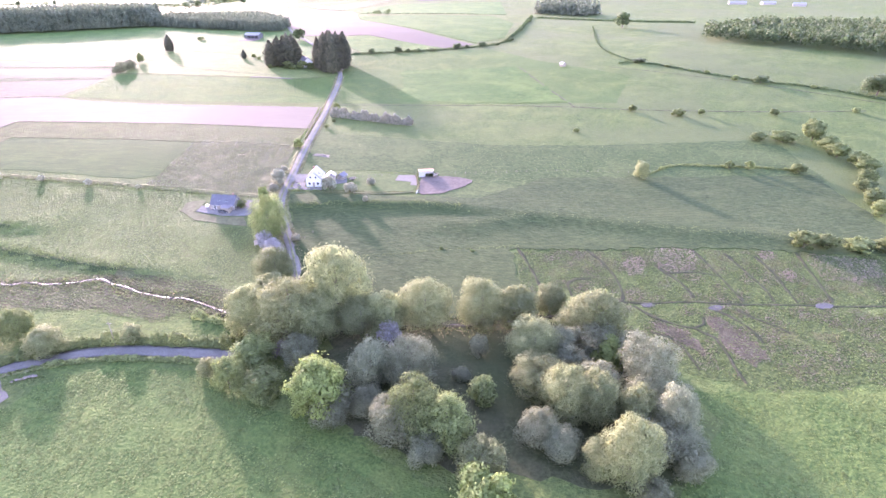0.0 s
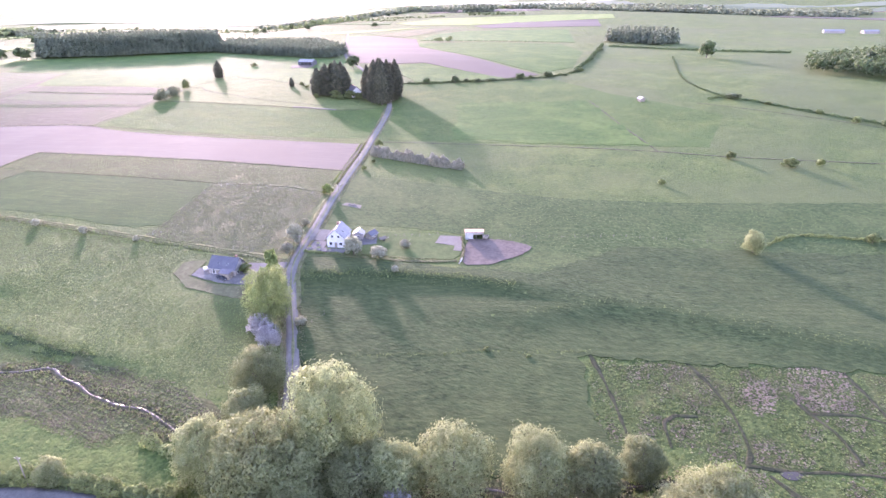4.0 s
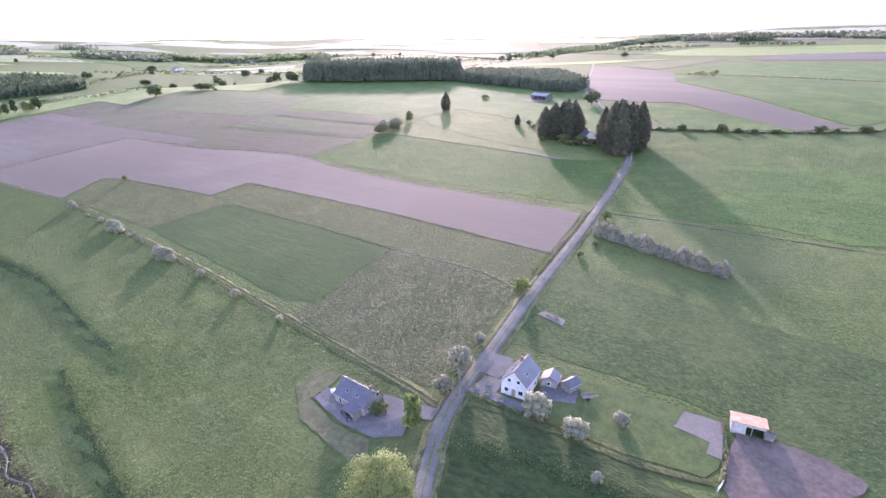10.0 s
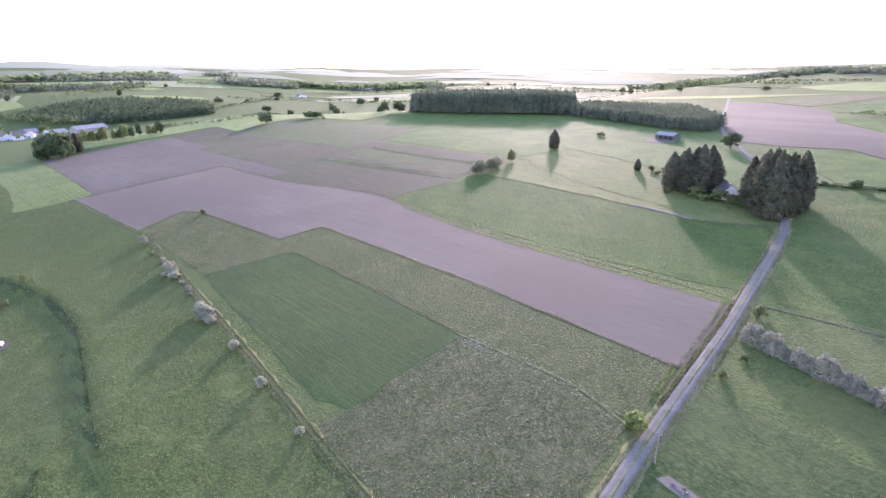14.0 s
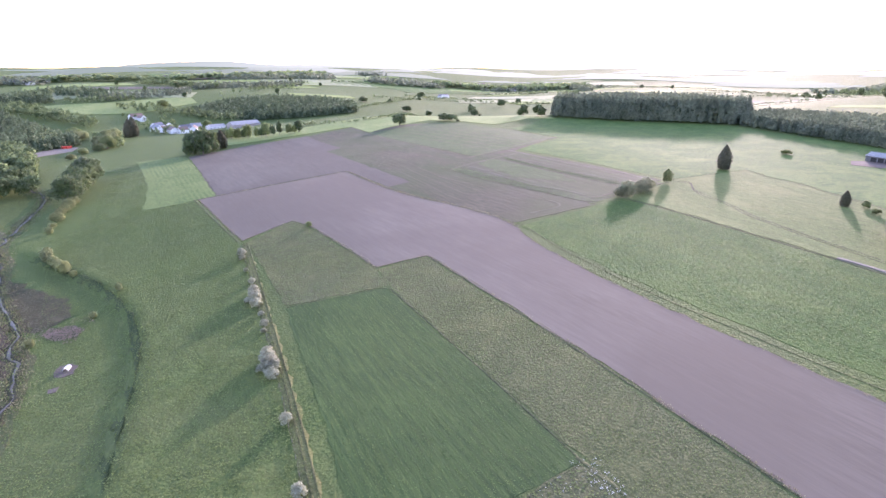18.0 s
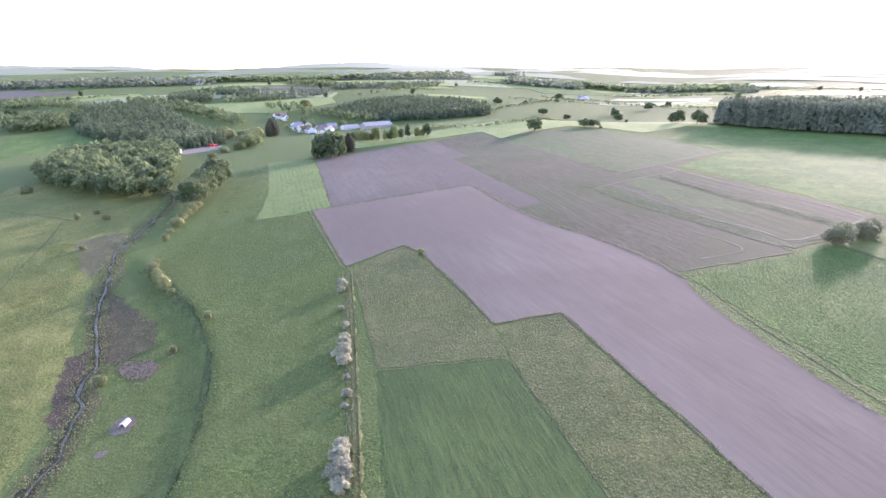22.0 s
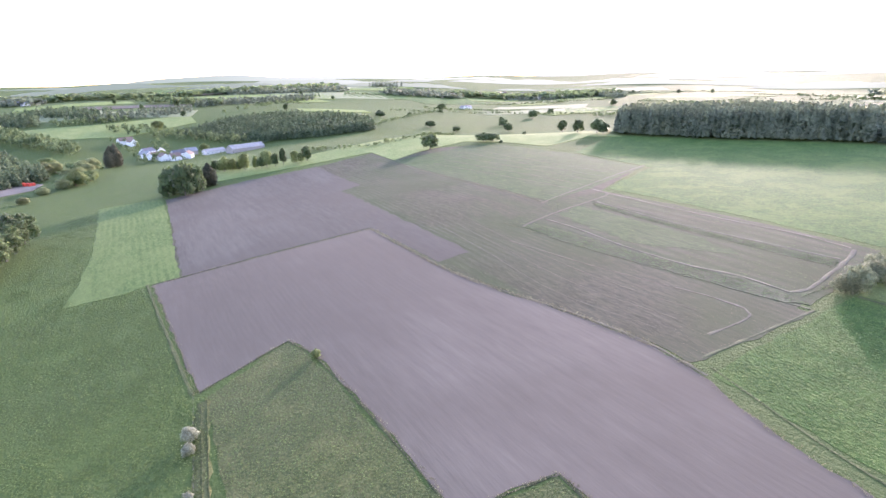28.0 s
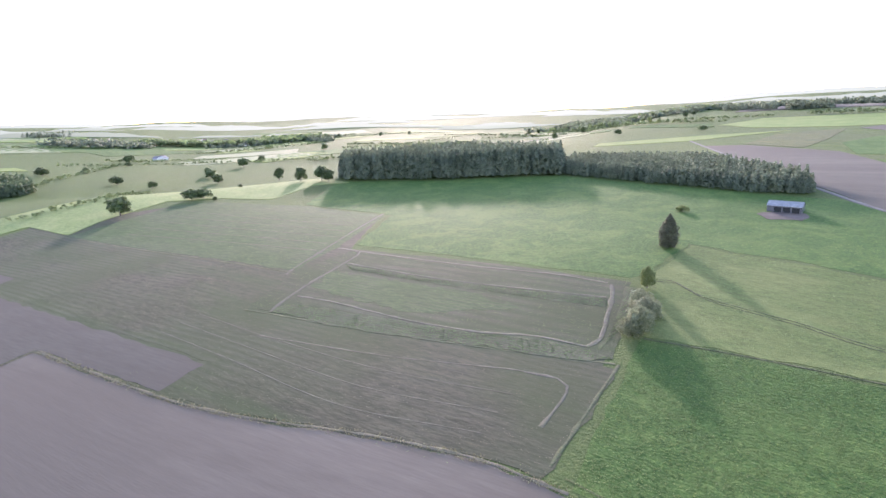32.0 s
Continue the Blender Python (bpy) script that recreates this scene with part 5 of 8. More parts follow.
for x, y, t, r in ((39.7, 120.9, 9.8, 4.6), (39.4, 139, 13.5, 4.2), (-35.1, 101.7, 17.4, 7.2), (4.2, 72.2, 13.6, 6)):
    plant("bright", x, y, t, r, "bright yellow-green young maple")
plant("lilac", -21, 129.4, 8.8, 2.9, "lilac bush in pale violet bloom", "bush")
# the farm and the valley road
for x, y, t, r in ((-117.9, 122.6, 9.2, 5.3), (-96.4, 128.4, 6.6, 3.1), (-68, 114.5, 5.6, 2.6)):
    plant("willow", x, y, t, r, "soft pale green round willow beside the road")
for x, y, t, r in ((-132, 129.6, 10.5, 5.0), (-139.2, 128.2, 10.5, 3.0)):
    plant("green", x, y, t, r, "dense green tree at the farmyard")
# along the lane
plant("green", -74.7, 189.7, 20, 6.6, "large pale green leafy tree beside the lane")
for x, y, t, r in ((-77, 188.4, 6.5, 3.2), (-70.8, 182.8, 5, 2.4)):
    plant("grey", x, y, t, r, "soft grey-green bush beside the lane", "bush")
for x, y, t, r in ((-74.8, 183.5, 8.2, 3.1), (-70.2, 178.2, 8.4, 3.6)):
    plant("lilac", x, y, t, r, "pale mauve flowering bush beside the lane", "bush")
for x, y, t, r in ((-65, 190, 3.4, 1.7), (-85.9, 238, 8.6, 3), (-85.3, 229, 5.2, 2.5), (-87.7, 251.7, 3.6, 1.8), (-61, 231, 8.3, 3.4), (-51.2, 230.1, 5.2, 3.1), (-43.4, 239.3, 3.9, 1.9), (-43, 220.2, 3, 1.3)):
    plant("blossom", x, y, t, r, "white-flowering hawthorn bush in the grass", "bush")
plant("bright", -89.5, 283.8, 5.3, 2.6, "small light green tree beside the lane")
plant("bright", -84.9, 214.6, 10, 2.2, "slim yellow-green tree at the stone house")
plant("bush", -95.2, 215, 4.2, 2.0, "leafy shrub against the stone house", "bush")
for x, y, t, r in ((-84.6, 358.5, 4.8, 2), (-81.6, 317.4, 2.6, 1.4), (-80, 330, 2.0, 1.3), (-82, 345, 3, 1.7)):
    plant("bush", x, y, t, r, "small round bush at the roadside", "bush")
# hawthorns of the western hedge line
for x, y, t, r in ((-336, 258.8, 4.8, 2.0), (-331, 258.2, 3.6, 1.6), (-300.5, 255.4, 2.8, 1.4), (-290, 253.6, 4.2, 1.9), (-285.5, 252.8, 5.2, 2.3), (-281, 252.2, 5.6, 2.6), (-277, 251.4, 3.8, 2.2), (-282.5, 249.8, 2.6, 1.5), (-259, 249.8, 2.8, 1.4),
                   (-254, 248.5, 1.8, 1.1), (-236.5, 245.3, 4.2, 2.1), (-232.5, 244.6, 5.4, 2.5), (-228, 243.8, 5.8, 2.8), (-224.5, 243.2, 3.6, 2.0), (-230, 241.8, 2.6, 1.6), (-201.2, 240.8, 3.3, 1.6), (-175.3, 236, 3.4, 1.6), (-149.5, 232.2, 2.6, 1.2), (-315, 256.2, 2.2, 1.2), (-268, 250.8, 1.9, 1.1)):
    plant("blossom", x, y, t, r, "pale flowering hawthorn in the hedge line", "bush", "hawthorns of the hedge line")
plant("bush", -352, 296.6, 3.4, 1.6, "lone bush at the corner of the soil field", "bush")
# pasture bushes by the stream
for x, y, t, r in ((-332.7, 208.3, 3.8, 1.4), (-375, 187.1, 7, 2.8), (-393, 180.6, 6.2, 2.6), (-405, 179.5, 4, 2.2), (-443.7, 178.6, 4.5, 2), (-465, 182, 6.3, 3.9), (-479, 183, 4.9, 3.2), (-500.7, 188.9, 6.3, 3.7), (-486, 185.5, 5.6, 3.3), (-493, 187, 6.8, 3.6), (-472, 182.6, 3.8, 2.6), (-455, 179.4, 3.2, 2.2), (-384, 184, 4.6, 2.6), (-388, 182.6, 5.4, 2.4), (-398, 179, 5, 2.4), (-368, 191, 3.2, 1.8),
                   (-505, 121, 4.4, 1.9), (-512.6, 129.8, 3.8, 2), (-498.6, 138.2, 4.3, 2.1), (-445.5, 138.5, 2.9, 1.6), (-303.5, 179, 3.5, 1.7), (-315.3, 198.3, 2.9, 1.4), (-603, 63, 6.9, 4)):
    plant("willow", x, y, t, r, "grey-green bush on the stream pasture", "bush")
for x, y, t, r in ((-509, 186.5, 19.5, 9.2), (-517, 190, 18, 7.5), (-531, 193, 21, 8), (-546, 196, 20, 8), (-563, 197.5, 22, 8.5), (-580, 200, 19, 7)):
    plant("dark", x, y, t, r, "dark round oak at the foot of the slope")
# east
for x, y, t, r in ((162.3, 264.7, 5.7, 3.9), (140.6, 268.1, 5.5, 2.2), (131.4, 269.2, 4.9, 2.3), (105.7, 358, 4.6, 2.7), (131.9, 349, 4.9, 3.5), (146.3, 351, 4.2, 2.1), (64.2, 319.5, 3, 1.6), (-8.5, 185.7, 1.3, 0.9), (3, 184.5, 1.1, 0.8),
                   (190.4, 349.4, 4.5, 2.8), (242.4, 354, 3.5, 2.6), (159.5, 463.8, 2.6, 2.3), (182.3, 441.5, 3.3, 2.2), (196.2, 423.8, 4, 2.5), (241, 402, 3.1, 2)):
    plant("bush", x, y, t, r, "round bush on the eastern pasture", "bush")
plant("willow", 84.5, 256, 9.4, 3.6, "lone pale tree on the open pasture")
for x, y, t, r in ((162.2, 308, 5.4, 4.2), (175.3, 306.5, 6.9, 7), (192.2, 308.3, 13.1, 6.3), (194, 296, 8, 5), (192.4, 285, 8.9, 5), (197, 276, 8, 5), (196.4, 267.6, 8.6, 5.2), (190, 256, 7, 4.5), (182.9, 245.2, 6.8, 4.8), (178, 232, 8, 4.5), (174.7, 220, 8.8, 4.2),
                   (128, 192.3, 7.5, 4.8), (136.5, 192.6, 5.9, 4.3), (147.4, 190.5, 5.4, 5.3), (158, 190, 6, 5)):
    plant("bush", x, y, t, r, "full green bush of the eastern hedge", "bush", "bushes of the eastern hedge")
for x, y, t, r in ((274, 386.7, 14.6, 9.5), (211, 416, 5.5, 5.1), (141.8, 481, 3.6, 5.5), (180.9, 699, 18.3, 8)):
    plant("dark", x, y, t, r, "dark field tree on the eastern slope")
# hedge along the northern meadow
for x, y, t, r in ((-89.8, 544.2, 5.5, 3.2), (-65.7, 550.1, 6.2, 3.6), (-56, 552, 3.8, 2.4), (-46.5, 551.6, 3.8, 3.1), (-33.5, 556.7, 3.4, 3.5), (-9.6, 565.9, 5.6, 4.2), (-0.3, 571.7, 3.3, 1.9), (15.1, 575.5, 5.1, 4.5), (-105, 545, 2.5, 2), (-78, 547, 2.4, 2),
                   (30, 580, 3, 2.5), (46, 606, 4, 3), (62, 680, 4, 3), (80, 770, 4, 3.5)):
    plant("dark", x, y, t, r, "small dark hedge tree between the meadows", "tree", "northern hedge trees")
# hilltop
plant("spruce", -284.5, 545.3, 16.0, 3.9, "lone dark cone-shaped tree on the hilltop pasture")
for x, y, t, r in ((-283.2, 489.4, 9.2, 2.7), (-278.5, 450.5, 9.5, 4.4), (-278, 461.2, 8.1, 4.3), (-280, 447.6, 6.7, 3.7), (-281.5, 470.3, 7.2, 4)):
    plant("green" if t > 9 and r < 3 else "grey", x, y, t, r, "bushy tree at the end of the strip field", group="clump at the strip field")
plant("bush", -289.7, 626.5, 4.3, 3.3, "round bush on the hilltop pasture", "bush")
plant("dark", -657.6, 505.6, 14.7, 8.6, "solitary round oak on the brow of the hill")
for x, y, t, r in ((-659.5, 566.5, 9.4, 7.2), (-655, 575, 8.5, 6), (-676.8, 631, 4, 2), (-639, 573, 3.6, 2)):
    plant("dark", x, y, t, r, "dark thorn clump on the brow of the hill", "bush")
for x, y, t, r in ((-636, 669, 14.4, 5.4), (-613, 673, 15.2, 6), (-600, 668, 13, 5), (-845, 836, 20, 6.5), (-967, 815, 13, 7.5), (-1357, 921, 18, 10), (-1178, 686, 12, 9), (-1057, 952, 17, 9), (-999, 694, 12, 8), (-905, 780, 13, 7), (-930, 700, 10, 6)):
    plant("dark", x, y, t, r, "field tree below the hill")
# farmstead firs
for x, y, t, r in ((-167.2, 486, 22, 5.2), (-160.2, 486.5, 25, 5.2), (-153, 489.6, 27.5, 5.2), (-152.5, 501.6, 25, 4.8), (-158, 496, 24, 5), (-124.9, 480, 26, 4.6), (-116.4, 468.6, 31, 5), (-109.6, 464.5, 33.5, 5), (-106.4, 470, 32, 5), (-107.5, 480, 27, 4.6),
                   (-123, 488.5, 26, 5), (-116.7, 484, 29, 5), (-114.5, 476, 32, 5.6), (-110, 472, 30, 5.6), (-119, 474, 28, 5.4), (-113, 490, 26, 5), (-119, 480, 30, 5.5), (-104, 487, 29, 5.2), (-106.5, 496, 28, 5.4), (-111, 500, 25, 5), (-103.5, 478, 28, 4.6), (-164, 491, 22, 5), (-156.5, 490, 25, 5.5), (-148, 496, 22, 5)):
    plant("spruce", x, y, t, r, "tall dense dark spruce of the farmstead", group="farmstead spruces")
plant("dark", -181.9, 627.9, 12.9, 6.4, "round tree beside the upper lane")
plant("spruce", -202.4, 517.3, 8.1, 2.1, "small dark conifer in the meadow")
for x, y, t, r in ((-151.3, 480, 7, 4), (-140, 482, 7, 4.6), (-132, 479, 6, 3.8), (-166.5, 479.6, 3.6, 2.2), (-146, 477, 4, 3), (-195, 522, 4, 2), (-188, 515, 3, 2)):
    plant("bush", x, y, t, r, "leafy garden shrub of the farmstead", "bush")
# copse at the upper soil field and the line behind it
for x, y, t, r in ((-666, 284.5, 26, 7.5), (-652, 292, 29, 8), (-656, 300, 26, 7), (-661, 281, 23, 6.5), (-663, 293, 29, 8)):
    plant("dark", x, y, t, r, "dark dense tree of the corner copse", group="corner copse", sink=3.0)
plant("spruce", -674.8, 312.5, 19, 5.5, "slim dark conifer beside the copse")
for x, y, t, r in ((-733, 326, 12, 3.4), (-727, 333, 15, 4.2), (-722, 339, 13, 3.4), (-716, 348, 17, 4.2), (-712, 357, 13, 3.4), (-708, 366, 17, 4.0), (-706, 373, 13, 3.6), (-705, 380, 17, 4.0), (-704, 390, 13, 3.6), (-703, 401, 15, 3.8), (-719, 344, 10, 3.2), (-709, 361, 11, 3.2), (-704, 396, 10, 3)):
    plant("dark" if int(x * 3 + y) % 3 else "green", x, y, t, r * (1.0 + 0.25 * math.sin(x)), "dark tree in a row below the brow", group="row below the brow")
for x, y, t, r in ((-807, 214, 15, 9), (-958, 156, 12.7, 7.6), (-982, 179, 13.9, 9), (-1220, 312, 15, 9), (-830, 225, 12, 7), (-783, 39, 14, 6), (-1000, 300, 12, 6), (-1035, 355, 11, 6)):
    plant("green", x, y, t, r, "leafy tree in the western valley")
for x, y, t, r in ((-928, 158, 14, 8), (-930, 179, 15, 9), (-942, 188, 13, 8), (-817, 210, 12, 7), (-848, 215, 14, 8), (-797, 205, 10, 6.5), (-914, 216, 15, 8), (-926, 225, 16, 8), (-908, 150, 12, 7), (-741, 181, 6, 5), (-778, 191, 7, 5), (-870, 205, 11, 7), (-890, 222, 13, 7)):
    plant("willow", x, y, t, r, "soft rounded willow beside the valley works", group="willows at the works yard")
for x, y, t, r in ((-962, 243, 25, 5.5), (-955, 248, 28, 6), (-949, 241, 23, 5.5), (-966, 250, 22, 5)):
    plant("spruce", x, y, t, r, "tall dark conifer above the works yard", group="works yard conifers")


# ---- hedges ----
def hedge(name, line, width, tall, mat, label, density=7.0, size=0.32, uneven=0.45, seed=3):
    """A leafy hedge along a line, uneven in height and width, with stems inside."""
    rng = np.random.RandomState(seed)
    pts = np.array(curve(line, 1.5))
    seg = np.linalg.norm(np.diff(pts, axis=0), axis=1)
    total = seg.sum()
    n = int(total * density * (width + tall) * 3.2)
    at = rng.rand(n) * total
    cum = np.concatenate([[0], np.cumsum(seg)])
    px, py = np.interp(at, cum, pts[:, 0]), np.interp(at, cum, pts[:, 1])
    t = np.gradient(pts, axis=0)
    t /= np.linalg.norm(t, axis=1)[:, None] + 1e-9
    tx, ty = np.interp(at, cum, t[:, 0]), np.interp(at, cum, t[:, 1])
    lump = 1 + uneven * (np.sin(at * 0.9 + seed) * 0.5 + np.sin(at * 0.37 + 2 * seed) * 0.5 + 0.3 * np.sin(at * 2.1))
    a = rng.uniform(-0.35, math.pi + 0.35, n)
    r = rng.uniform(0.75, 1.05, n)
    off = np.cos(a) * width / 2 * r * lump
    z = np.maximum(0.05, np.sin(a) * 0.75 + 0.25) * tall * r * lump
    x, y = px - ty * off, py + tx * off
    p = np.column_stack([x, y, height(x, y) + z])
    d = np.column_stack([-ty * np.cos(a), tx * np.cos(a), np.sin(a) + 0.2])
    v, f = leaves(p, d, size * 0.55, 1.3, rng)
    root = new(name)
    mesh_part("foliage", mesh_np("foliage", v, f, M[mat]), root)
    bm = bmesh.new()
    for i in range(0, len(pts) - 1, 2):
        x, y = pts[i]
        tube(bm, (x, y, gz(x, y) - 0.3), (x + rng.uniform(-.3, .3), y + rng.uniform(-.3, .3), gz(x, y) + tall * 0.7), 0.07, 0.03, 5)
    tagged(part("stems", bm, M["bark"], root), kind="stuff")
    return tagged(root, label, "hedge")


hedge("roadside_hedge", [(-132, 114.8), (-124.5, 119.6), (-111, 126.2), (-97, 128.5), (-82, 127.8), (-66, 127)], 2.8, 3.0, "green", "tall leafy green hedge along the valley road", 10, 0.3, seed=4)
hedge("roadside_hedge", [(-118, 115.5), (-109, 118.6), (-96, 120.4), (-80, 120.2), (-66, 119)], 1.5, 1.3, "green", "low rough hedge on the meadow side of the road", seed=9)
hedge("blackthorn_hedge", [(-84, 342), (-76, 339.5), (-69, 337), (-58, 334), (-50, 331.5), (-40, 329), (-32, 327.5)], 4.4, 4.4, "thorn", "wide pale blackthorn hedge running down from the lane", 11, 0.3, 0.45, 6)
hedge("low_hedge", [(-112, 541), (-67, 551), (-29, 559), (12, 574), (46, 606)], 1.6, 1.3, "dark", "low dark hedge between the meadows", 4, 0.4, 0.5, 8)
hedge("low_hedge", [(90, 261), (105, 272), (127, 272), (143, 271), (165, 268)], 1.2, 0.9, "green", "thin low hedge across the pasture", 4, 0.35, 0.6, 5)
hedge("low_hedge", [(125, 478), (141, 482), (183, 441), (215, 417), (243, 404), (285, 368)], 1.6, 1.2, "dark", "low dark hedge down the eastern slope", 4, 0.4, 0.6, 7)
hedge("low_hedge", [(148, 703), (127, 569), (128, 515), (140, 480)], 1.2, 1.0, "dark", "thin low hedge up the eastern meadow", 3, 0.4, 0.6, 14)
hedge("low_hedge", [(99, 842), (193, 783), (285, 754)], 2.4, 2.2, "dark", "dark hedge between far meadows", 2, 0.6, 0.5, 15)
hedge("low_hedge", [(40, 606), (62, 690), (93, 867)], 3, 2.4, "dark", "dark hedge climbing the far field", 2, 0.7, 0.4, 12)
hedge("garden_hedge", [(-80, 231), (-65, 230.8)], 0.8, 0.8, "green", "thin garden hedge of the house", 6, 0.28, 0.5, 10)
hedge("rough_bank_hedge", [(-24, 252), (-22, 244), (-21.5, 236), (-22, 231)], 0.8, 0.8, "drytuft", "tawny rough growth beside the paddock", 5, 0.25, 0.8, 11)
hedge("stream_scrub", [(-84, 142), (-70, 136), (-66, 128)], 2.4, 1.6, "green", "scrub between the stream and the road", 6, 0.3, 0.6, 13)


# ---- woods ----
def low_tree(conifer, rng, n):
    if conifer:
        f = rng.rand(n) ** 0.6
        ang = rng.uniform(0, 2 * math.pi, n)
        r = 0.2 * np.minimum(1, f * 1.5) * rng.uniform(0.7, 1.05, n)
        p = np.column_stack([r * np.cos(ang), r * np.sin(ang), 1 - 0.93 * f])
        d = np.column_stack([np.cos(ang), np.sin(ang), np.full(n, 0.6)])
        return leaves(p, d, 0.05 * (60 / n) ** 0.4, 1.4, rng, 0.1), d
    p, d = crown_points(rng, n, 0.33, 1.0, 0.12, 6)
    return leaves(p, d, 0.068 * (60 / n) ** 0.45, 1.1, rng), d + (p - np.array([0, 0, 0.5]))


def wood(name, poly, spacing, tall, mat, conifer, label, seed, n=60, spread=0.2, wide=1.0):
    """Many trees as one mass: low tree shapes with their own turn, height and width."""
    rng = np.random.RandomState(seed)
    xs, ys = [p[0] for p in poly], [p[1] for p in poly]
    gx, gy = np.meshgrid(np.arange(min(xs), max(xs), spacing), np.arange(min(ys), max(ys), spacing))
    gx, gy = gx.ravel() + rng.uniform(-.4, .4, gx.size) * spacing, gy.ravel() + rng.uniform(-.4, .4, gy.size) * spacing
    ok = inside(gx, gy, poly)
    gx, gy = gx[ok], gy[ok]
    gh = height(gx, gy)
    protos = [low_tree(conifer, rng, n) for _ in range(5)]
    vs, fs, ns, k = [], [], [], 0
    for x, y, z in zip(gx, gy, gh):
        (v, f), d = protos[rng.randint(5)]
        hgt = tall * rng.uniform(1 - spread, 1 + spread)
        a = rng.uniform(0, 6.28)
        c, s = math.cos(a), math.sin(a)
        w = hgt * rng.uniform(0.85, 1.15) * wide
        vs.append(np.column_stack([x + (v[:, 0] * c - v[:, 1] * s) * w, y + (v[:, 0] * s + v[:, 1] * c) * w, z + v[:, 2] * hgt]))
        q = d + rng.normal(0, 0.2, d.shape)
        q = np.column_stack([q[:, 0] * c - q[:, 1] * s, q[:, 0] * s + q[:, 1] * c, q[:, 2]])
        ns.append(np.repeat(q / (np.linalg.norm(q, axis=1)[:, None] + 1e-9), 4, axis=0))
        fs.append(f + k)
        k += len(v)
    ob = new(name, mesh_np(name, np.vstack(vs), np.vstack(fs), M[mat], True, np.vstack(ns)))
    return tagged(ob, label, "wood", kind="stuff")


wood("spruce_wood", [(-592, 676), (-491, 698), (-403, 742), (-420, 800), (-520, 800), (-640, 740)], 5.0, 25, "fir_far", True, "tall dark spruce wood on the hilltop", 1, 230, 0.1, 0.95)
wood("young_plantation", [(-401, 744), (-339, 720), (-250, 693), (-221, 697), (-225, 740), (-300, 850), (-420, 830)], 4.2, 12.5, "fir_far", True, "lower green conifer plantation", 2, 150, 0.08, 1.15)
wood("valley_grove", [(-641, 58), (-567, 105), (-532, 153), (-540, 166), (-580, 164), (-640, 160), (-716, 150), (-790, 138), (-812, 110), (-798, 50), (-700, 42)], 7.6, 17, "wood_far", False, "leafy green grove in the western valley", 3, 340, 0.42, 1.0)
wood("conifer_slope", [(-1020, -14), (-898, 91), (-836, 150), (-880, 190), (-1032, 141), (-1330, 32), (-1266, -72)], 7, 15, "conifer_dark", True, "dark conifer wood on the valley side", 4, 100, 0.2, 1.2)
wood("hill_wood", [(-1026, 429), (-995, 518), (-1000, 597), (-1097, 629), (-1189, 590), (-1140, 480)], 7, 15, "conifer_dark", True, "dark conifer wood on the rounded hill", 5, 70, 0.15, 1.4)
wood("hill_plantation", [(-1164, 329), (-1040, 425), (-1134, 470), (-1185, 585), (-1290, 560), (-1250, 420)], 7, 8, "conifer_dark", True, "young plantation on the rounded hill", 6, 50, 0.2, 1.7)
wood("east_wood", [(235, 584), (300, 520), (360, 478), (520, 500), (560, 640), (330, 700), (250, 640)], 8, 14, "dark", False, "broad wood beyond the eastern meadows", 7, 130, 0.2, 1.0)
wood("east_wood", [(100, 934), (165, 862), (200, 900), (150, 990)], 8, 18, "fir_far", True, "small dark wood on the far slope", 8, 80, 0.2, 1.2)
wood("west_grove", [(-1039, -103), (-1049, -60), (-1073, -40), (-1180, -60), (-1160, -150)], 8, 15, "wood_far", False, "grove on the far side of the valley", 9, 90, 0.25)
wood("valley_belt", [(-1322, -9), (-1226, 79), (-1060, 199), (-1085, 215), (-1259, 118), (-1441, -10)], 9, 13, "wood_far", False, "belt of trees along the valley", 10, 80, 0.25)
wood("valley_belt", [(-1366, 56), (-1306, 145), (-1382, 140), (-1450, 51)], 10, 17, "conifer_dark", True, "small dark wood on the valley side", 11, 60, 0.2)
wood("valley_belt", [(-1395, -233), (-1390, -158), (-1223, -39), (-1318, -64), (-1567, -214), (-1585, -302)], 11, 13, "wood_far", False, "long belt of trees across the valley", 12, 60, 0.25)
wood("ridge_belt", [(-1283, 164), (-1294, 271), (-1360, 275), (-1345, 160)], 10, 9, "wood_far", False, "scrubby belt on the ridge", 14, 50, 0.3)
wood("ridge_belt", [(-1305, 219), (-1357, 379), (-1452, 395), (-1370, 215)], 11, 11, "fir_far", True, "dark wood on the ridge", 15, 50, 0.2, 1.3)
wood("ridge_belt", [(-1450, 400), (-1667, 714), (-1760, 740), (-1577, 415)], 12, 14, "fir_far", True, "long dark wood on the ridge", 16, 40, 0.2, 1.4)
wood("avenue_trees", [(-1293, 410), (-1400, 514), (-1740, 747), (-1742, 755), (-1402, 524), (-1296, 420)], 11, 12, "wood_far", False, "avenue of round trees over the ridge", 17, 80, 0.15)
wood("village_trees", [(-1150, 240), (-1040, 262), (-940, 270), (-930, 330), (-985, 350), (-1060, 320), (-1150, 290)], 17, 9, "wood_far", False, "garden trees among the village houses", 28, 90, 0.35)
wood("village_trees", [(-950, 200), (-860, 215), (-800, 200), (-780, 225), (-860, 240), (-960, 232)], 13, 10, "wood_far", False, "trees beside the works yard", 29, 110, 0.35)
wood("valley_wood", [(-1230, 230), (-1120, 330), (-1040, 400), (-1060, 420), (-1150, 350), (-1250, 260)], 11, 12, "wood_far", False, "leafy belt behind the village", 30, 60, 0.3)
wood("valley_wood", [(-1500, 60), (-1400, 180), (-1330, 200), (-1400, 260), (-1540, 140)], 12, 15, "conifer_dark", True, "dark wood on the valley slope", 34, 40, 0.2, 1.4)
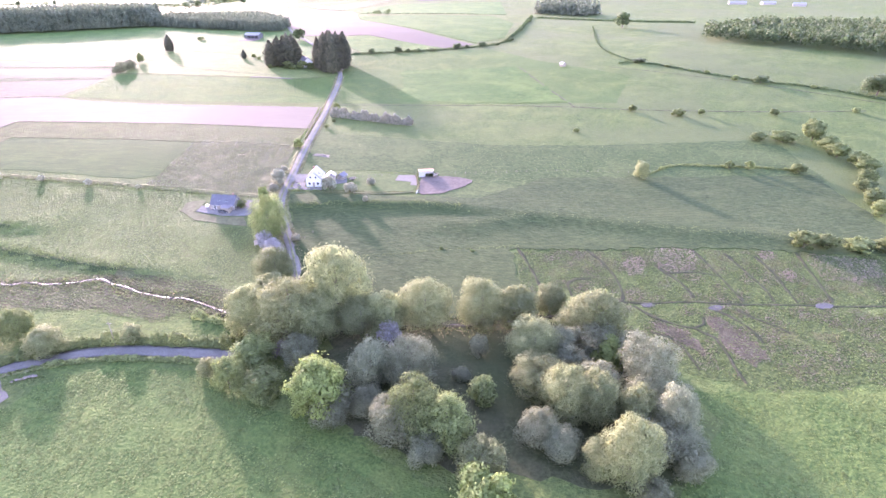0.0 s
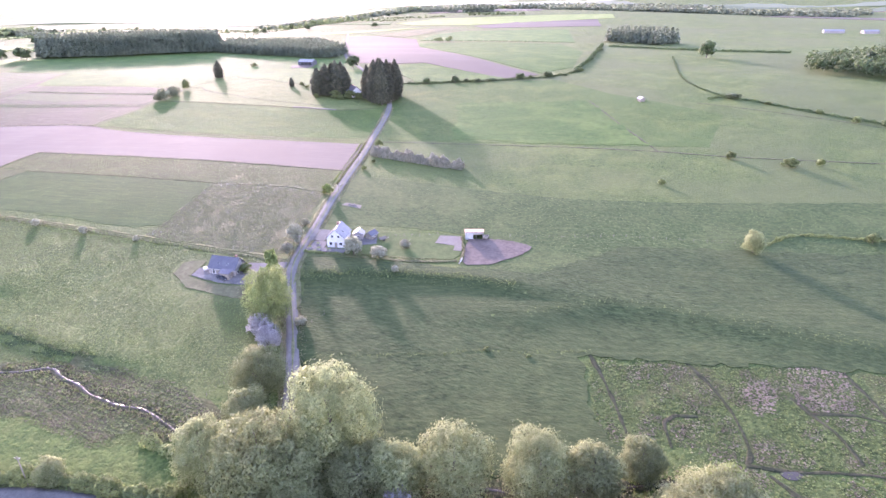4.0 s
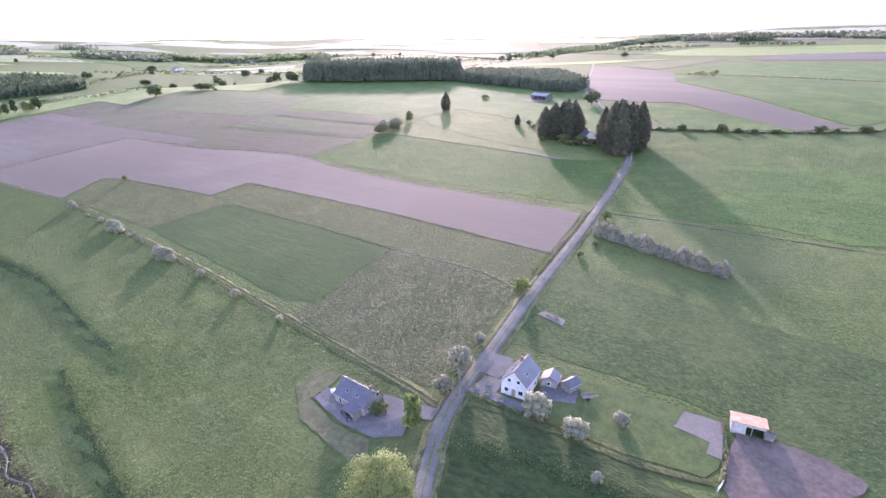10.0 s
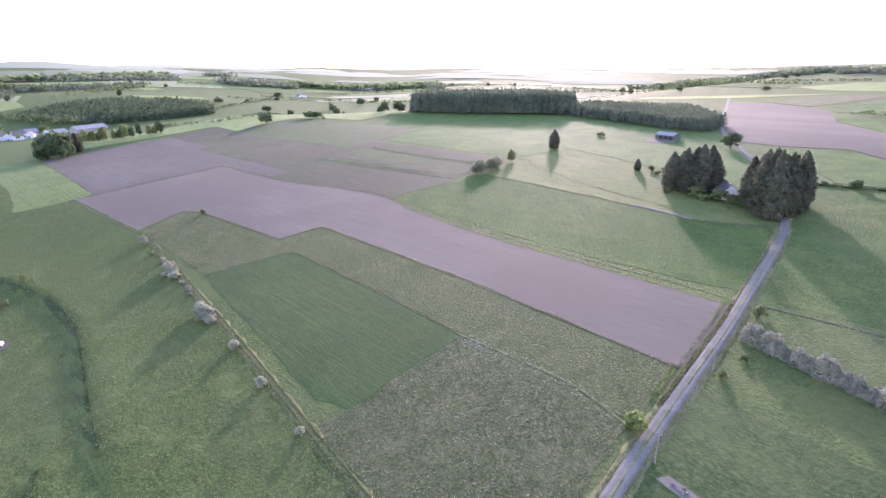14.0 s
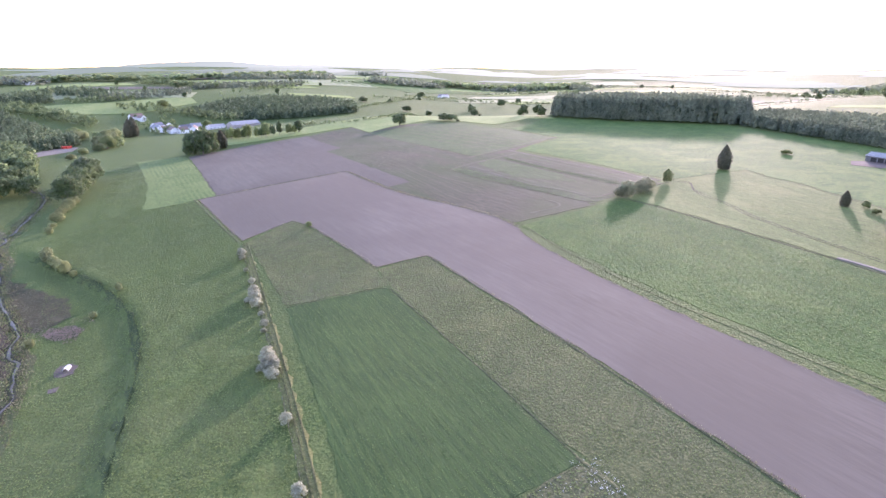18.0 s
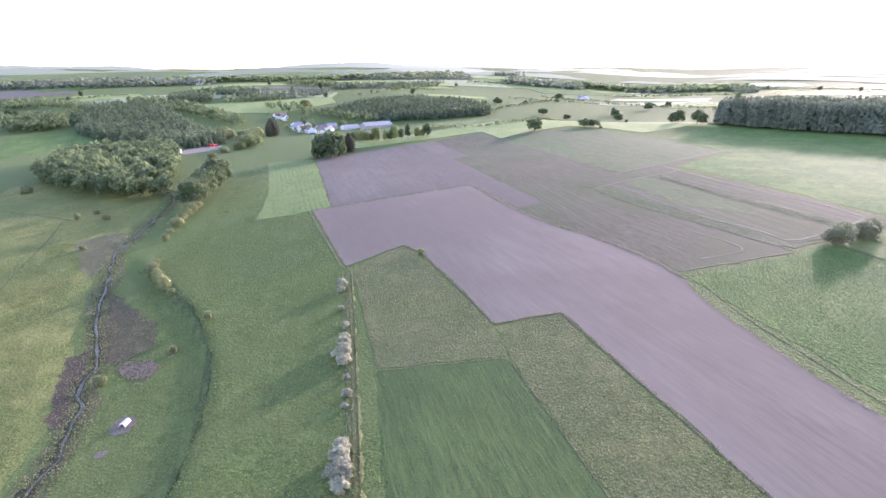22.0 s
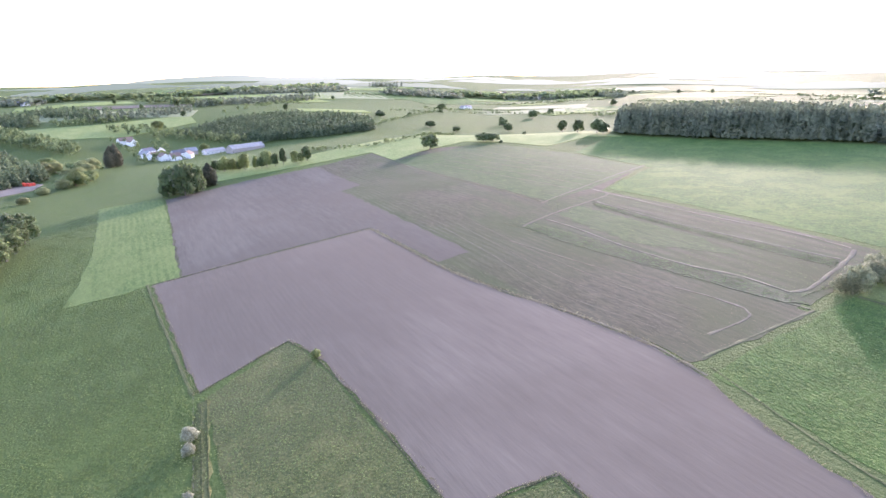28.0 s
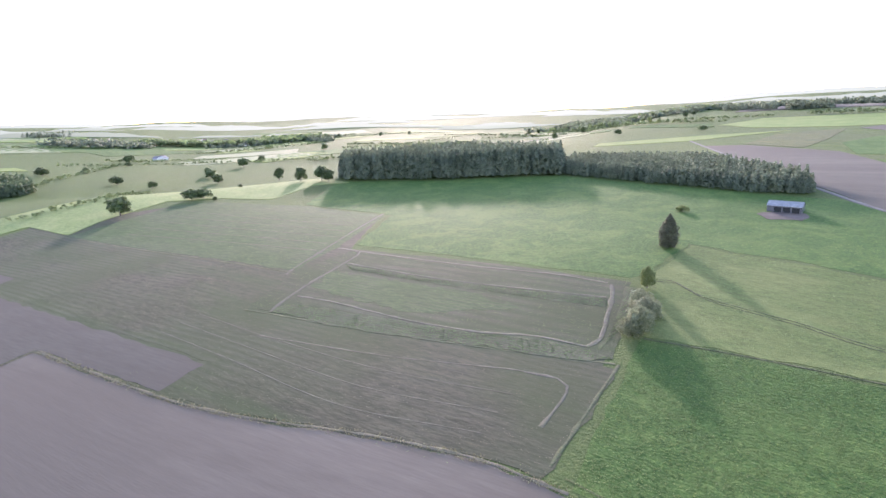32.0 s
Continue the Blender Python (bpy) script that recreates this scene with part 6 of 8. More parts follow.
wood("valley_wood", [(-1700, 300), (-1500, 420), (-1480, 470), (-1600, 450), (-1760, 340)], 13, 14, "wood_far", False, "leafy wood on the far ridge", 35, 40, 0.25, 1.3)
wood("hedge_belt", [(-1051, 604), (-1296, 860), (-1290, 868), (-1040, 610)], 9, 5, "wood_far", False, "hedge running over the far slope", 18, 40, 0.4, 1.5)
wood("hedge_belt", [(-757, 412), (-712, 468), (-727, 538), (-800, 620), (-812, 612), (-740, 535), (-724, 470), (-767, 420)], 6, 3.6, "wood_far", False, "scrubby hedge belt below the brow", 13, 60, 0.4, 1.6)
wood("north_belt", [(-845, 1907), (-504, 1481), (-396, 1641), (-390, 1660), (-510, 1510), (-850, 1940)], 14, 15, "wood_far", False, "line of trees in the northern lowland", 19, 50, 0.3)
wood("north_wood", [(-216, 1896), (-125, 1900), (-120, 1990), (-230, 1980)], 11, 20, "fir_far", True, "dark wood on the northern slope", 20, 40, 0.2, 1.3)
wood("north_wood", [(-376, 2039), (-247, 1938), (-240, 1990), (-370, 2100)], 12, 17, "fir_far", True, "dark wood on the northern slope", 21, 40, 0.2, 1.3)
wood("north_wood", [(-121, 2500), (164, 2322), (600, 2100), (640, 2200), (180, 2480), (-110, 2620)], 16, 22, "fir_far", True, "long dark wood on the northern horizon", 22, 26, 0.2, 1.6)
wood("north_wood", [(-179, 1718), (-23, 1680), (-20, 1710), (-180, 1745)], 10, 10, "wood_far", False, "low belt of trees on the northern slope", 23, 40, 0.3, 1.3)
wood("north_belt", [(-156, 928), (-118, 920), (-116, 936), (-152, 945)], 8, 7, "wood_far", False, "clump of bushes in the northern fields", 24, 70, 0.3, 1.5)
wood("north_belt", [(-103, 929), (-38, 928), (39, 900), (40, 904), (-38, 932), (-103, 933)], 5, 2.6, "wood_far", False, "low hedge between the northern fields", 25, 50, 0.4, 1.8)
wood("west_horizon_wood", [(-2174, 1110), (-2195, 1264), (-2260, 1260), (-2240, 1110)], 13, 18, "fir_far", True, "wood on the western rise", 26, 40, 0.2, 1.4)
wood("west_horizon_wood", [(-1662, 1651), (-1325, 1467), (-1340, 1520), (-1690, 1700)], 13, 18, "fir_far", True, "wood beyond the village", 27, 40, 0.2, 1.4)

# distant woods, one mass each, on the ridges to the horizon
rng_far = np.random.RandomState(77)
for i in range(18):
    ang = radians(rng_far.uniform(58, 205))
    dist = 1850 + 350 * (i / 30.0)
    cx, cy = -150 + dist * math.cos(ang), 250 + dist * math.sin(ang)
    la, lb, turn = rng_far.uniform(110, 380), rng_far.uniform(40, 120), ang + math.pi / 2 + rng_far.uniform(-0.35, 0.35)
    poly = [(cx + la * math.cos(a) * math.cos(turn) * (1 + 0.2 * math.sin(3 * a + i)) - lb * math.sin(a) * math.sin(turn), cy + la * math.cos(a) * math.sin(turn) + lb * math.sin(a) * math.cos(turn) * (1 + 0.3 * math.sin(2 * a + i))) for a in np.arange(0, 6.28, 0.4)]
    con = rng_far.rand() < 0.5
    wood("far_wood", poly, 15 if dist < 2600 else 20, rng_far.uniform(13, 19), "fir_far" if con else "wood_far", con, "distant dark wood on a ridge", 100 + i, 7, 0.25, 2.0)

# hedges, single trees and small fields of the middle distance
rng_mid = np.random.RandomState(31)
for i in range(26):
    ang, dist = radians(rng_mid.uniform(96, 202)), rng_mid.uniform(1050, 2050)
    cx, cy = -150 + dist * math.cos(ang), 250 + dist * math.sin(ang)
    turn, la = ang + math.pi / 2 + rng_mid.uniform(-0.7, 0.7), rng_mid.uniform(60, 190)
    ux, uy = math.cos(turn), math.sin(turn)
    poly = [(cx - la * ux + 2.5 * uy, cy - la * uy - 2.5 * ux), (cx + la * ux + 2.5 * uy, cy + la * uy - 2.5 * ux), (cx + la * ux - 2.5 * uy, cy + la * uy + 2.5 * ux), (cx - la * ux - 2.5 * uy, cy - la * uy + 2.5 * ux)]
    wood("hedge_belt", poly, 4.6, rng_mid.uniform(4, 7.5), "wood_far", False, "hedge of trees between far fields", 300 + i, 22, 0.4, 1.5)
for i in range(44):
    ang, dist = radians(rng_mid.uniform(96, 202)), rng_mid.uniform(950, 2000)
    plant("dark", -150 + dist * math.cos(ang), 250 + dist * math.sin(ang), rng_mid.uniform(9, 17), rng_mid.uniform(4, 8), "far field tree in the western lowland", group="far field trees")
for i in range(56):
    ang, dist = radians(rng_mid.uniform(98, 200)), rng_mid.uniform(1150, 2200)
    cx, cy = -150 + dist * math.cos(ang), 250 + dist * math.sin(ang)
    la, lb, turn = rng_mid.uniform(50, 130), rng_mid.uniform(35, 80), ang + math.pi / 2 + rng_mid.uniform(-0.5, 0.5)
    poly = [(cx + sx * la * math.cos(turn) - sy * lb * math.sin(turn), cy + sx * la * math.sin(turn) + sy * lb * math.cos(turn)) for sx, sy in ((-1, -1), (1, -0.8), (0.9, 1), (-1.1, 0.8))]
    # the last of these choices carries haze in its colour
    mk, text = (("hay", "light green meadow in the middle distance"), ("cut", "bright mown field in the middle distance"), ("lush", "green pasture in the middle distance"), ("soil_dark", "brown field in the middle distance"), ("haze_pale", "field with painted haze in the middle distance"))[rng_mid.choice(5, p=(0.25, 0.33, 0.14, 0.06, 0.22))]
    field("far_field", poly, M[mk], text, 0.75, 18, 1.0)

# distant fields, the palest ones coloured for haze
FAR_MATS = (("hay", "distant light green meadow"), ("soil_dark", "distant brown ploughed field"), ("lush", "distant green pasture"), ("cut", "distant bright green field"), ("haze_pale", "distant field paled by painted haze"))
for i in range(30):
    ang = radians(rng_far.uniform(55, 200))
    dist = 1700 + 800 * (i / 30.0)
    cx, cy = -150 + dist * math.cos(ang), 250 + dist * math.sin(ang)
    la, lb, turn = rng_far.uniform(90, 240), rng_far.uniform(60, 130), ang + math.pi / 2 + rng_far.uniform(-0.3, 0.3)
    poly = [(cx + sx * la * math.cos(turn) - sy * lb * math.sin(turn), cy + sx * la * math.sin(turn) + sy * lb * math.cos(turn)) for sx, sy in ((-1, -1), (1, -0.8), (0.9, 1), (-1.1, 0.8))]
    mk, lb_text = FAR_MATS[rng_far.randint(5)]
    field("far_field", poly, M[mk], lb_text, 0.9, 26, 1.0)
field("far_field", [(-262, 860), (-320, 1050), (-275, 1066), (-186, 988), (-152, 836), (-53, 685), (7, 589), (-22, 571), (-113, 663), (-154, 655), (-192, 660), (-218, 725)], M["soil_dark"], "long brown ploughed field beyond the farmstead", 0.25, 12)
field("far_field", [(-154, 846), (-165, 906), (-64, 925), (37, 886), (60, 760), (40, 630), (9, 598), (-53, 692)], M["hay"], "light green meadow beyond the ploughed field", 0.2, 12)
field("far_field", [(-174, 959), (-176, 1097), (-128, 1198), (67, 1218), (60, 915), (-65, 950)], M["lush"], "dark green field on the northern slope", 0.3, 14)
field("far_field", [(-131, 1362), (-45, 1482), (150, 1517), (140, 1320), (-100, 1289)], M["soil_dark"], "brown field on the northern slope", 0.4, 16)
field("far_field", [(-339, 1502), (-268, 1683), (206, 1689), (195, 1548), (-144, 1409), (-276, 1412)], M["cut"], "bright meadow on the northern slope", 0.4, 18)
field("far_field", [(-278, 1077), (-243, 1243), (-148, 1360), (-185, 1153), (-216, 1029)], M["rough"], "olive strip beside the northern lane", 0.35, 14)
field("far_field", [(-454, 1032), (-349, 1125), (-222, 1331), (-330, 1239), (-460, 1080)], M["cut"], "pale bright strip beyond the wood", 0.4, 14)
field("far_field", [(-100, 552), (10, 578), (-20, 572), (-113, 660), (-150, 640)], M["hay"], "light green meadow beyond the hedge", 0.2, 12)
field("far_field", [(-1574, -177), (-1549, -13), (-1662, -48), (-1678, -189)], M["cut"], "light green hillside across the valley", 0.6, 16)
field("far_field", [(-1674, -334), (-1736, -196), (-1866, -264), (-1894, -413)], M["soil_dark"], "brown hillside field across the valley", 0.6, 16)
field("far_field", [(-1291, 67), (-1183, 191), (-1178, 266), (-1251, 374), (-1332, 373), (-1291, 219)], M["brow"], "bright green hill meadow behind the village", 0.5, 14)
field("far_field", [(-1120, 40), (-1000, 60), (-930, 20), (-820, -40), (-1000, -90), (-1040, -50)], M["hay"], "bright green meadow across the valley", 0.4, 12)
field("far_field", [(-690, 285), (-686, 391), (-690, 459), (-638, 459), (-655, 491), (-672, 553), (-640, 580), (-591, 590), (-603, 650), (-575, 668), (-640, 690), (-720, 640), (-760, 560), (-750, 490), (-739, 445), (-729, 404), (-735, 300)], M["brow"], "brow grass with sunlight painted into its pale colour", 0.3, 8)


# ---- grass tufts ----
def tufts(name, poly, count, size, mat, label, seed, rows=None, avoid=(), patchy=-1.2, lines=()):
    """Small tufts of bent blades strewn over a piece of land, or set in rows: (degrees, metres apart)."""
    rng = np.random.RandomState(seed)
    xs, ys = [p[0] for p in poly], [p[1] for p in poly]
    x, y = rng.uniform(min(xs), max(xs), count * 4), rng.uniform(min(ys), max(ys), count * 4)
    if rows:
        a = radians(rows[0])
        u, w = x * math.cos(a) + y * math.sin(a), -x * math.sin(a) + y * math.cos(a)
        w = np.round(w / rows[1]) * rows[1] + rng.normal(0, 0.2 * rows[1], len(w)) + 0.8 * np.sin(u / 9.0)
        x, y = u * math.cos(a) - w * math.sin(a), u * math.sin(a) + w * math.cos(a)
    else:
        clump = sum(np.sin((x * math.cos(a) + y * math.sin(a)) * 6.28 / w + a * 5) for a, w in ((0.3, 31), (1.4, 23), (2.2, 17), (0.9, 11), (2.7, 8))) + rng.normal(0, 0.8, len(x))
        keep = clump > patchy
        x, y = x[keep], y[keep]
    ok = inside(x, y, poly)
    for line in lines:
        ok &= seg_dist(x, y, line)[0] > 0.9
    for other in avoid:
        ok &= ~inside(x, y, other)
    x, y = x[ok][:count], y[ok][:count]
    z = height(x, y) + 0.1
    n = len(x)
    vs, fs = [], []
    big = size * 0.55 * rng.uniform(0.45, 1.45, n)
    for b in range(6 if size > 0.55 else 4):
        a = b * 1.1 + rng.uniform(0, 6.28, n)
        s = big * rng.uniform(0.7, 1.2, n)
        cx, cy = np.cos(a), np.sin(a)
        lean = rng.uniform(0.5, 1.0, n) * s
        base = np.column_stack([x, y, z])
        side = np.column_stack([-cy * s * 0.42, cx * s * 0.42, np.zeros(n)])
        tip = np.column_stack([cx * lean, cy * lean, s * rng.uniform(0.14, 0.34, n)])
        k = (np.arange(n) + b * n) * 3
        vs.append(np.stack([base - side, base + side, base + tip], 1).reshape(-1, 3))
        fs.append(np.column_stack([k, k + 1, k + 2]))
    ob = new(name, mesh_np(name, np.vstack(vs), np.vstack(fs), M[mat]))
    return tagged(ob, label, "grass", kind="stuff")


YARDS = [[(-186, 96), (-186, 138), (-126, 138), (-126, 96)], [(-123, 199), (-80, 199), (-80, 224), (-123, 224)], [(-84, 229), (-20, 229), (-20, 253), (-84, 253)], [(-22, 228), (4, 228), (4, 254), (-22, 254)]]
tufts("grass_tufts", [(-430, 178), (-455, 225), (-455, 256), (-357, 261), (-200, 240), (-90, 222), (-70, 192), (-62, 165), (-90, 158), (-150, 165), (-280, 182)], 62000, 0.52, "tuft", "tussocky grass of the stream pasture", 1, patchy=-2.0, avoid=YARDS)
tufts("grass_tufts", [(-60, 170), (-75, 215), (-20, 228), (5, 230), (5, 256), (-18, 258), (-80, 300), (-30, 322), (60, 318), (170, 290), (170, 200), (30, 190)], 9000, 0.38, "tuft", "tussocky grass of the eastern pasture", 2, avoid=YARDS)
tufts("grass_tufts", [(-150, 66), (-125, 112), (-70, 118), (-40, 95), (0, 70)], 9000, 0.6, "tuft", "tufty grass of the near meadow", 3)
tufts("grass_tufts", [(40, 66), (52, 110), (110, 112), (170, 150), (200, 120), (160, 66)], 9000, 0.6, "tuft", "tufty grass beyond the carr", 4)
tufts("flower_heads", FLOWER, 900, 0.34, "umbel", "white flower heads of the meadow", 21, patchy=0.8)
tufts("flower_heads", [(-149, 286), (-146, 292), (-107, 291), (-91, 286), (-92, 281), (-108, 286)], 260, 0.45, "umbel", "band of white flower heads", 22)
tufts("grass_tufts", FLOWER, 7000, 0.62, "tuft", "pale seed heads of the flower meadow", 5, patchy=-2.5)
tufts("grass_tufts", ROUGH_E, 14000, 0.45, "tuft", "dry grass heads of the rough meadow", 6, patchy=-2.5)
tufts("grass_tufts", ROUGH_W, 10000, 0.45, "tuft", "grass clumps of the rough wedge", 7, patchy=-2.5)
tufts("hay_stems", HAY, 26000, 0.5, "tuft", "tall hay standing in the meadow", 8, patchy=-2.0)
tufts("hay_stems", HAY_N, 9000, 0.5, "tuft", "yellow hay stems of the upper meadow", 9)
tufts("crop_rows", CROP, 16000, 0.35, "croptuft", "rows of young crop plants", 10, rows=(-3.5, 1.3))
tufts("maize_rows", STRIP_A, 2600, 0.66, "croptuft", "rows of leafy crop plants", 31, rows=(2, 1.5))
tufts("maize_rows", STRIP_B, 3400, 0.66, "croptuft", "rows of leafy crop plants", 32, rows=(5, 1.5))
tufts("maize_rows", STRIP_C, 1200, 0.5, "croptuft", "rows of leafy crop plants", 33, rows=(80, 1.5))
tufts("maize_rows", MAIZE, 9000, 0.42, "croptuft", "rows of leafy crop plants", 11, rows=(3, 2.4))
tufts("stubble_rows", STUBBLE, 9000, 0.36, "browntuft", "rows of dry stubble and weeds", 12, rows=(3, 2.2))
tufts("strip_rows", STRIPS, 9000, 0.5, "croptuft", "rows of crop plants on the hilltop", 13, rows=(3, 3.5))
tufts("sedge_tufts", [(-70, 150), (-86, 161), (-112, 167), (-128, 166), (-165, 158), (-175, 150), (-150, 143), (-118, 144), (-96, 138), (-76, 143)], 2000, 0.6, "browntuft", "brown sedge tussocks by the stream", 14, lines=[BROOK[::3]])
tufts("sedge_tufts", [(19, 155), (20, 188), (104, 190), (165, 186), (165, 115), (75, 112), (52, 130)], 8000, 0.62, "drytuft", "sedge tussocks of the bog meadow", 15, patchy=0.0, lines=BOG_DITCHES)
tufts("grass_tufts", [(-455, 140), (-360, 150), (-270, 165), (-180, 155), (-140, 140), (-190, 110), (-330, 100), (-460, 110)], 34000, 0.52, "tuft", "tufty grass south of the stream", 16, lines=[BROOK[::3]], avoid=YARDS)
tufts("grass_tufts", [(-456, 228), (-590, 235), (-650, 232), (-640, 215), (-500, 205), (-440, 195)], 4000, 0.6, "tuft", "tufty grass of the western slope", 17, patchy=0.6)
tufts("grass_tufts", [(-272, 455), (-285, 500), (-300, 600), (-230, 640), (-180, 600), (-215, 525), (-260, 515)], 3000, 0.5, "tuft", "grass clumps of the hilltop pasture", 18)
tufts("soil_weeds", [(-91, 362), (-145, 360), (-223, 362), (-275, 374), (-322, 369), (-413, 363), (-413, 366.5), (-322, 373), (-276, 380), (-223, 367), (-145, 364)], 300, 0.35, "tuft", "weeds along the soil field edge", 19)


def along(name, line, spread, count, size, mat, label, seed, clear=0.0):
    """Tufts strewn along a line, thickest beside it."""
    rng = np.random.RandomState(seed)
    pts = np.array(line)
    k = rng.randint(0, len(pts) - 1, count)
    f = rng.rand(count, 1)
    p = pts[k] * (1 - f) + pts[k + 1] * f
    d = pts[k + 1] - pts[k]
    d /= np.linalg.norm(d, axis=1)[:, None] + 1e-9
    off = (clear + np.abs(rng.normal(0, spread, count))) * rng.choice([-1, 1], count)
    p = p + np.column_stack([-d[:, 1], d[:, 0]]) * off[:, None]
    n = count
    z = height(p[:, 0], p[:, 1]) + 0.15
    base = np.column_stack([p, z])
    vs, fs = [], []
    for b in range(5):
        a, s = rng.uniform(0, 6.28, n), size * rng.uniform(0.5, 1.4, n)
        cx, cy = np.cos(a), np.sin(a)
        side = np.column_stack([-cy * s * 0.4, cx * s * 0.4, np.zeros(n)])
        tip = np.column_stack([cx * s * 0.6, cy * s * 0.6, s * 0.8])
        q = (np.arange(n) + b * n) * 3
        vs.append(np.stack([base - side, base + side, base + tip], 1).reshape(-1, 3))
        fs.append(np.column_stack([q, q + 1, q + 2]))
    ob = new(name, mesh_np(name, np.vstack(vs), np.vstack(fs), M[mat]))
    return tagged(ob, label, "grass", kind="stuff")


along("stream_sedge", BROOK, 2.6, 6500, 0.34, "drytuft", "brown sedge hanging over the stream", 41, 0.9)
along("stream_grass", BROOK, 2.0, 3500, 0.36, "tuft", "tall grass along the stream", 42, 1.0)
along("verge_grass", [tuple(p) for p in curve(LANE[2:17], 3)], 0.7, 5000, 0.25, "drytuft", "dry grass of the lane verge", 43, 2.0)
along("verge_grass", [tuple(p) for p in curve(ROAD, 3)], 0.9, 3000, 0.35, "tuft", "grass of the road verge", 44, 2.4)
along("fence_line_grass", [tuple(p) for p in curve([(-95, 224), (-150, 232.8), (-205, 241.8), (-250, 248.5), (-300, 255.5), (-355, 262)], 3)], 1.6, 1800, 0.28, "tuft", "tall grass in the hawthorn line", 45, 0.0)
along("field_edge_grass", [tuple(p) for p in dense(SOIL, 3, True)], 0.4, 3500, 0.24, "drytuft", "dry grass round the soil field", 46, 0.1)
along("field_edge_grass", [tuple(p) for p in curve(SOIL_EDGE, 3)], 0.4, 700, 0.28, "drytuft", "tawny weeds along the field path", 47, 0.4)
for k, bank in enumerate(BANKS):
    along("bank_grass", [tuple(p) for p in curve(bank[0], 3)], 2.2, 420 if k == 3 else 900, 0.3, "tuft", "rough grass on a bank", 50 + k, 0.0)
tufts("sedge_tufts", [(-386, 163), (-372, 171), (-342, 188), (-322, 191), (-316, 182), (-318, 176), (-351, 168)], 1500, 0.7, "browntuft", "dark sedge tussocks of the trampled ground", 75, patchy=-2.5, lines=[BROOK[::3]])
tufts("sedge_tufts", [(-457, 132), (-470, 151), (-456, 158), (-424, 155), (-402, 152.7), (-423, 142.8)], 1600, 0.75, "drytuft", "tawny sedge tussocks by the stream", 76, patchy=-2.5)
tufts("sedge_tufts", [(-331, 178), (-284, 180), (-283, 169), (-303, 166), (-326, 163)], 900, 0.6, "browntuft", "rusty sedge tussocks by the stream", 77, patchy=-2.5, lines=[BROOK[::3]])
tufts("reed_heads", [(-321, 181), (-318, 198), (-304, 200), (-297, 192), (-300, 182), (-310, 177.5)], 420, 0.6, "reedtuft", "scattered heads of dead reed", 60, patchy=1.2)
tufts("reed_heads", REED_BED, 900, 0.8, "reedtuft", "pinkish heads of dead reed", 61, patchy=-9)
for k in (0, 1, 4, 5, 6):
    tufts("reed_heads", BOG_REEDS[k], 700 if k in (1, 6) else 320 if k == 0 else 110, 0.75, "reedtuft", "pinkish heads of dead reed", 62 + k, patchy=-9)
for k in (2, 3):
    tufts("sedge_tussocks", BOG_REEDS[k], 420, 0.85, "browntuft", "rusty brown sedge tussocks on the bog", 162 + k, patchy=-9)
tufts("sedge_tussocks", [(22, 156), (22, 186), (104, 188), (150, 184), (150, 128), (100, 118), (75, 114), (54, 130)], 4200, 0.7, "browntuft", "dark brown sedge tussocks of the bog", 171, patchy=0.4, lines=BOG_DITCHES)
tufts("reed_heads", [(22, 160), (22, 186), (104, 188), (150, 184), (150, 150), (100, 140), (75, 124), (58, 136)], 1800, 0.7, "reedtuft", "scattered pinkish reed heads of the bog", 172, patchy=1.6, lines=BOG_DITCHES)
along("meadow_line", [(-57, 176.6), (-37, 179.4), (-22.8, 181.5), (-7.8, 185.5), (9.7, 187.2), (21, 189.3)], 0.5, 300, 0.28, "tuft", "pale dry grass along an old boundary", 70, 0.0)
along("ditch_rushes", [(-90, 296), (-91, 312), (-93.2, 345), (-95, 362)], 0.6, 500, 0.35, "tuft", "rushes beside the lane ditch", 71, 0.6)
along("water_sedge", BROOK, 0.35, 800, 0.34, "tuft", "sedge leaning over the water", 72, 0.0)
tufts("bog_grass", [(19, 155), (20, 188), (104, 190), (165, 186), (165, 115), (75, 112), (52, 130)], 15000, 0.62, "tuft", "green rushes of the bog meadow", 73, patchy=-2.5, lines=BOG_DITCHES)
tufts("sedge_grass", [(-70, 150), (-86, 161), (-112, 167), (-128, 166), (-165, 158), (-175, 150), (-150, 143), (-118, 144), (-96, 138), (-76, 143)], 5200, 0.62, "tuft", "green rushes in the sedge bed", 74, rows=(-14, 1.5), lines=[BROOK[::3]])


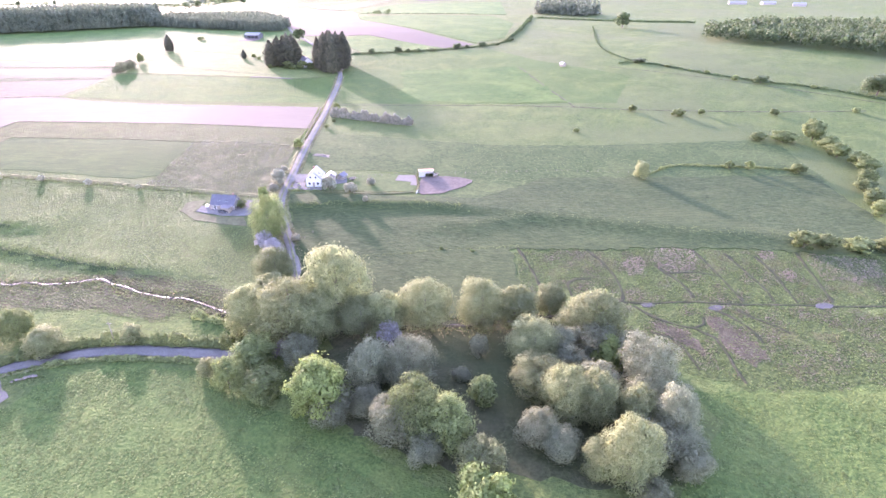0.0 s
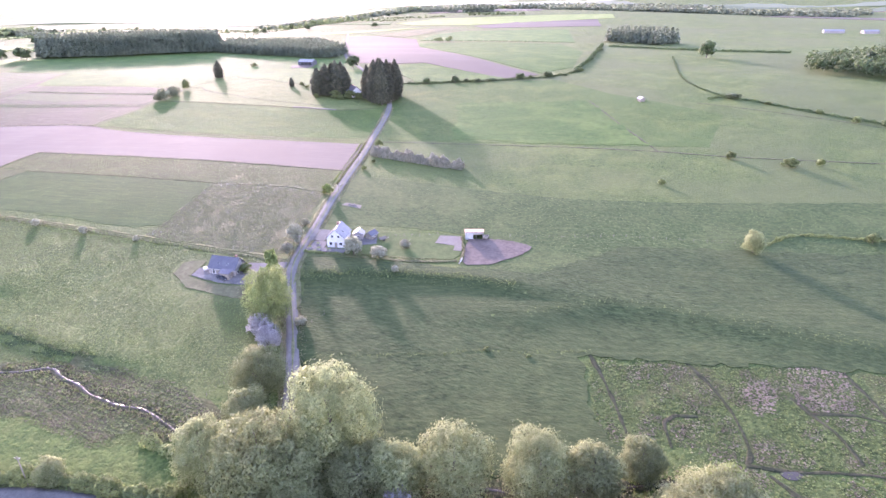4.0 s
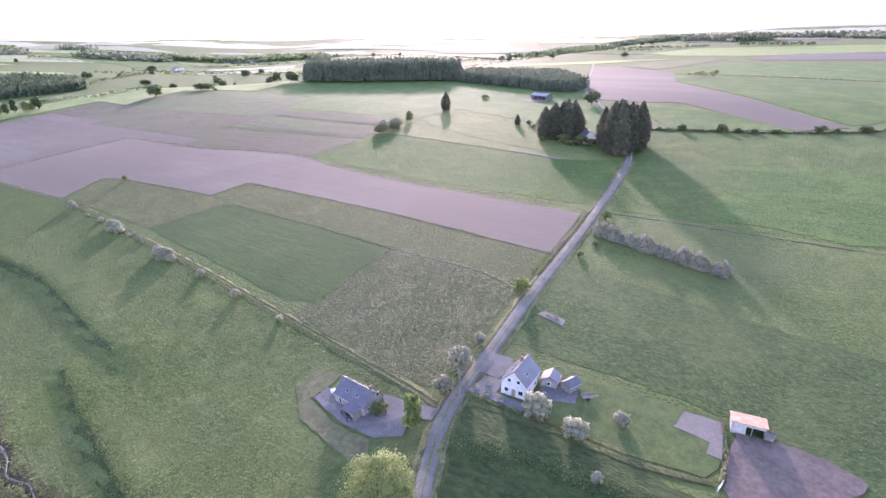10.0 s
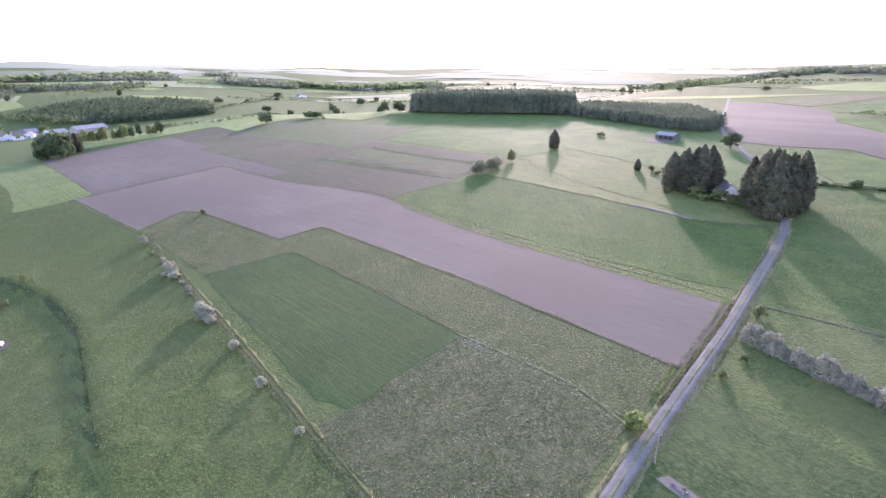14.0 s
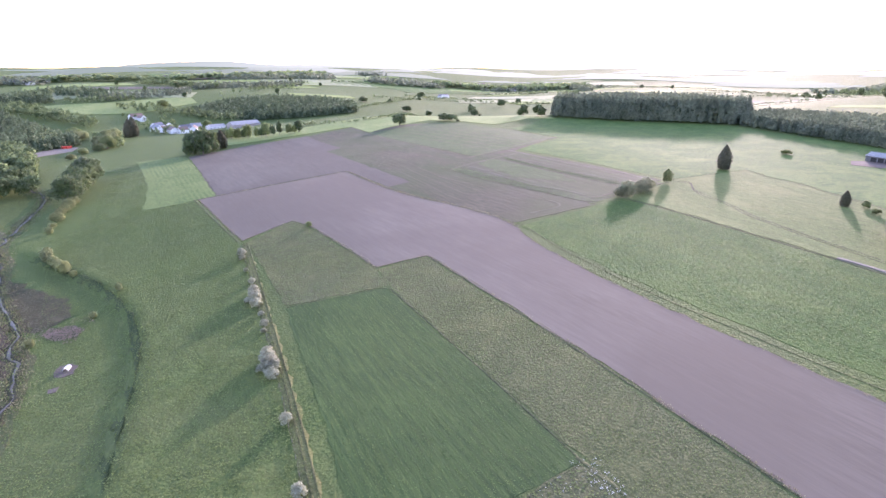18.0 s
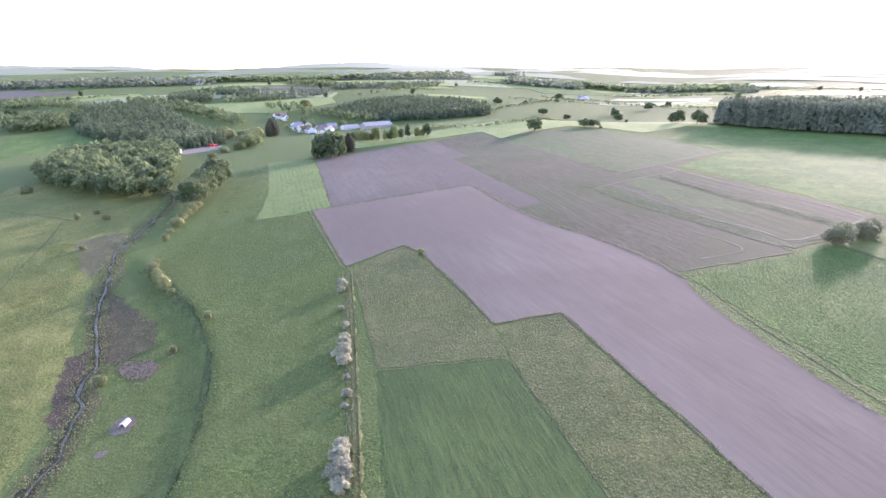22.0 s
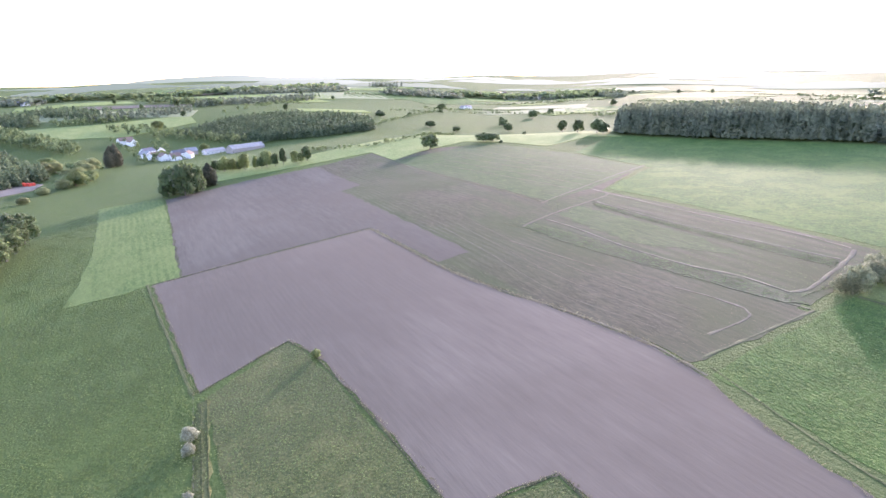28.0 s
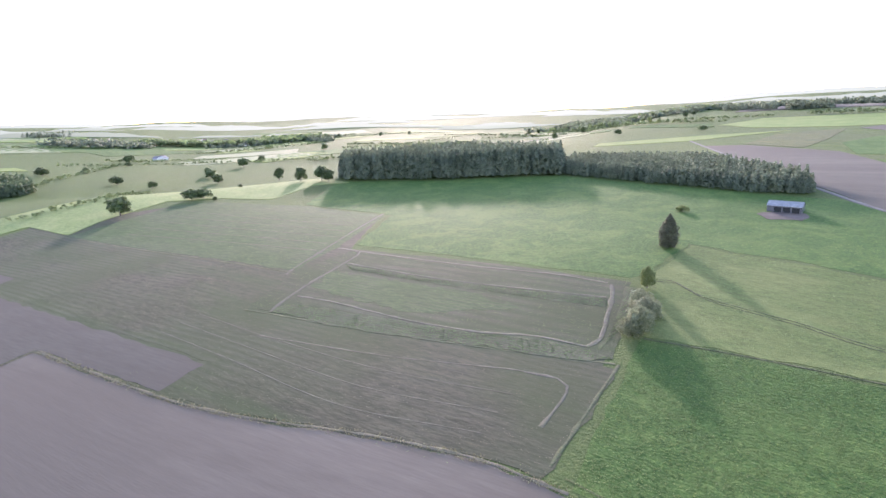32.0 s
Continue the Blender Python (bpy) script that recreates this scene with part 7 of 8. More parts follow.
# ---- buildings ----
def gable_house(name, x, y, turn, wide, long, eave, ridge, wall, roof, label, windows=(), doors=(), chimney=None, skylights=(), over=0.35, category="house", base=0.0, fine=False):
    """A house with its ridge along its own y axis. windows and doors: (side, along, up, width, height); sides are s, n (gables), e, w."""
    root = new(name)
    z0 = min(gz(x + dx, y + dy) for dx in (-wide / 2, wide / 2) for dy in (-long / 2, long / 2))
    root.matrix_basis = pose(x, y, z0 + base, 0, 0, turn)
    w, l = wide / 2, long / 2
    bm = bmesh.new()
    sec = [(-w, -1.0), (w, -1.0), (w, eave), (0, ridge - 0.12), (-w, eave)]
    a = [bm.verts.new((px, -l, pz)) for px, pz in sec]
    b = [bm.verts.new((px, l, pz)) for px, pz in sec]
    bm.faces.new(a)
    bm.faces.new(b[::-1])
    for i in range(5):
        bm.faces.new((a[i], b[i], b[(i + 1) % 5], a[(i + 1) % 5])[::-1])
    part("wall", bm, M[wall], root)
    slope = math.atan2(ridge - eave, w)
    run = math.hypot(w, ridge - eave) + over
    for s in (-1, 1):
        bm = bmesh.new()
        t = Matrix.Rotation(s * slope, 4, "Y")
        cx = s * (run / 2) * math.cos(slope)
        cz = ridge - (run / 2) * math.sin(slope)
        box(bm, cx, 0, cz + 0.05, run, long + 2 * over, 0.16, 0.03, t)
        slab = part("roof", bm, M[roof], root)
        n = int(run / 0.6) if fine else 0
        for i in range(n):
            d = (i + 0.5) * run / n
            bm = bmesh.new()
            box(bm, s * d * math.cos(slope), 0, ridge - d * math.sin(slope) + 0.15, run / n * 0.94, long + 2 * over - 0.02, 0.03, 0, Matrix.Rotation(s * (slope + 0.02), 4, "Y"))
            part("roof_course", bm, M[roof], slab)
    bm = bmesh.new()
    tube(bm, (0, -l - over, ridge + 0.1), (0, l + over, ridge + 0.1), 0.14, 0.14, 8)
    part("ridge_cap", bm, M[roof], root)
    for s in (-1, 1):
        bm = bmesh.new()
        gx = s * (w + over * math.cos(slope) + 0.05)
        box(bm, gx, 0, eave - over * math.sin(slope) - 0.02, 0.14, long + 2 * over, 0.12, 0.03)
        part("gutter", bm, M["sheet"], root)
    if chimney:
        bm = bmesh.new()
        cx, cy, ch = chimney
        box(bm, cx, cy, ridge - 0.4, 0.8, 0.6, ch + 1.2, 0.03)
        box(bm, cx, cy, ridge + ch / 2 + 0.25, 0.95, 0.75, 0.14, 0.02)
        part("chimney", bm, M["brick"], root)
    for px, py, s in skylights:
        bm = bmesh.new()
        pz = ridge - abs(px) * math.tan(slope) + 0.2
        box(bm, px, py, pz, 0.9, 0.9, 0.1, 0.02, Matrix.Rotation(s * slope, 4, "Y"))
        f = part("skylight", bm, M["sheet"], root)
        bm = bmesh.new()
        box(bm, px, py, pz + 0.06, 0.72, 0.72, 0.05, 0, Matrix.Rotation(s * slope, 4, "Y"))
        part("pane", bm, M["glass"], f)

    def on_wall(side, along, up, dw, dh, proud):
        if side in "sn":
            return (along, (-l if side == "s" else l) + (-proud if side == "s" else proud), up), (dw, 0.1, dh)
        return ((-w if side == "w" else w) + (-proud if side == "w" else proud), along, up), (0.1, dw, dh)

    for side, along, up, dw, dh in windows:
        c, sz = on_wall(side, along, up, dw, dh, 0.0)
        bm = bmesh.new()
        for k in (-1, 1):
            if side in "sn":
                box(bm, c[0] + k * dw / 2, c[1], c[2], 0.09, 0.16, dh + 0.1)
                box(bm, c[0], c[1], c[2] + k * dh / 2, dw, 0.16, 0.09)
            else:
                box(bm, c[0], c[1] + k * dw / 2, c[2], 0.16, 0.09, dh + 0.1)
                box(bm, c[0], c[1], c[2] + k * dh / 2, 0.16, dw, 0.09)
        win = part("window", bm, M["white"], root, "white window frame")
        bm = bmesh.new()
        box(bm, *c, *sz)
        part("pane", bm, M["glass"], win)
    for side, along, dw, dh, dm in doors:
        c, sz = on_wall(side, along, dh / 2, dw, dh, 0.01)
        bm = bmesh.new()
        box(bm, *c, *sz, 0.02)
        d = part("door", bm, M[dm], root)
        bm = bmesh.new()
        e = (0.08 if side in "en" else -0.08)
        if side in "sn":
            box(bm, c[0] + dw * 0.38, c[1] + e, 1.05, 0.12, 0.05, 0.05)
        else:
            box(bm, c[0] + e, c[1] + dw * 0.38, 1.05, 0.05, 0.12, 0.05)
        part("handle", bm, M["sheet"], d)
    return tagged(root, label, category)


def lean_to(name, x, y, turn, wide, deep, low, high, wall, roof, label, open_front=True, category="shed"):
    """An open-fronted shed with one sloping roof: posts, back and side walls; its front looks to -y."""
    root = new(name)
    root.matrix_basis = pose(x, y, gz(x, y), 0, 0, turn)
    for nm, args in (("back_wall", (0, deep / 2, low / 2 - 0.3, wide, 0.14, low + 0.6)), ("side_wall", (-wide / 2, 0, low / 2 - 0.3, 0.14, deep, low + 0.6)), ("side_wall", (wide / 2, 0, low / 2 - 0.3, 0.14, deep, low + 0.6))):
        bm = bmesh.new()
        box(bm, *args, 0.02)
        part(nm, bm, M[wall], root)
    bm = bmesh.new()
    box(bm, -wide * 0.28, -deep / 2, low / 2 - 0.3, wide * 0.42, 0.14, low + 0.6, 0.02)
    box(bm, 0, -deep / 2, high - 0.35, wide, 0.14, 0.7, 0.02)
    part("front_wall", bm, M[wall], root)
    for px in (0.1 * wide, 0.48 * wide):
        bm = bmesh.new()
        box(bm, px, -deep / 2, high / 2 - 0.3, 0.16, 0.16, high + 0.5, 0.01)
        part("post", bm, M["timber"], root)
    ang = math.atan2(high - low, deep)
    bm = bmesh.new()
    box(bm, 0, 0, (low + high) / 2 + 0.15, wide + 0.7, deep + 0.9, 0.08, 0.02, Matrix.Rotation(-ang, 4, "X"))
    slab = part("roof", bm, M[roof], root)
    for i in range(int(wide / 0.5)):
        bm = bmesh.new()
        box(bm, -wide / 2 + 0.5 * i, 0, (low + high) / 2 + 0.21, 0.08, deep + 0.88, 0.05, 0, Matrix.Rotation(-ang, 4, "X"))
        part("roof_rib", bm, M[roof], slab)
    return tagged(root, label, category)


W2 = [("s", -1.2, 4.5, 0.9, 1.0), ("s", 1.2, 4.5, 0.9, 1.0), ("s", -1.9, 1.6, 1.1, 1.2), ("s", 1.9, 1.6, 1.2, 1.2), ("e", -2.5, 1.7, 1.2, 1.2), ("e", 1.5, 1.7, 1.2, 1.2), ("w", -2, 1.7, 1.1, 1.2), ("w", 2, 1.7, 1.1, 1.2)]
gable_house("white_house", -69.4, 240.3, 2, 6.7, 8.8, 4.0, 7.2, "render", "slate", "white rendered gabled house with a dark slate roof", W2, [("s", 0, 1.0, 2.1, "timber"), ("e", 3.4, 1.0, 2.1, "timber")], (-0.7, 2.2, 0.5), [(2.1, -1.4, 1), (-2.0, 1.0, -1), (-1.6, -1.6, -1)], fine=True)
gable_house("annex", -63.2, 245.2, 8, 3.8, 3.8, 2.2, 3.4, "stone", "slate", "small slate-roofed annex behind the white house", [("s", 0, 1.3, 0.9, 0.9)], [("e", 0.5, 0.9, 2.0, "timber")], category="annex", fine=True)
gable_house("garden_shed", -58.2, 245.8, -22, 3.0, 3.8, 2.0, 3.0, "timber", "slate", "timber garden shed with a dark gabled roof", [("e", 0, 1.2, 0.7, 0.7)], [("s", 0, 1.2, 1.9, "timber")], category="shed", fine=True)
WS = [("w", -3.4, 1.6, 1.2, 1.2), ("w", -0.4, 1.6, 1.2, 1.2), ("w", 3.2, 1.7, 0.9, 1.8), ("s", -1.5, 1.6, 1.1, 1.2), ("s", 1.5, 4.3, 1.0, 1.1), ("n", 0, 4.2, 1.0, 1.1)]
gable_house("stone_house", -102.6, 216.2, 85, 6.6, 10.2, 2.9, 6.0, "stone", "slate", "low stone house with a dark slate roof and skylights", WS, [("w", 1.6, 1.1, 2.1, "timber")], (0.6, -3.8, 0.9), [(-2.0, -1.6, -1), (-2.0, 1.8, -1)], fine=True)
lean_to("porch", -100.6, 211.6, 174, 3.6, 2.4, 2.1, 2.6, "timber", "slate", "timber porch before the stone house", category="porch")
lean_to("horse_shelter", -18.9, 252.6, 8, 6.8, 4.2, 2.3, 2.9, "sheet", "orange_roof", "open-fronted horse shelter, its sheet roof coloured sunlit orange")
# farm at the valley road
WF = [("s", -2.5, 1.5, 1.0, 1.1), ("s", 1.0, 1.5, 1.0, 1.1), ("e", -2, 1.5, 1.0, 1.1), ("e", 2.5, 1.5, 1.0, 1.1)]
gable_house("farmhouse", -146.8, 111.8, -32, 7, 13, 4.0, 7.0, "render", "slate", "white farmhouse with a dark slate roof", WF + [("e", -5, 1.5, 1.0, 1.1)], [("e", 0.5, 1.1, 2.1, "timber")], (0, 3, 0.9), fine=True)
gable_house("cattle_barn", -152.8, 117.4, -32, 9.4, 16, 3.6, 5.8, "render", "greyroof", "white-walled cattle barn with a grey sheet roof", [], [("n", 0, 3.2, 3.0, "timber")], category="barn", fine=True)
gable_house("hay_barn", -170.5, 121, -36, 9, 14, 4.2, 6.2, "timber", "greyroof", "grey-roofed hay barn behind the farmhouse", [], [("e", 0, 3.2, 3.2, "timber")], category="barn", fine=True)
gable_house("tile_barn", -127.9, 98.6, -23.5, 13, 14, 3.5, 7.4, "stone", "tile", "old stone barn with a brown tiled roof", [("e", -3, 1.6, 0.9, 0.9), ("n", 0, 4.2, 0.9, 0.9)], [("n", 2, 2.6, 2.8, "timber")], category="barn", fine=True)
lean_to("cart_shed", -143.6, 121.5, 58, 8.4, 6.0, 2.7, 3.4, "timber", "sheet", "open cart shed with a pale sheet roof at the barn end")
# hilltop and farmstead
# its black door panels paint the dark inside of three open bays
gable_house("hill_barn", -237.5, 645, 80, 10, 17, 4.0, 6.0, "slate", "greyroof", "open cattle barn with a grey sheet roof on the hill", [], [("w", -5.6, 3.6, 3.2, "black"), ("w", -1.2, 3.6, 3.2, "black"), ("w", 3.2, 3.6, 3.2, "black")], category="barn")
gable_house("farmstead_house", -139, 491, 35, 9, 13, 4.2, 8.2, "render", "slate", "grey-roofed farmstead house among spruces", WF, [("s", 0, 1, 2.1, "timber")], (0, 2, 0.9))
gable_house("field_hut", 79, 476, 20, 3.4, 4.4, 2.2, 3.2, "timber", "sheet", "small weathered hut on the open meadow", [], [("s", 0, 1.4, 2.0, "timber")], category="hut")
gable_house("white_shed", -803, 140, 75, 6.5, 9, 4.5, 6.0, "white", "sheet", "white shed in the western valley", [], [("s", 0, 3, 3.4, "sheet")], category="shed")
for sx, sy, sl, turn in ((498, 1132, 30, 80), (548, 1120, 24, 95), (582, 1078, 20, 70)):
    gable_house("far_shed", sx, sy, turn, 11, sl, 4.0, 6.2, "stone", "greyroof", "long grey shed beyond the eastern wood", [], [("s", 0, 4, 4, "sheet")], category="shed")
# village in the western valley
VILLAGE = ((-1133, 262, 20, 10, 14, "white", "tile"), (-1118, 270, 110, 8, 10, "white", "tile"), (-1043, 285, 40, 9, 12, "white", "slate"), (-1018, 282, 120, 9, 12, "white", "greyroof"), (-998, 292, 30, 9, 11, "white", "tile"),
           (-980, 300, 100, 9, 13, "white", "tile"), (-1000, 318, 20, 8, 11, "white", "slate"), (-978, 328, 70, 8, 12, "white", "tile"), (-1013, 335, 10, 9, 11, "stone", "greyroof"), (-968, 312, 15, 7, 9, "white", "tile"), (-1033, 300, 80, 8, 10, "white", "slate"))
for i, (hx, hy, ht, hw, hl, hm, hr) in enumerate(VILLAGE):
    gable_house("village_house", hx, hy, ht, hw * 1.3, hl * 1.4, 5.6, 9.6, hm, hr, "white village house with a dark roof" if hr == "slate" else "pale village house with a light roof", WF, [("s", 0, 1, 2.1, "timber")], (0, 2, 0.8))
gable_house("long_barn", -981, 400, 24, 15, 50, 6.5, 11.0, "stone", "greyroof", "very long grey-roofed barn of the village", [("e", -25 + 5 * k, 2, 1.6, 1.4) for k in range(11)], [], category="barn")
gable_house("long_barn", -1000, 362, 24, 12, 28, 4.6, 7.2, "render", "greyroof", "pale grey barn of the village", [("e", -12 + 6 * k, 2, 1.6, 1.4) for k in range(5)], [], category="barn")
# hamlets further off
rng_v = np.random.RandomState(5)
for cx, cy, n, spread in ((-1790, 1450, 34, 130), (-1385, 1030, 4, 40), (-2300, 420, 10, 110), (-2500, -50, 8, 90), (-1960, 60, 8, 90)):
    for i in range(n):
        hx, hy = cx + rng_v.normal(0, spread * 0.5), cy + rng_v.normal(0, spread * 0.3)
        gable_house("hamlet_house", hx, hy, rng_v.uniform(0, 180), 10, 14, 5, 9, "render", "slate" if rng_v.rand() < 0.6 else "tile", "distant white house of a hamlet", over=0.5)


def container(x, y, turn, label):
    root = new("shipping_container")
    root.matrix_basis = pose(x, y, gz(x, y) + 0.3, 0, 0, turn)
    bm = bmesh.new()
    box(bm, 0, 0, 1.3, 2.4, 6.0, 2.6, 0.05)
    for i in range(19):
        for s in (-1, 1):
            box(bm, s * 1.21, -2.7 + 0.3 * i, 1.3, 0.06, 0.12, 2.3)
    part("body", bm, M["red"], root)
    for s in (-1, 1):
        bm = bmesh.new()
        box(bm, s * 0.58, -3.03, 1.3, 1.1, 0.06, 2.3, 0.01)
        part("door", bm, M["red"], root)
    return tagged(root, label, "container")


container(-852, 172, 40, "red steel container in the works yard")
container(-848, 176, 40, "red steel container in the works yard")
container(-857, 169, 95, "red steel container in the works yard")


def car(x, y, turn, paint, label, van=False):
    """A car: body with cabin, windows, lamps and four wheels; it looks to its own +x."""
    root = new("car")
    root.matrix_basis = pose(x, y, gz(x, y) + 0.27, 0, 0, turn)
    bm = bmesh.new()
    prof = [(-2.1, 0.35), (2.1, 0.35), (2.15, 0.7), (1.2, 0.95), (0.5, 1.42), (-1.4, 1.46), (-2.05, 0.95)] if not van else [(-2.4, 0.35), (2.4, 0.35), (2.4, 0.95), (1.6, 1.2), (1.1, 1.95), (-2.4, 2.0), (-2.45, 1.0)]
    rows = []
    for yy, inset in ((-0.88, 0.0), (-0.82, 0.12), (0.82, 0.12), (0.88, 0.0)):
        rows.append([bm.verts.new((px * (1 - 0.0), yy * (1 if pz < 1.0 else 0.86), pz)) for px, pz in prof])
    for a, b in zip(rows, rows[1:]):
        for i in range(len(prof)):
            j = (i + 1) % len(prof)
            bm.faces.new((a[i], a[j], b[j], b[i]))
    bm.faces.new(rows[0])
    bm.faces.new(rows[-1][::-1])
    bmesh.ops.recalc_face_normals(bm, faces=bm.faces)
    body = part("body", bm, M[paint], root)
    top = 1.2 if not van else 1.55
    for s in (-1, 1):
        bm = bmesh.new()
        box(bm, -0.45, s * 0.8, top, 1.6, 0.1, 0.34, 0.02)
        part("side_window", bm, M["glass"], body)
    bm = bmesh.new()
    box(bm, 0.88 if not van else 1.36, 0, top, 0.9, 1.4, 0.05, 0, Matrix.Rotation(radians(33 if not van else 55), 4, "Y"))
    part("windscreen", bm, M["glass"], body)
    bm = bmesh.new()
    box(bm, -1.76 if not van else -2.45, 0, top, 0.66, 1.35, 0.05, 0, Matrix.Rotation(radians(-38 if not van else -88), 4, "Y"))
    part("rear_window", bm, M["glass"], body)
    for s in (-1, 1):
        bm = bmesh.new()
        box(bm, 2.1, s * 0.62, 0.66, 0.12, 0.34, 0.16, 0.02)
        part("headlight", bm, M["white"], body)
        bm = bmesh.new()
        box(bm, -2.1, s * 0.66, 0.8, 0.12, 0.24, 0.18, 0.02)
        part("tail_light", bm, M["red"], body)
        for px in (-1.3, 1.3):
            bm = bmesh.new()
            tube(bm, (px, s * 0.72, 0.05), (px, s * 0.92, 0.05), 0.32, 0.32, 14)
            wh = part("wheel", bm, M["black"], root)
            bm = bmesh.new()
            tube(bm, (px, s * 0.9, 0.05), (px, s * 0.935, 0.05), 0.19, 0.17, 10)
            part("rim", bm, M["silver"], wh)
    return tagged(root, label, "car")


car(-101.6, 210.6, -22, "carpaint", "dark car parked beside the porch of the stone house")


def water_tank(x, y, turn, label):
    root = new("water_tank")
    root.matrix_basis = pose(x, y, gz(x, y) + 0.27, 0, 0, turn)
    bm = bmesh.new()
    box(bm, 0, 0, 0.62, 1.2, 1.0, 1.0, 0.08)
    part("tank", bm, M["white"], root)
    for s in (-0.5, 0.5):
        bm = bmesh.new()
        box(bm, s, 0, 0.06, 0.12, 1.0, 0.12, 0.01)
        part("skid", bm, M["timber"], root)
    bm = bmesh.new()
    tube(bm, (0, 0, 1.1), (0, 0, 1.18), 0.14, 0.13, 10)
    part("cap", bm, M["black"], root)
    return tagged(root, label, "tank")


water_tank(-110.4, 215.2, 60, "white water tank at the end of the stone house")


def trailer(x, y, turn, label):
    root = new("trailer")
    root.matrix_basis = pose(x, y, gz(x, y) + 0.4, 0, 0, turn)
    bm = bmesh.new()
    box(bm, 0, 0, 0.45, 3.0, 1.6, 0.08, 0.01)
    part("bed", bm, M["timber"], root)
    for args in ((0, 0.8, 0.7, 3.0, 0.06, 0.5), (0, -0.8, 0.7, 3.0, 0.06, 0.5), (1.5, 0, 0.7, 0.06, 1.6, 0.5), (-1.5, 0, 0.7, 0.06, 1.6, 0.5)):
        bm = bmesh.new()
        box(bm, *args, 0.01)
        part("side_board", bm, M["timber"], root)
    bm = bmesh.new()
    box(bm, 2.1, 0, 0.35, 1.3, 0.1, 0.1, 0.01)
    part("drawbar", bm, M["sheet"], root)
    for s in (-1, 1):
        bm = bmesh.new()
        tube(bm, (0, s * 0.82, 0.1), (0, s * 1.0, 0.1), 0.33, 0.33, 12)
        part("wheel", bm, M["black"], root)
    return tagged(root, label, "trailer")


trailer(-53.2, 244.2, 40, "flat farm trailer beside the garden shed")
trailer(-14.2, 251.6, 80, "small trailer beside the horse shelter")


def calf_shelter(x, y, turn, label):
    root = new("field_shelter")
    root.matrix_basis = pose(x, y, gz(x, y), 0, 0, turn) @ Matrix.Scale(0.62, 4)
    bm = bmesh.new()
    n, l = 10, 2.2
    ra = [bm.verts.new((1.6 * math.cos(math.pi * i / n), -l, 2.0 * math.sin(math.pi * i / n))) for i in range(n + 1)]
    rb = [bm.verts.new((1.6 * math.cos(math.pi * i / n), l, 2.0 * math.sin(math.pi * i / n))) for i in range(n + 1)]
    for i in range(n):
        bm.faces.new((ra[i], ra[i + 1], rb[i + 1], rb[i]))
    bm.faces.new(rb)
    bmesh.ops.solidify(bm, geom=bm.faces[:], thickness=0.06)
    part("shell", bm, M["white"], root)
    for s in (-1, 1):
        bm = bmesh.new()
        box(bm, s * 1.6, 0, 0.08, 0.18, 4.6, 0.18, 0.02)
        part("skid", bm, M["timber"], root)
    return tagged(root, label, "shelter")


calf_shelter(-277, 190.9, 65, "white round-topped cattle shelter in the pasture")
field("bare_patch", [(-281, 189), (-280.5, 192), (-277, 194), (-272.5, 192.5), (-272, 189.5), (-274, 187.5), (-278, 187.2)], M["sand"], "bare trodden ground round the cattle shelter", 0.12, 2, 0.3, "ground")
field("bare_patch", [(-267, 186.5), (-266.5, 189), (-263.5, 188.5), (-264, 186)], M["sand"], "small bare trodden patch in the pasture", 0.12, 2, 0.3, "ground")


# ---- fences and poles ----
def fence(line, gap, label, wires=2, tall=1.15):
    root = new("fence")
    x0, y0 = line[0]
    root.matrix_basis = pose(x0, y0, gz(x0, y0))
    z0 = gz(x0, y0)
    pts = dense([tuple(p) for p in line], gap)
    bm0 = bmesh.new()
    tube(bm0, (0, 0, -0.5), (0, 0, tall), 0.07, 0.055, 6)
    first = part("post", bm0, M["timber"], root)
    first.location = (0, 0, 0)
    for x, y in pts[1:]:
        ob = new("post", first.data)
        ob.parent = root
        ob.location = (x - x0, y - y0, gz(x, y) - z0)
    for k in range(wires):
        bm = bmesh.new()
        for (ax, ay), (bx, by) in zip(pts, pts[1:]):
            zz = tall * (0.45 + 0.5 * k)
            tube(bm, (ax - x0, ay - y0, gz(ax, ay) - z0 + zz), (bx - x0, by - y0, gz(bx, by) - z0 + zz), 0.006, 0.006, 4)
        part("wire", bm, M["timber"], root)
    return tagged(root, label, "fence")


fence([(-66, 190), (-70, 202), (-74.5, 213), (-78, 224), (-80, 231)], 4, "post and wire fence along the lane")
fence([(-79.5, 253), (-81.5, 277), (-83.5, 309), (-86, 338)], 5, "post and wire fence beside the upper lane")
fence([(-14, 254), (-5, 255), (5, 256), (40, 262), (80, 262)], 5, "wire fence behind the paddock")
fence([(-355, 262), (-300, 255.5), (-250, 248.5), (-205, 241.8), (-150, 232.8), (-95, 224)], 6, "wire fence in the hawthorn line")
fence([(-300, 148), (-360, 146), (-440, 120), (-520, 90)], 6, "wire fence on the valley pasture")
fence([(-52, 247), (-40, 250), (-33, 252)], 3, "garden fence of the white house")
fence([(-78, 158), (-60, 196)], 5, "wire fence below the lane")


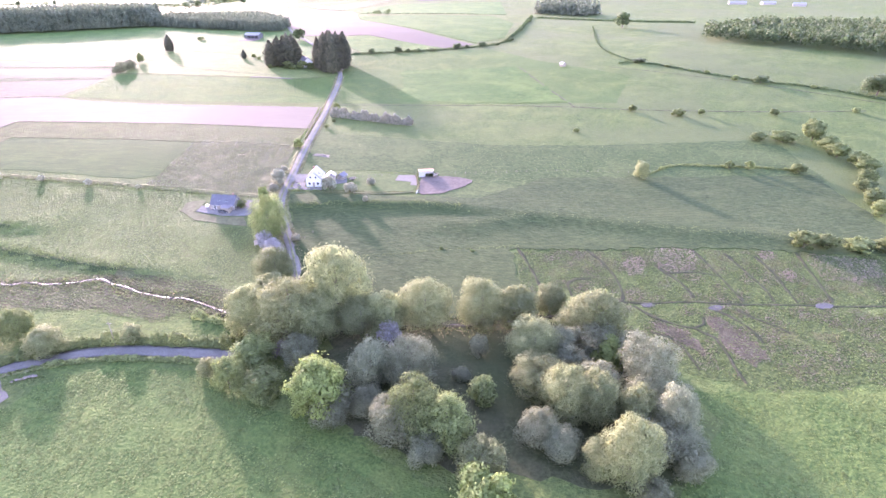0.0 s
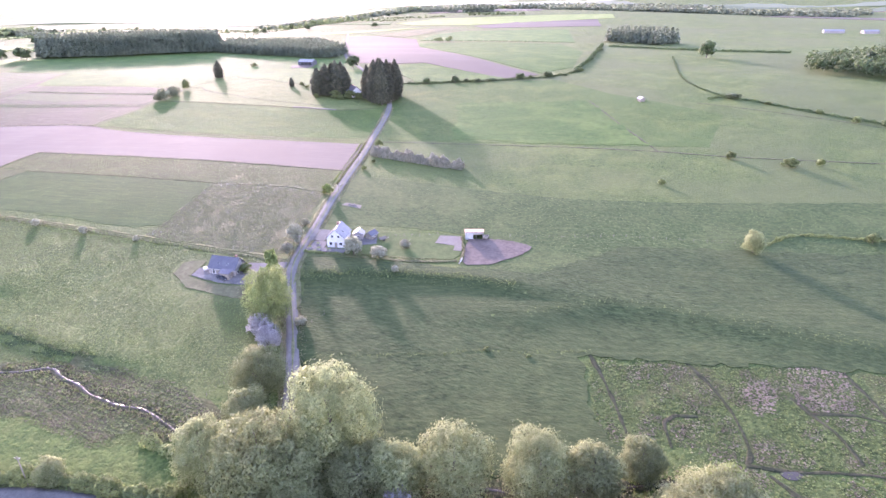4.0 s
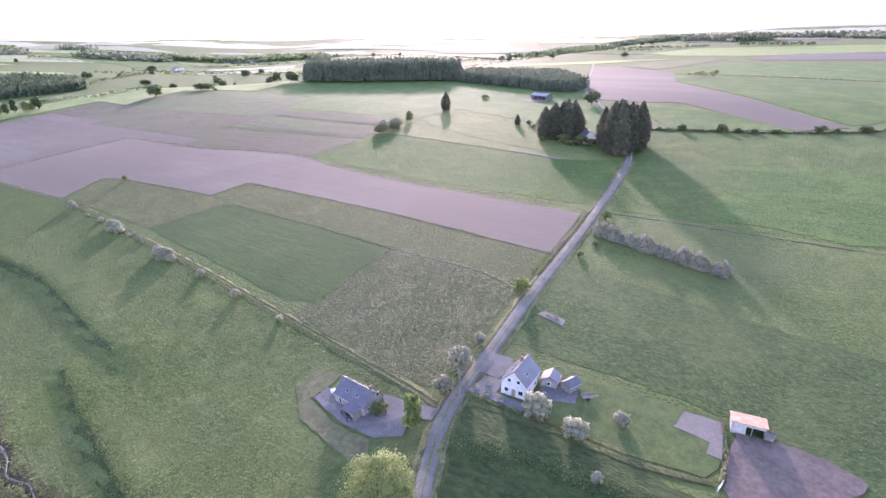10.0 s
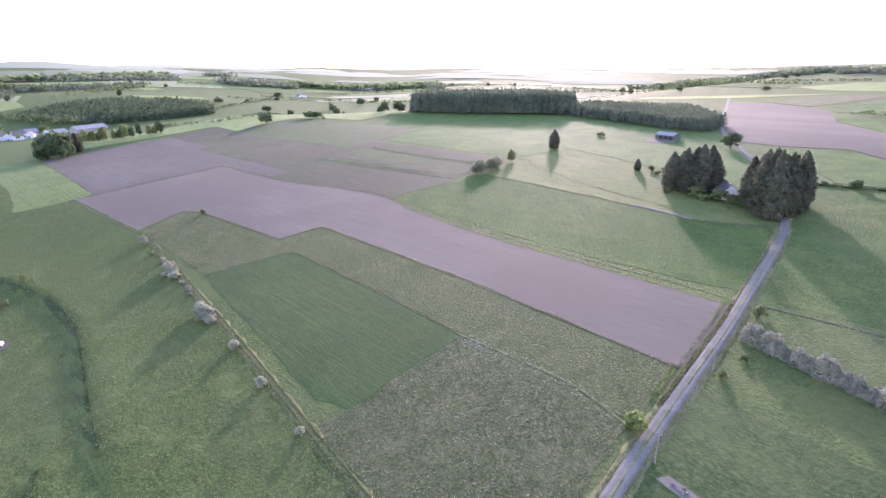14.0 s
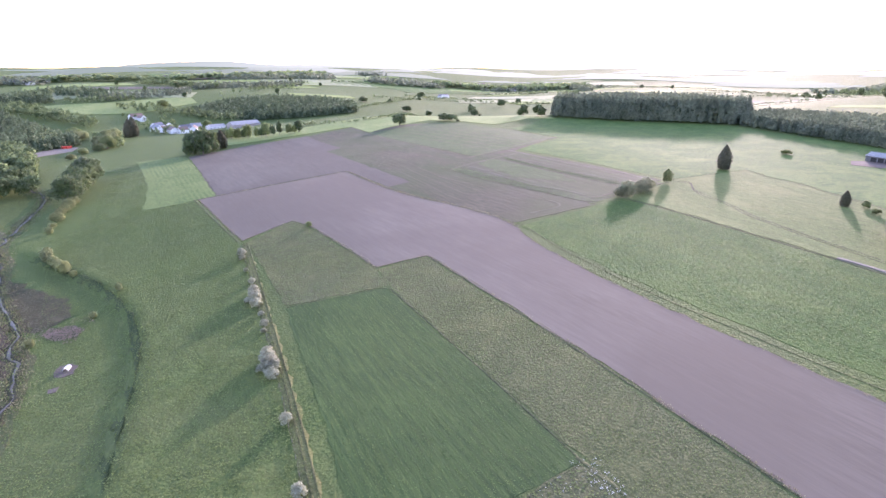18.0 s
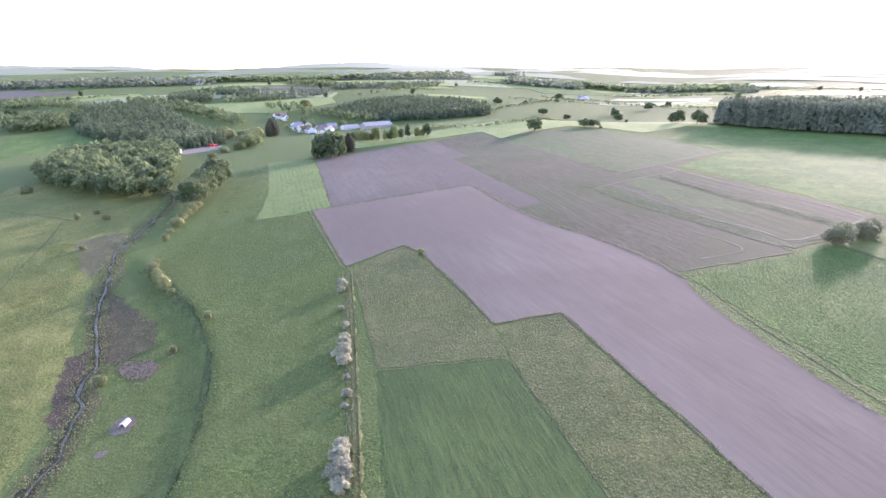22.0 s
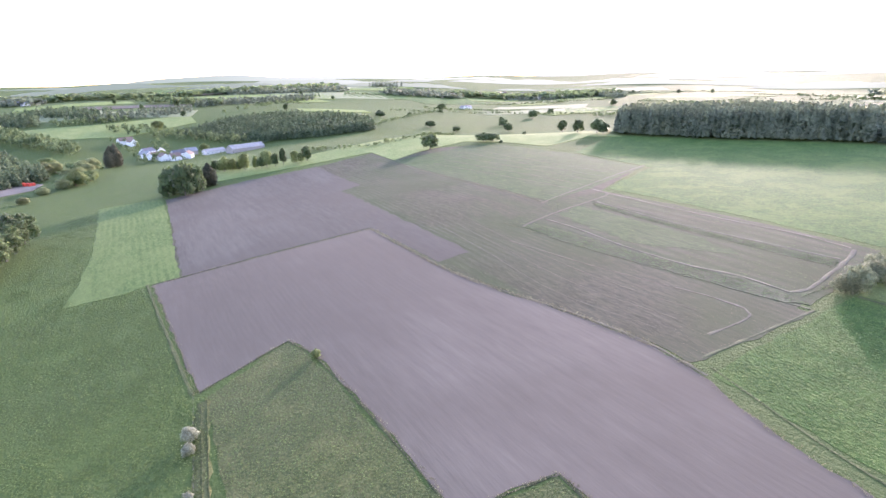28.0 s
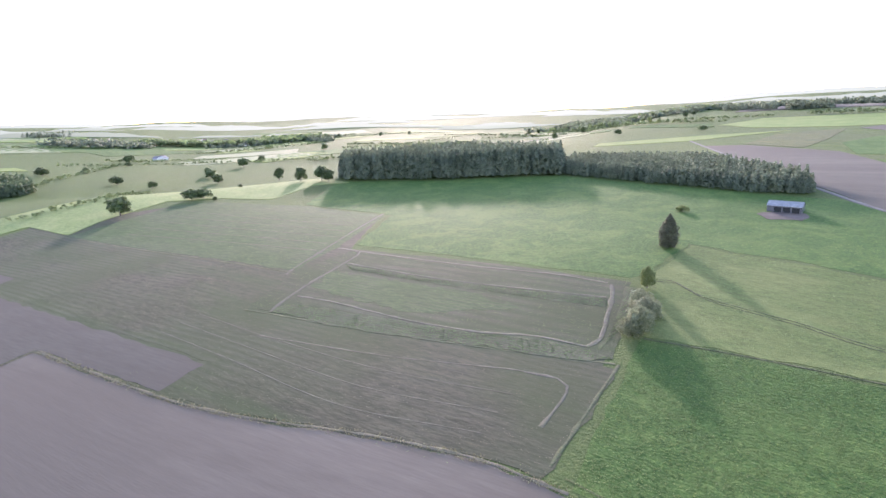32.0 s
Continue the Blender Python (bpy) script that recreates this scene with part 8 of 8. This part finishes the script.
def utility_pole(x, y, label, tall=8.0):
    root = new("utility_pole")
    root.matrix_basis = pose(x, y, gz(x, y))
    bm = bmesh.new()
    tube(bm, (0, 0, -0.8), (0, 0, tall), 0.14, 0.1, 8)
    part("pole", bm, M["timber"], root)
    bm = bmesh.new()
    box(bm, 0, 0, tall - 0.5, 1.4, 0.1, 0.12, 0.01)
    part("crossarm", bm, M["timber"], root)
    for s in (-0.6, 0.0, 0.6):
        bm = bmesh.new()
        tube(bm, (s, 0, tall - 0.44), (s, 0, tall - 0.26), 0.05, 0.04, 6)
        part("insulator", bm, M["white"], root)
    return tagged(root, label, "pole")


for ux, uy in ((-101, 127), (-56, 120.3), (-80, 228), (-81.2, 277), (-84.2, 318), (-98, 446)):
    utility_pole(ux, uy, "wooden utility pole beside the road")


def overhead_cable(a, b, label, sag=0.8):
    """A sagging cable between two pole heads: places on the ground and heights."""
    root = new("overhead_cable")
    p, q = Vector((a[0], a[1], gz(a[0], a[1]) + a[2])), Vector((b[0], b[1], gz(b[0], b[1]) + b[2]))
    root.location = p
    bm = bmesh.new()
    pts = [p.lerp(q, k / 14) - p - Vector((0, 0, 4 * sag * (k / 14) * (1 - k / 14))) for k in range(15)]
    for s, e in zip(pts, pts[1:]):
        tube(bm, s, e, 0.02, 0.02, 5)
    part("cable", bm, M["black"], root)
    return tagged(root, label, "cable")


overhead_cable((-101, 127, 7.5), (-56, 120.3, 7.5), "dark overhead cable beside the valley road")


def patio_set(x, y):
    root = new("stone_planter")
    root.matrix_basis = pose(x, y, gz(x, y) + 0.3)
    bm = bmesh.new()
    box(bm, 0, 0, 0.3, 1.6, 0.7, 0.6, 0.06)
    part("trough", bm, M["stone"], root)
    rng = np.random.RandomState(int(abs(x * 10)))
    p = np.column_stack([rng.uniform(-.7, .7, 60), rng.uniform(-.3, .3, 60), rng.uniform(0.6, 1.0, 60)])
    v, f = leaves(p, np.tile([0, 0, 1.0], (60, 1)), 0.12, 1.2, rng)
    mesh_part("plants", mesh_np("plants", v, f, M["green"]), root)
    return tagged(root, "stone planter with low green plants on the terrace", "planter")


for qx, qy in ((-78.5, 233.5), (-76.5, 236.5), (-75, 233), (-71, 232.5)):
    patio_set(qx, qy)
fence([(-80.3, 231.6), (-73, 231.2), (-65, 231)], 1.2, "low timber terrace fence of the white house", 3, 0.9)


def rubble(x, y, s, label):
    bm = bmesh.new()
    bmesh.ops.create_icosphere(bm, subdivisions=2, radius=s)
    rng = np.random.RandomState(int(abs(x * 31 + y * 17)))
    for v in bm.verts:
        v.co *= 1 + rng.uniform(-0.25, 0.25)
        v.co.z *= 0.5
    me = bpy.data.meshes.new("rubble_heap")
    bm.to_mesh(me)
    bm.free()
    me.materials.append(M["gravel"])
    ob = new("rubble_heap", me)
    ob.location = (x, y, gz(x, y) + 0.35)
    return tagged(ob, label, "rubble")


for i in range(14):
    rubble(-74.4 + 3.6 * (random.random() + random.random() - 1), 273.4 + 1.2 * (random.random() + random.random() - 1), 0.2 + 0.25 * random.random(), "small heap of pale rubble on the concrete slab")
for i in range(7):
    rubble(-119.5 + 0.8 * i, 110.2 + random.random() + 0.35 * i, 0.35 + 0.25 * random.random(), "pale stone heap in the meadow by the farm")


def field_gate(x, y, turn, label, wide=3.2, tall=1.15):
    """A tubular gate between two posts."""
    root = new("field_gate")
    root.matrix_basis = pose(x, y, gz(x, y), 0, 0, turn)
    for s in (-1, 1):
        bm = bmesh.new()
        tube(bm, (s * (wide / 2 + 0.12), 0, -0.5), (s * (wide / 2 + 0.12), 0, tall + 0.2), 0.1, 0.09, 8)
        part("post", bm, M["timber"], root)
        bm = bmesh.new()
        tube(bm, (s * wide / 2, 0, 0.15), (s * wide / 2, 0, tall), 0.03, 0.03, 6)
        part("stile", bm, M["white"], root)
    for k in range(5):
        bm = bmesh.new()
        z = 0.18 + (tall - 0.2) * k / 4
        tube(bm, (-wide / 2, 0, z), (wide / 2, 0, z), 0.025, 0.025, 6)
        part("rail", bm, M["white"], root)
    bm = bmesh.new()
    tube(bm, (-wide / 2, 0, 0.18), (wide / 2, 0, tall - 0.05), 0.022, 0.022, 6)
    part("brace", bm, M["white"], root)
    return tagged(root, label, "gate")


field_gate(-21.6, 231.6, 78, "pale tubular gate at the corner of the paddock")
field_gate(-132.5, 113.6, 60, "pale tubular gate at the farmyard entrance")
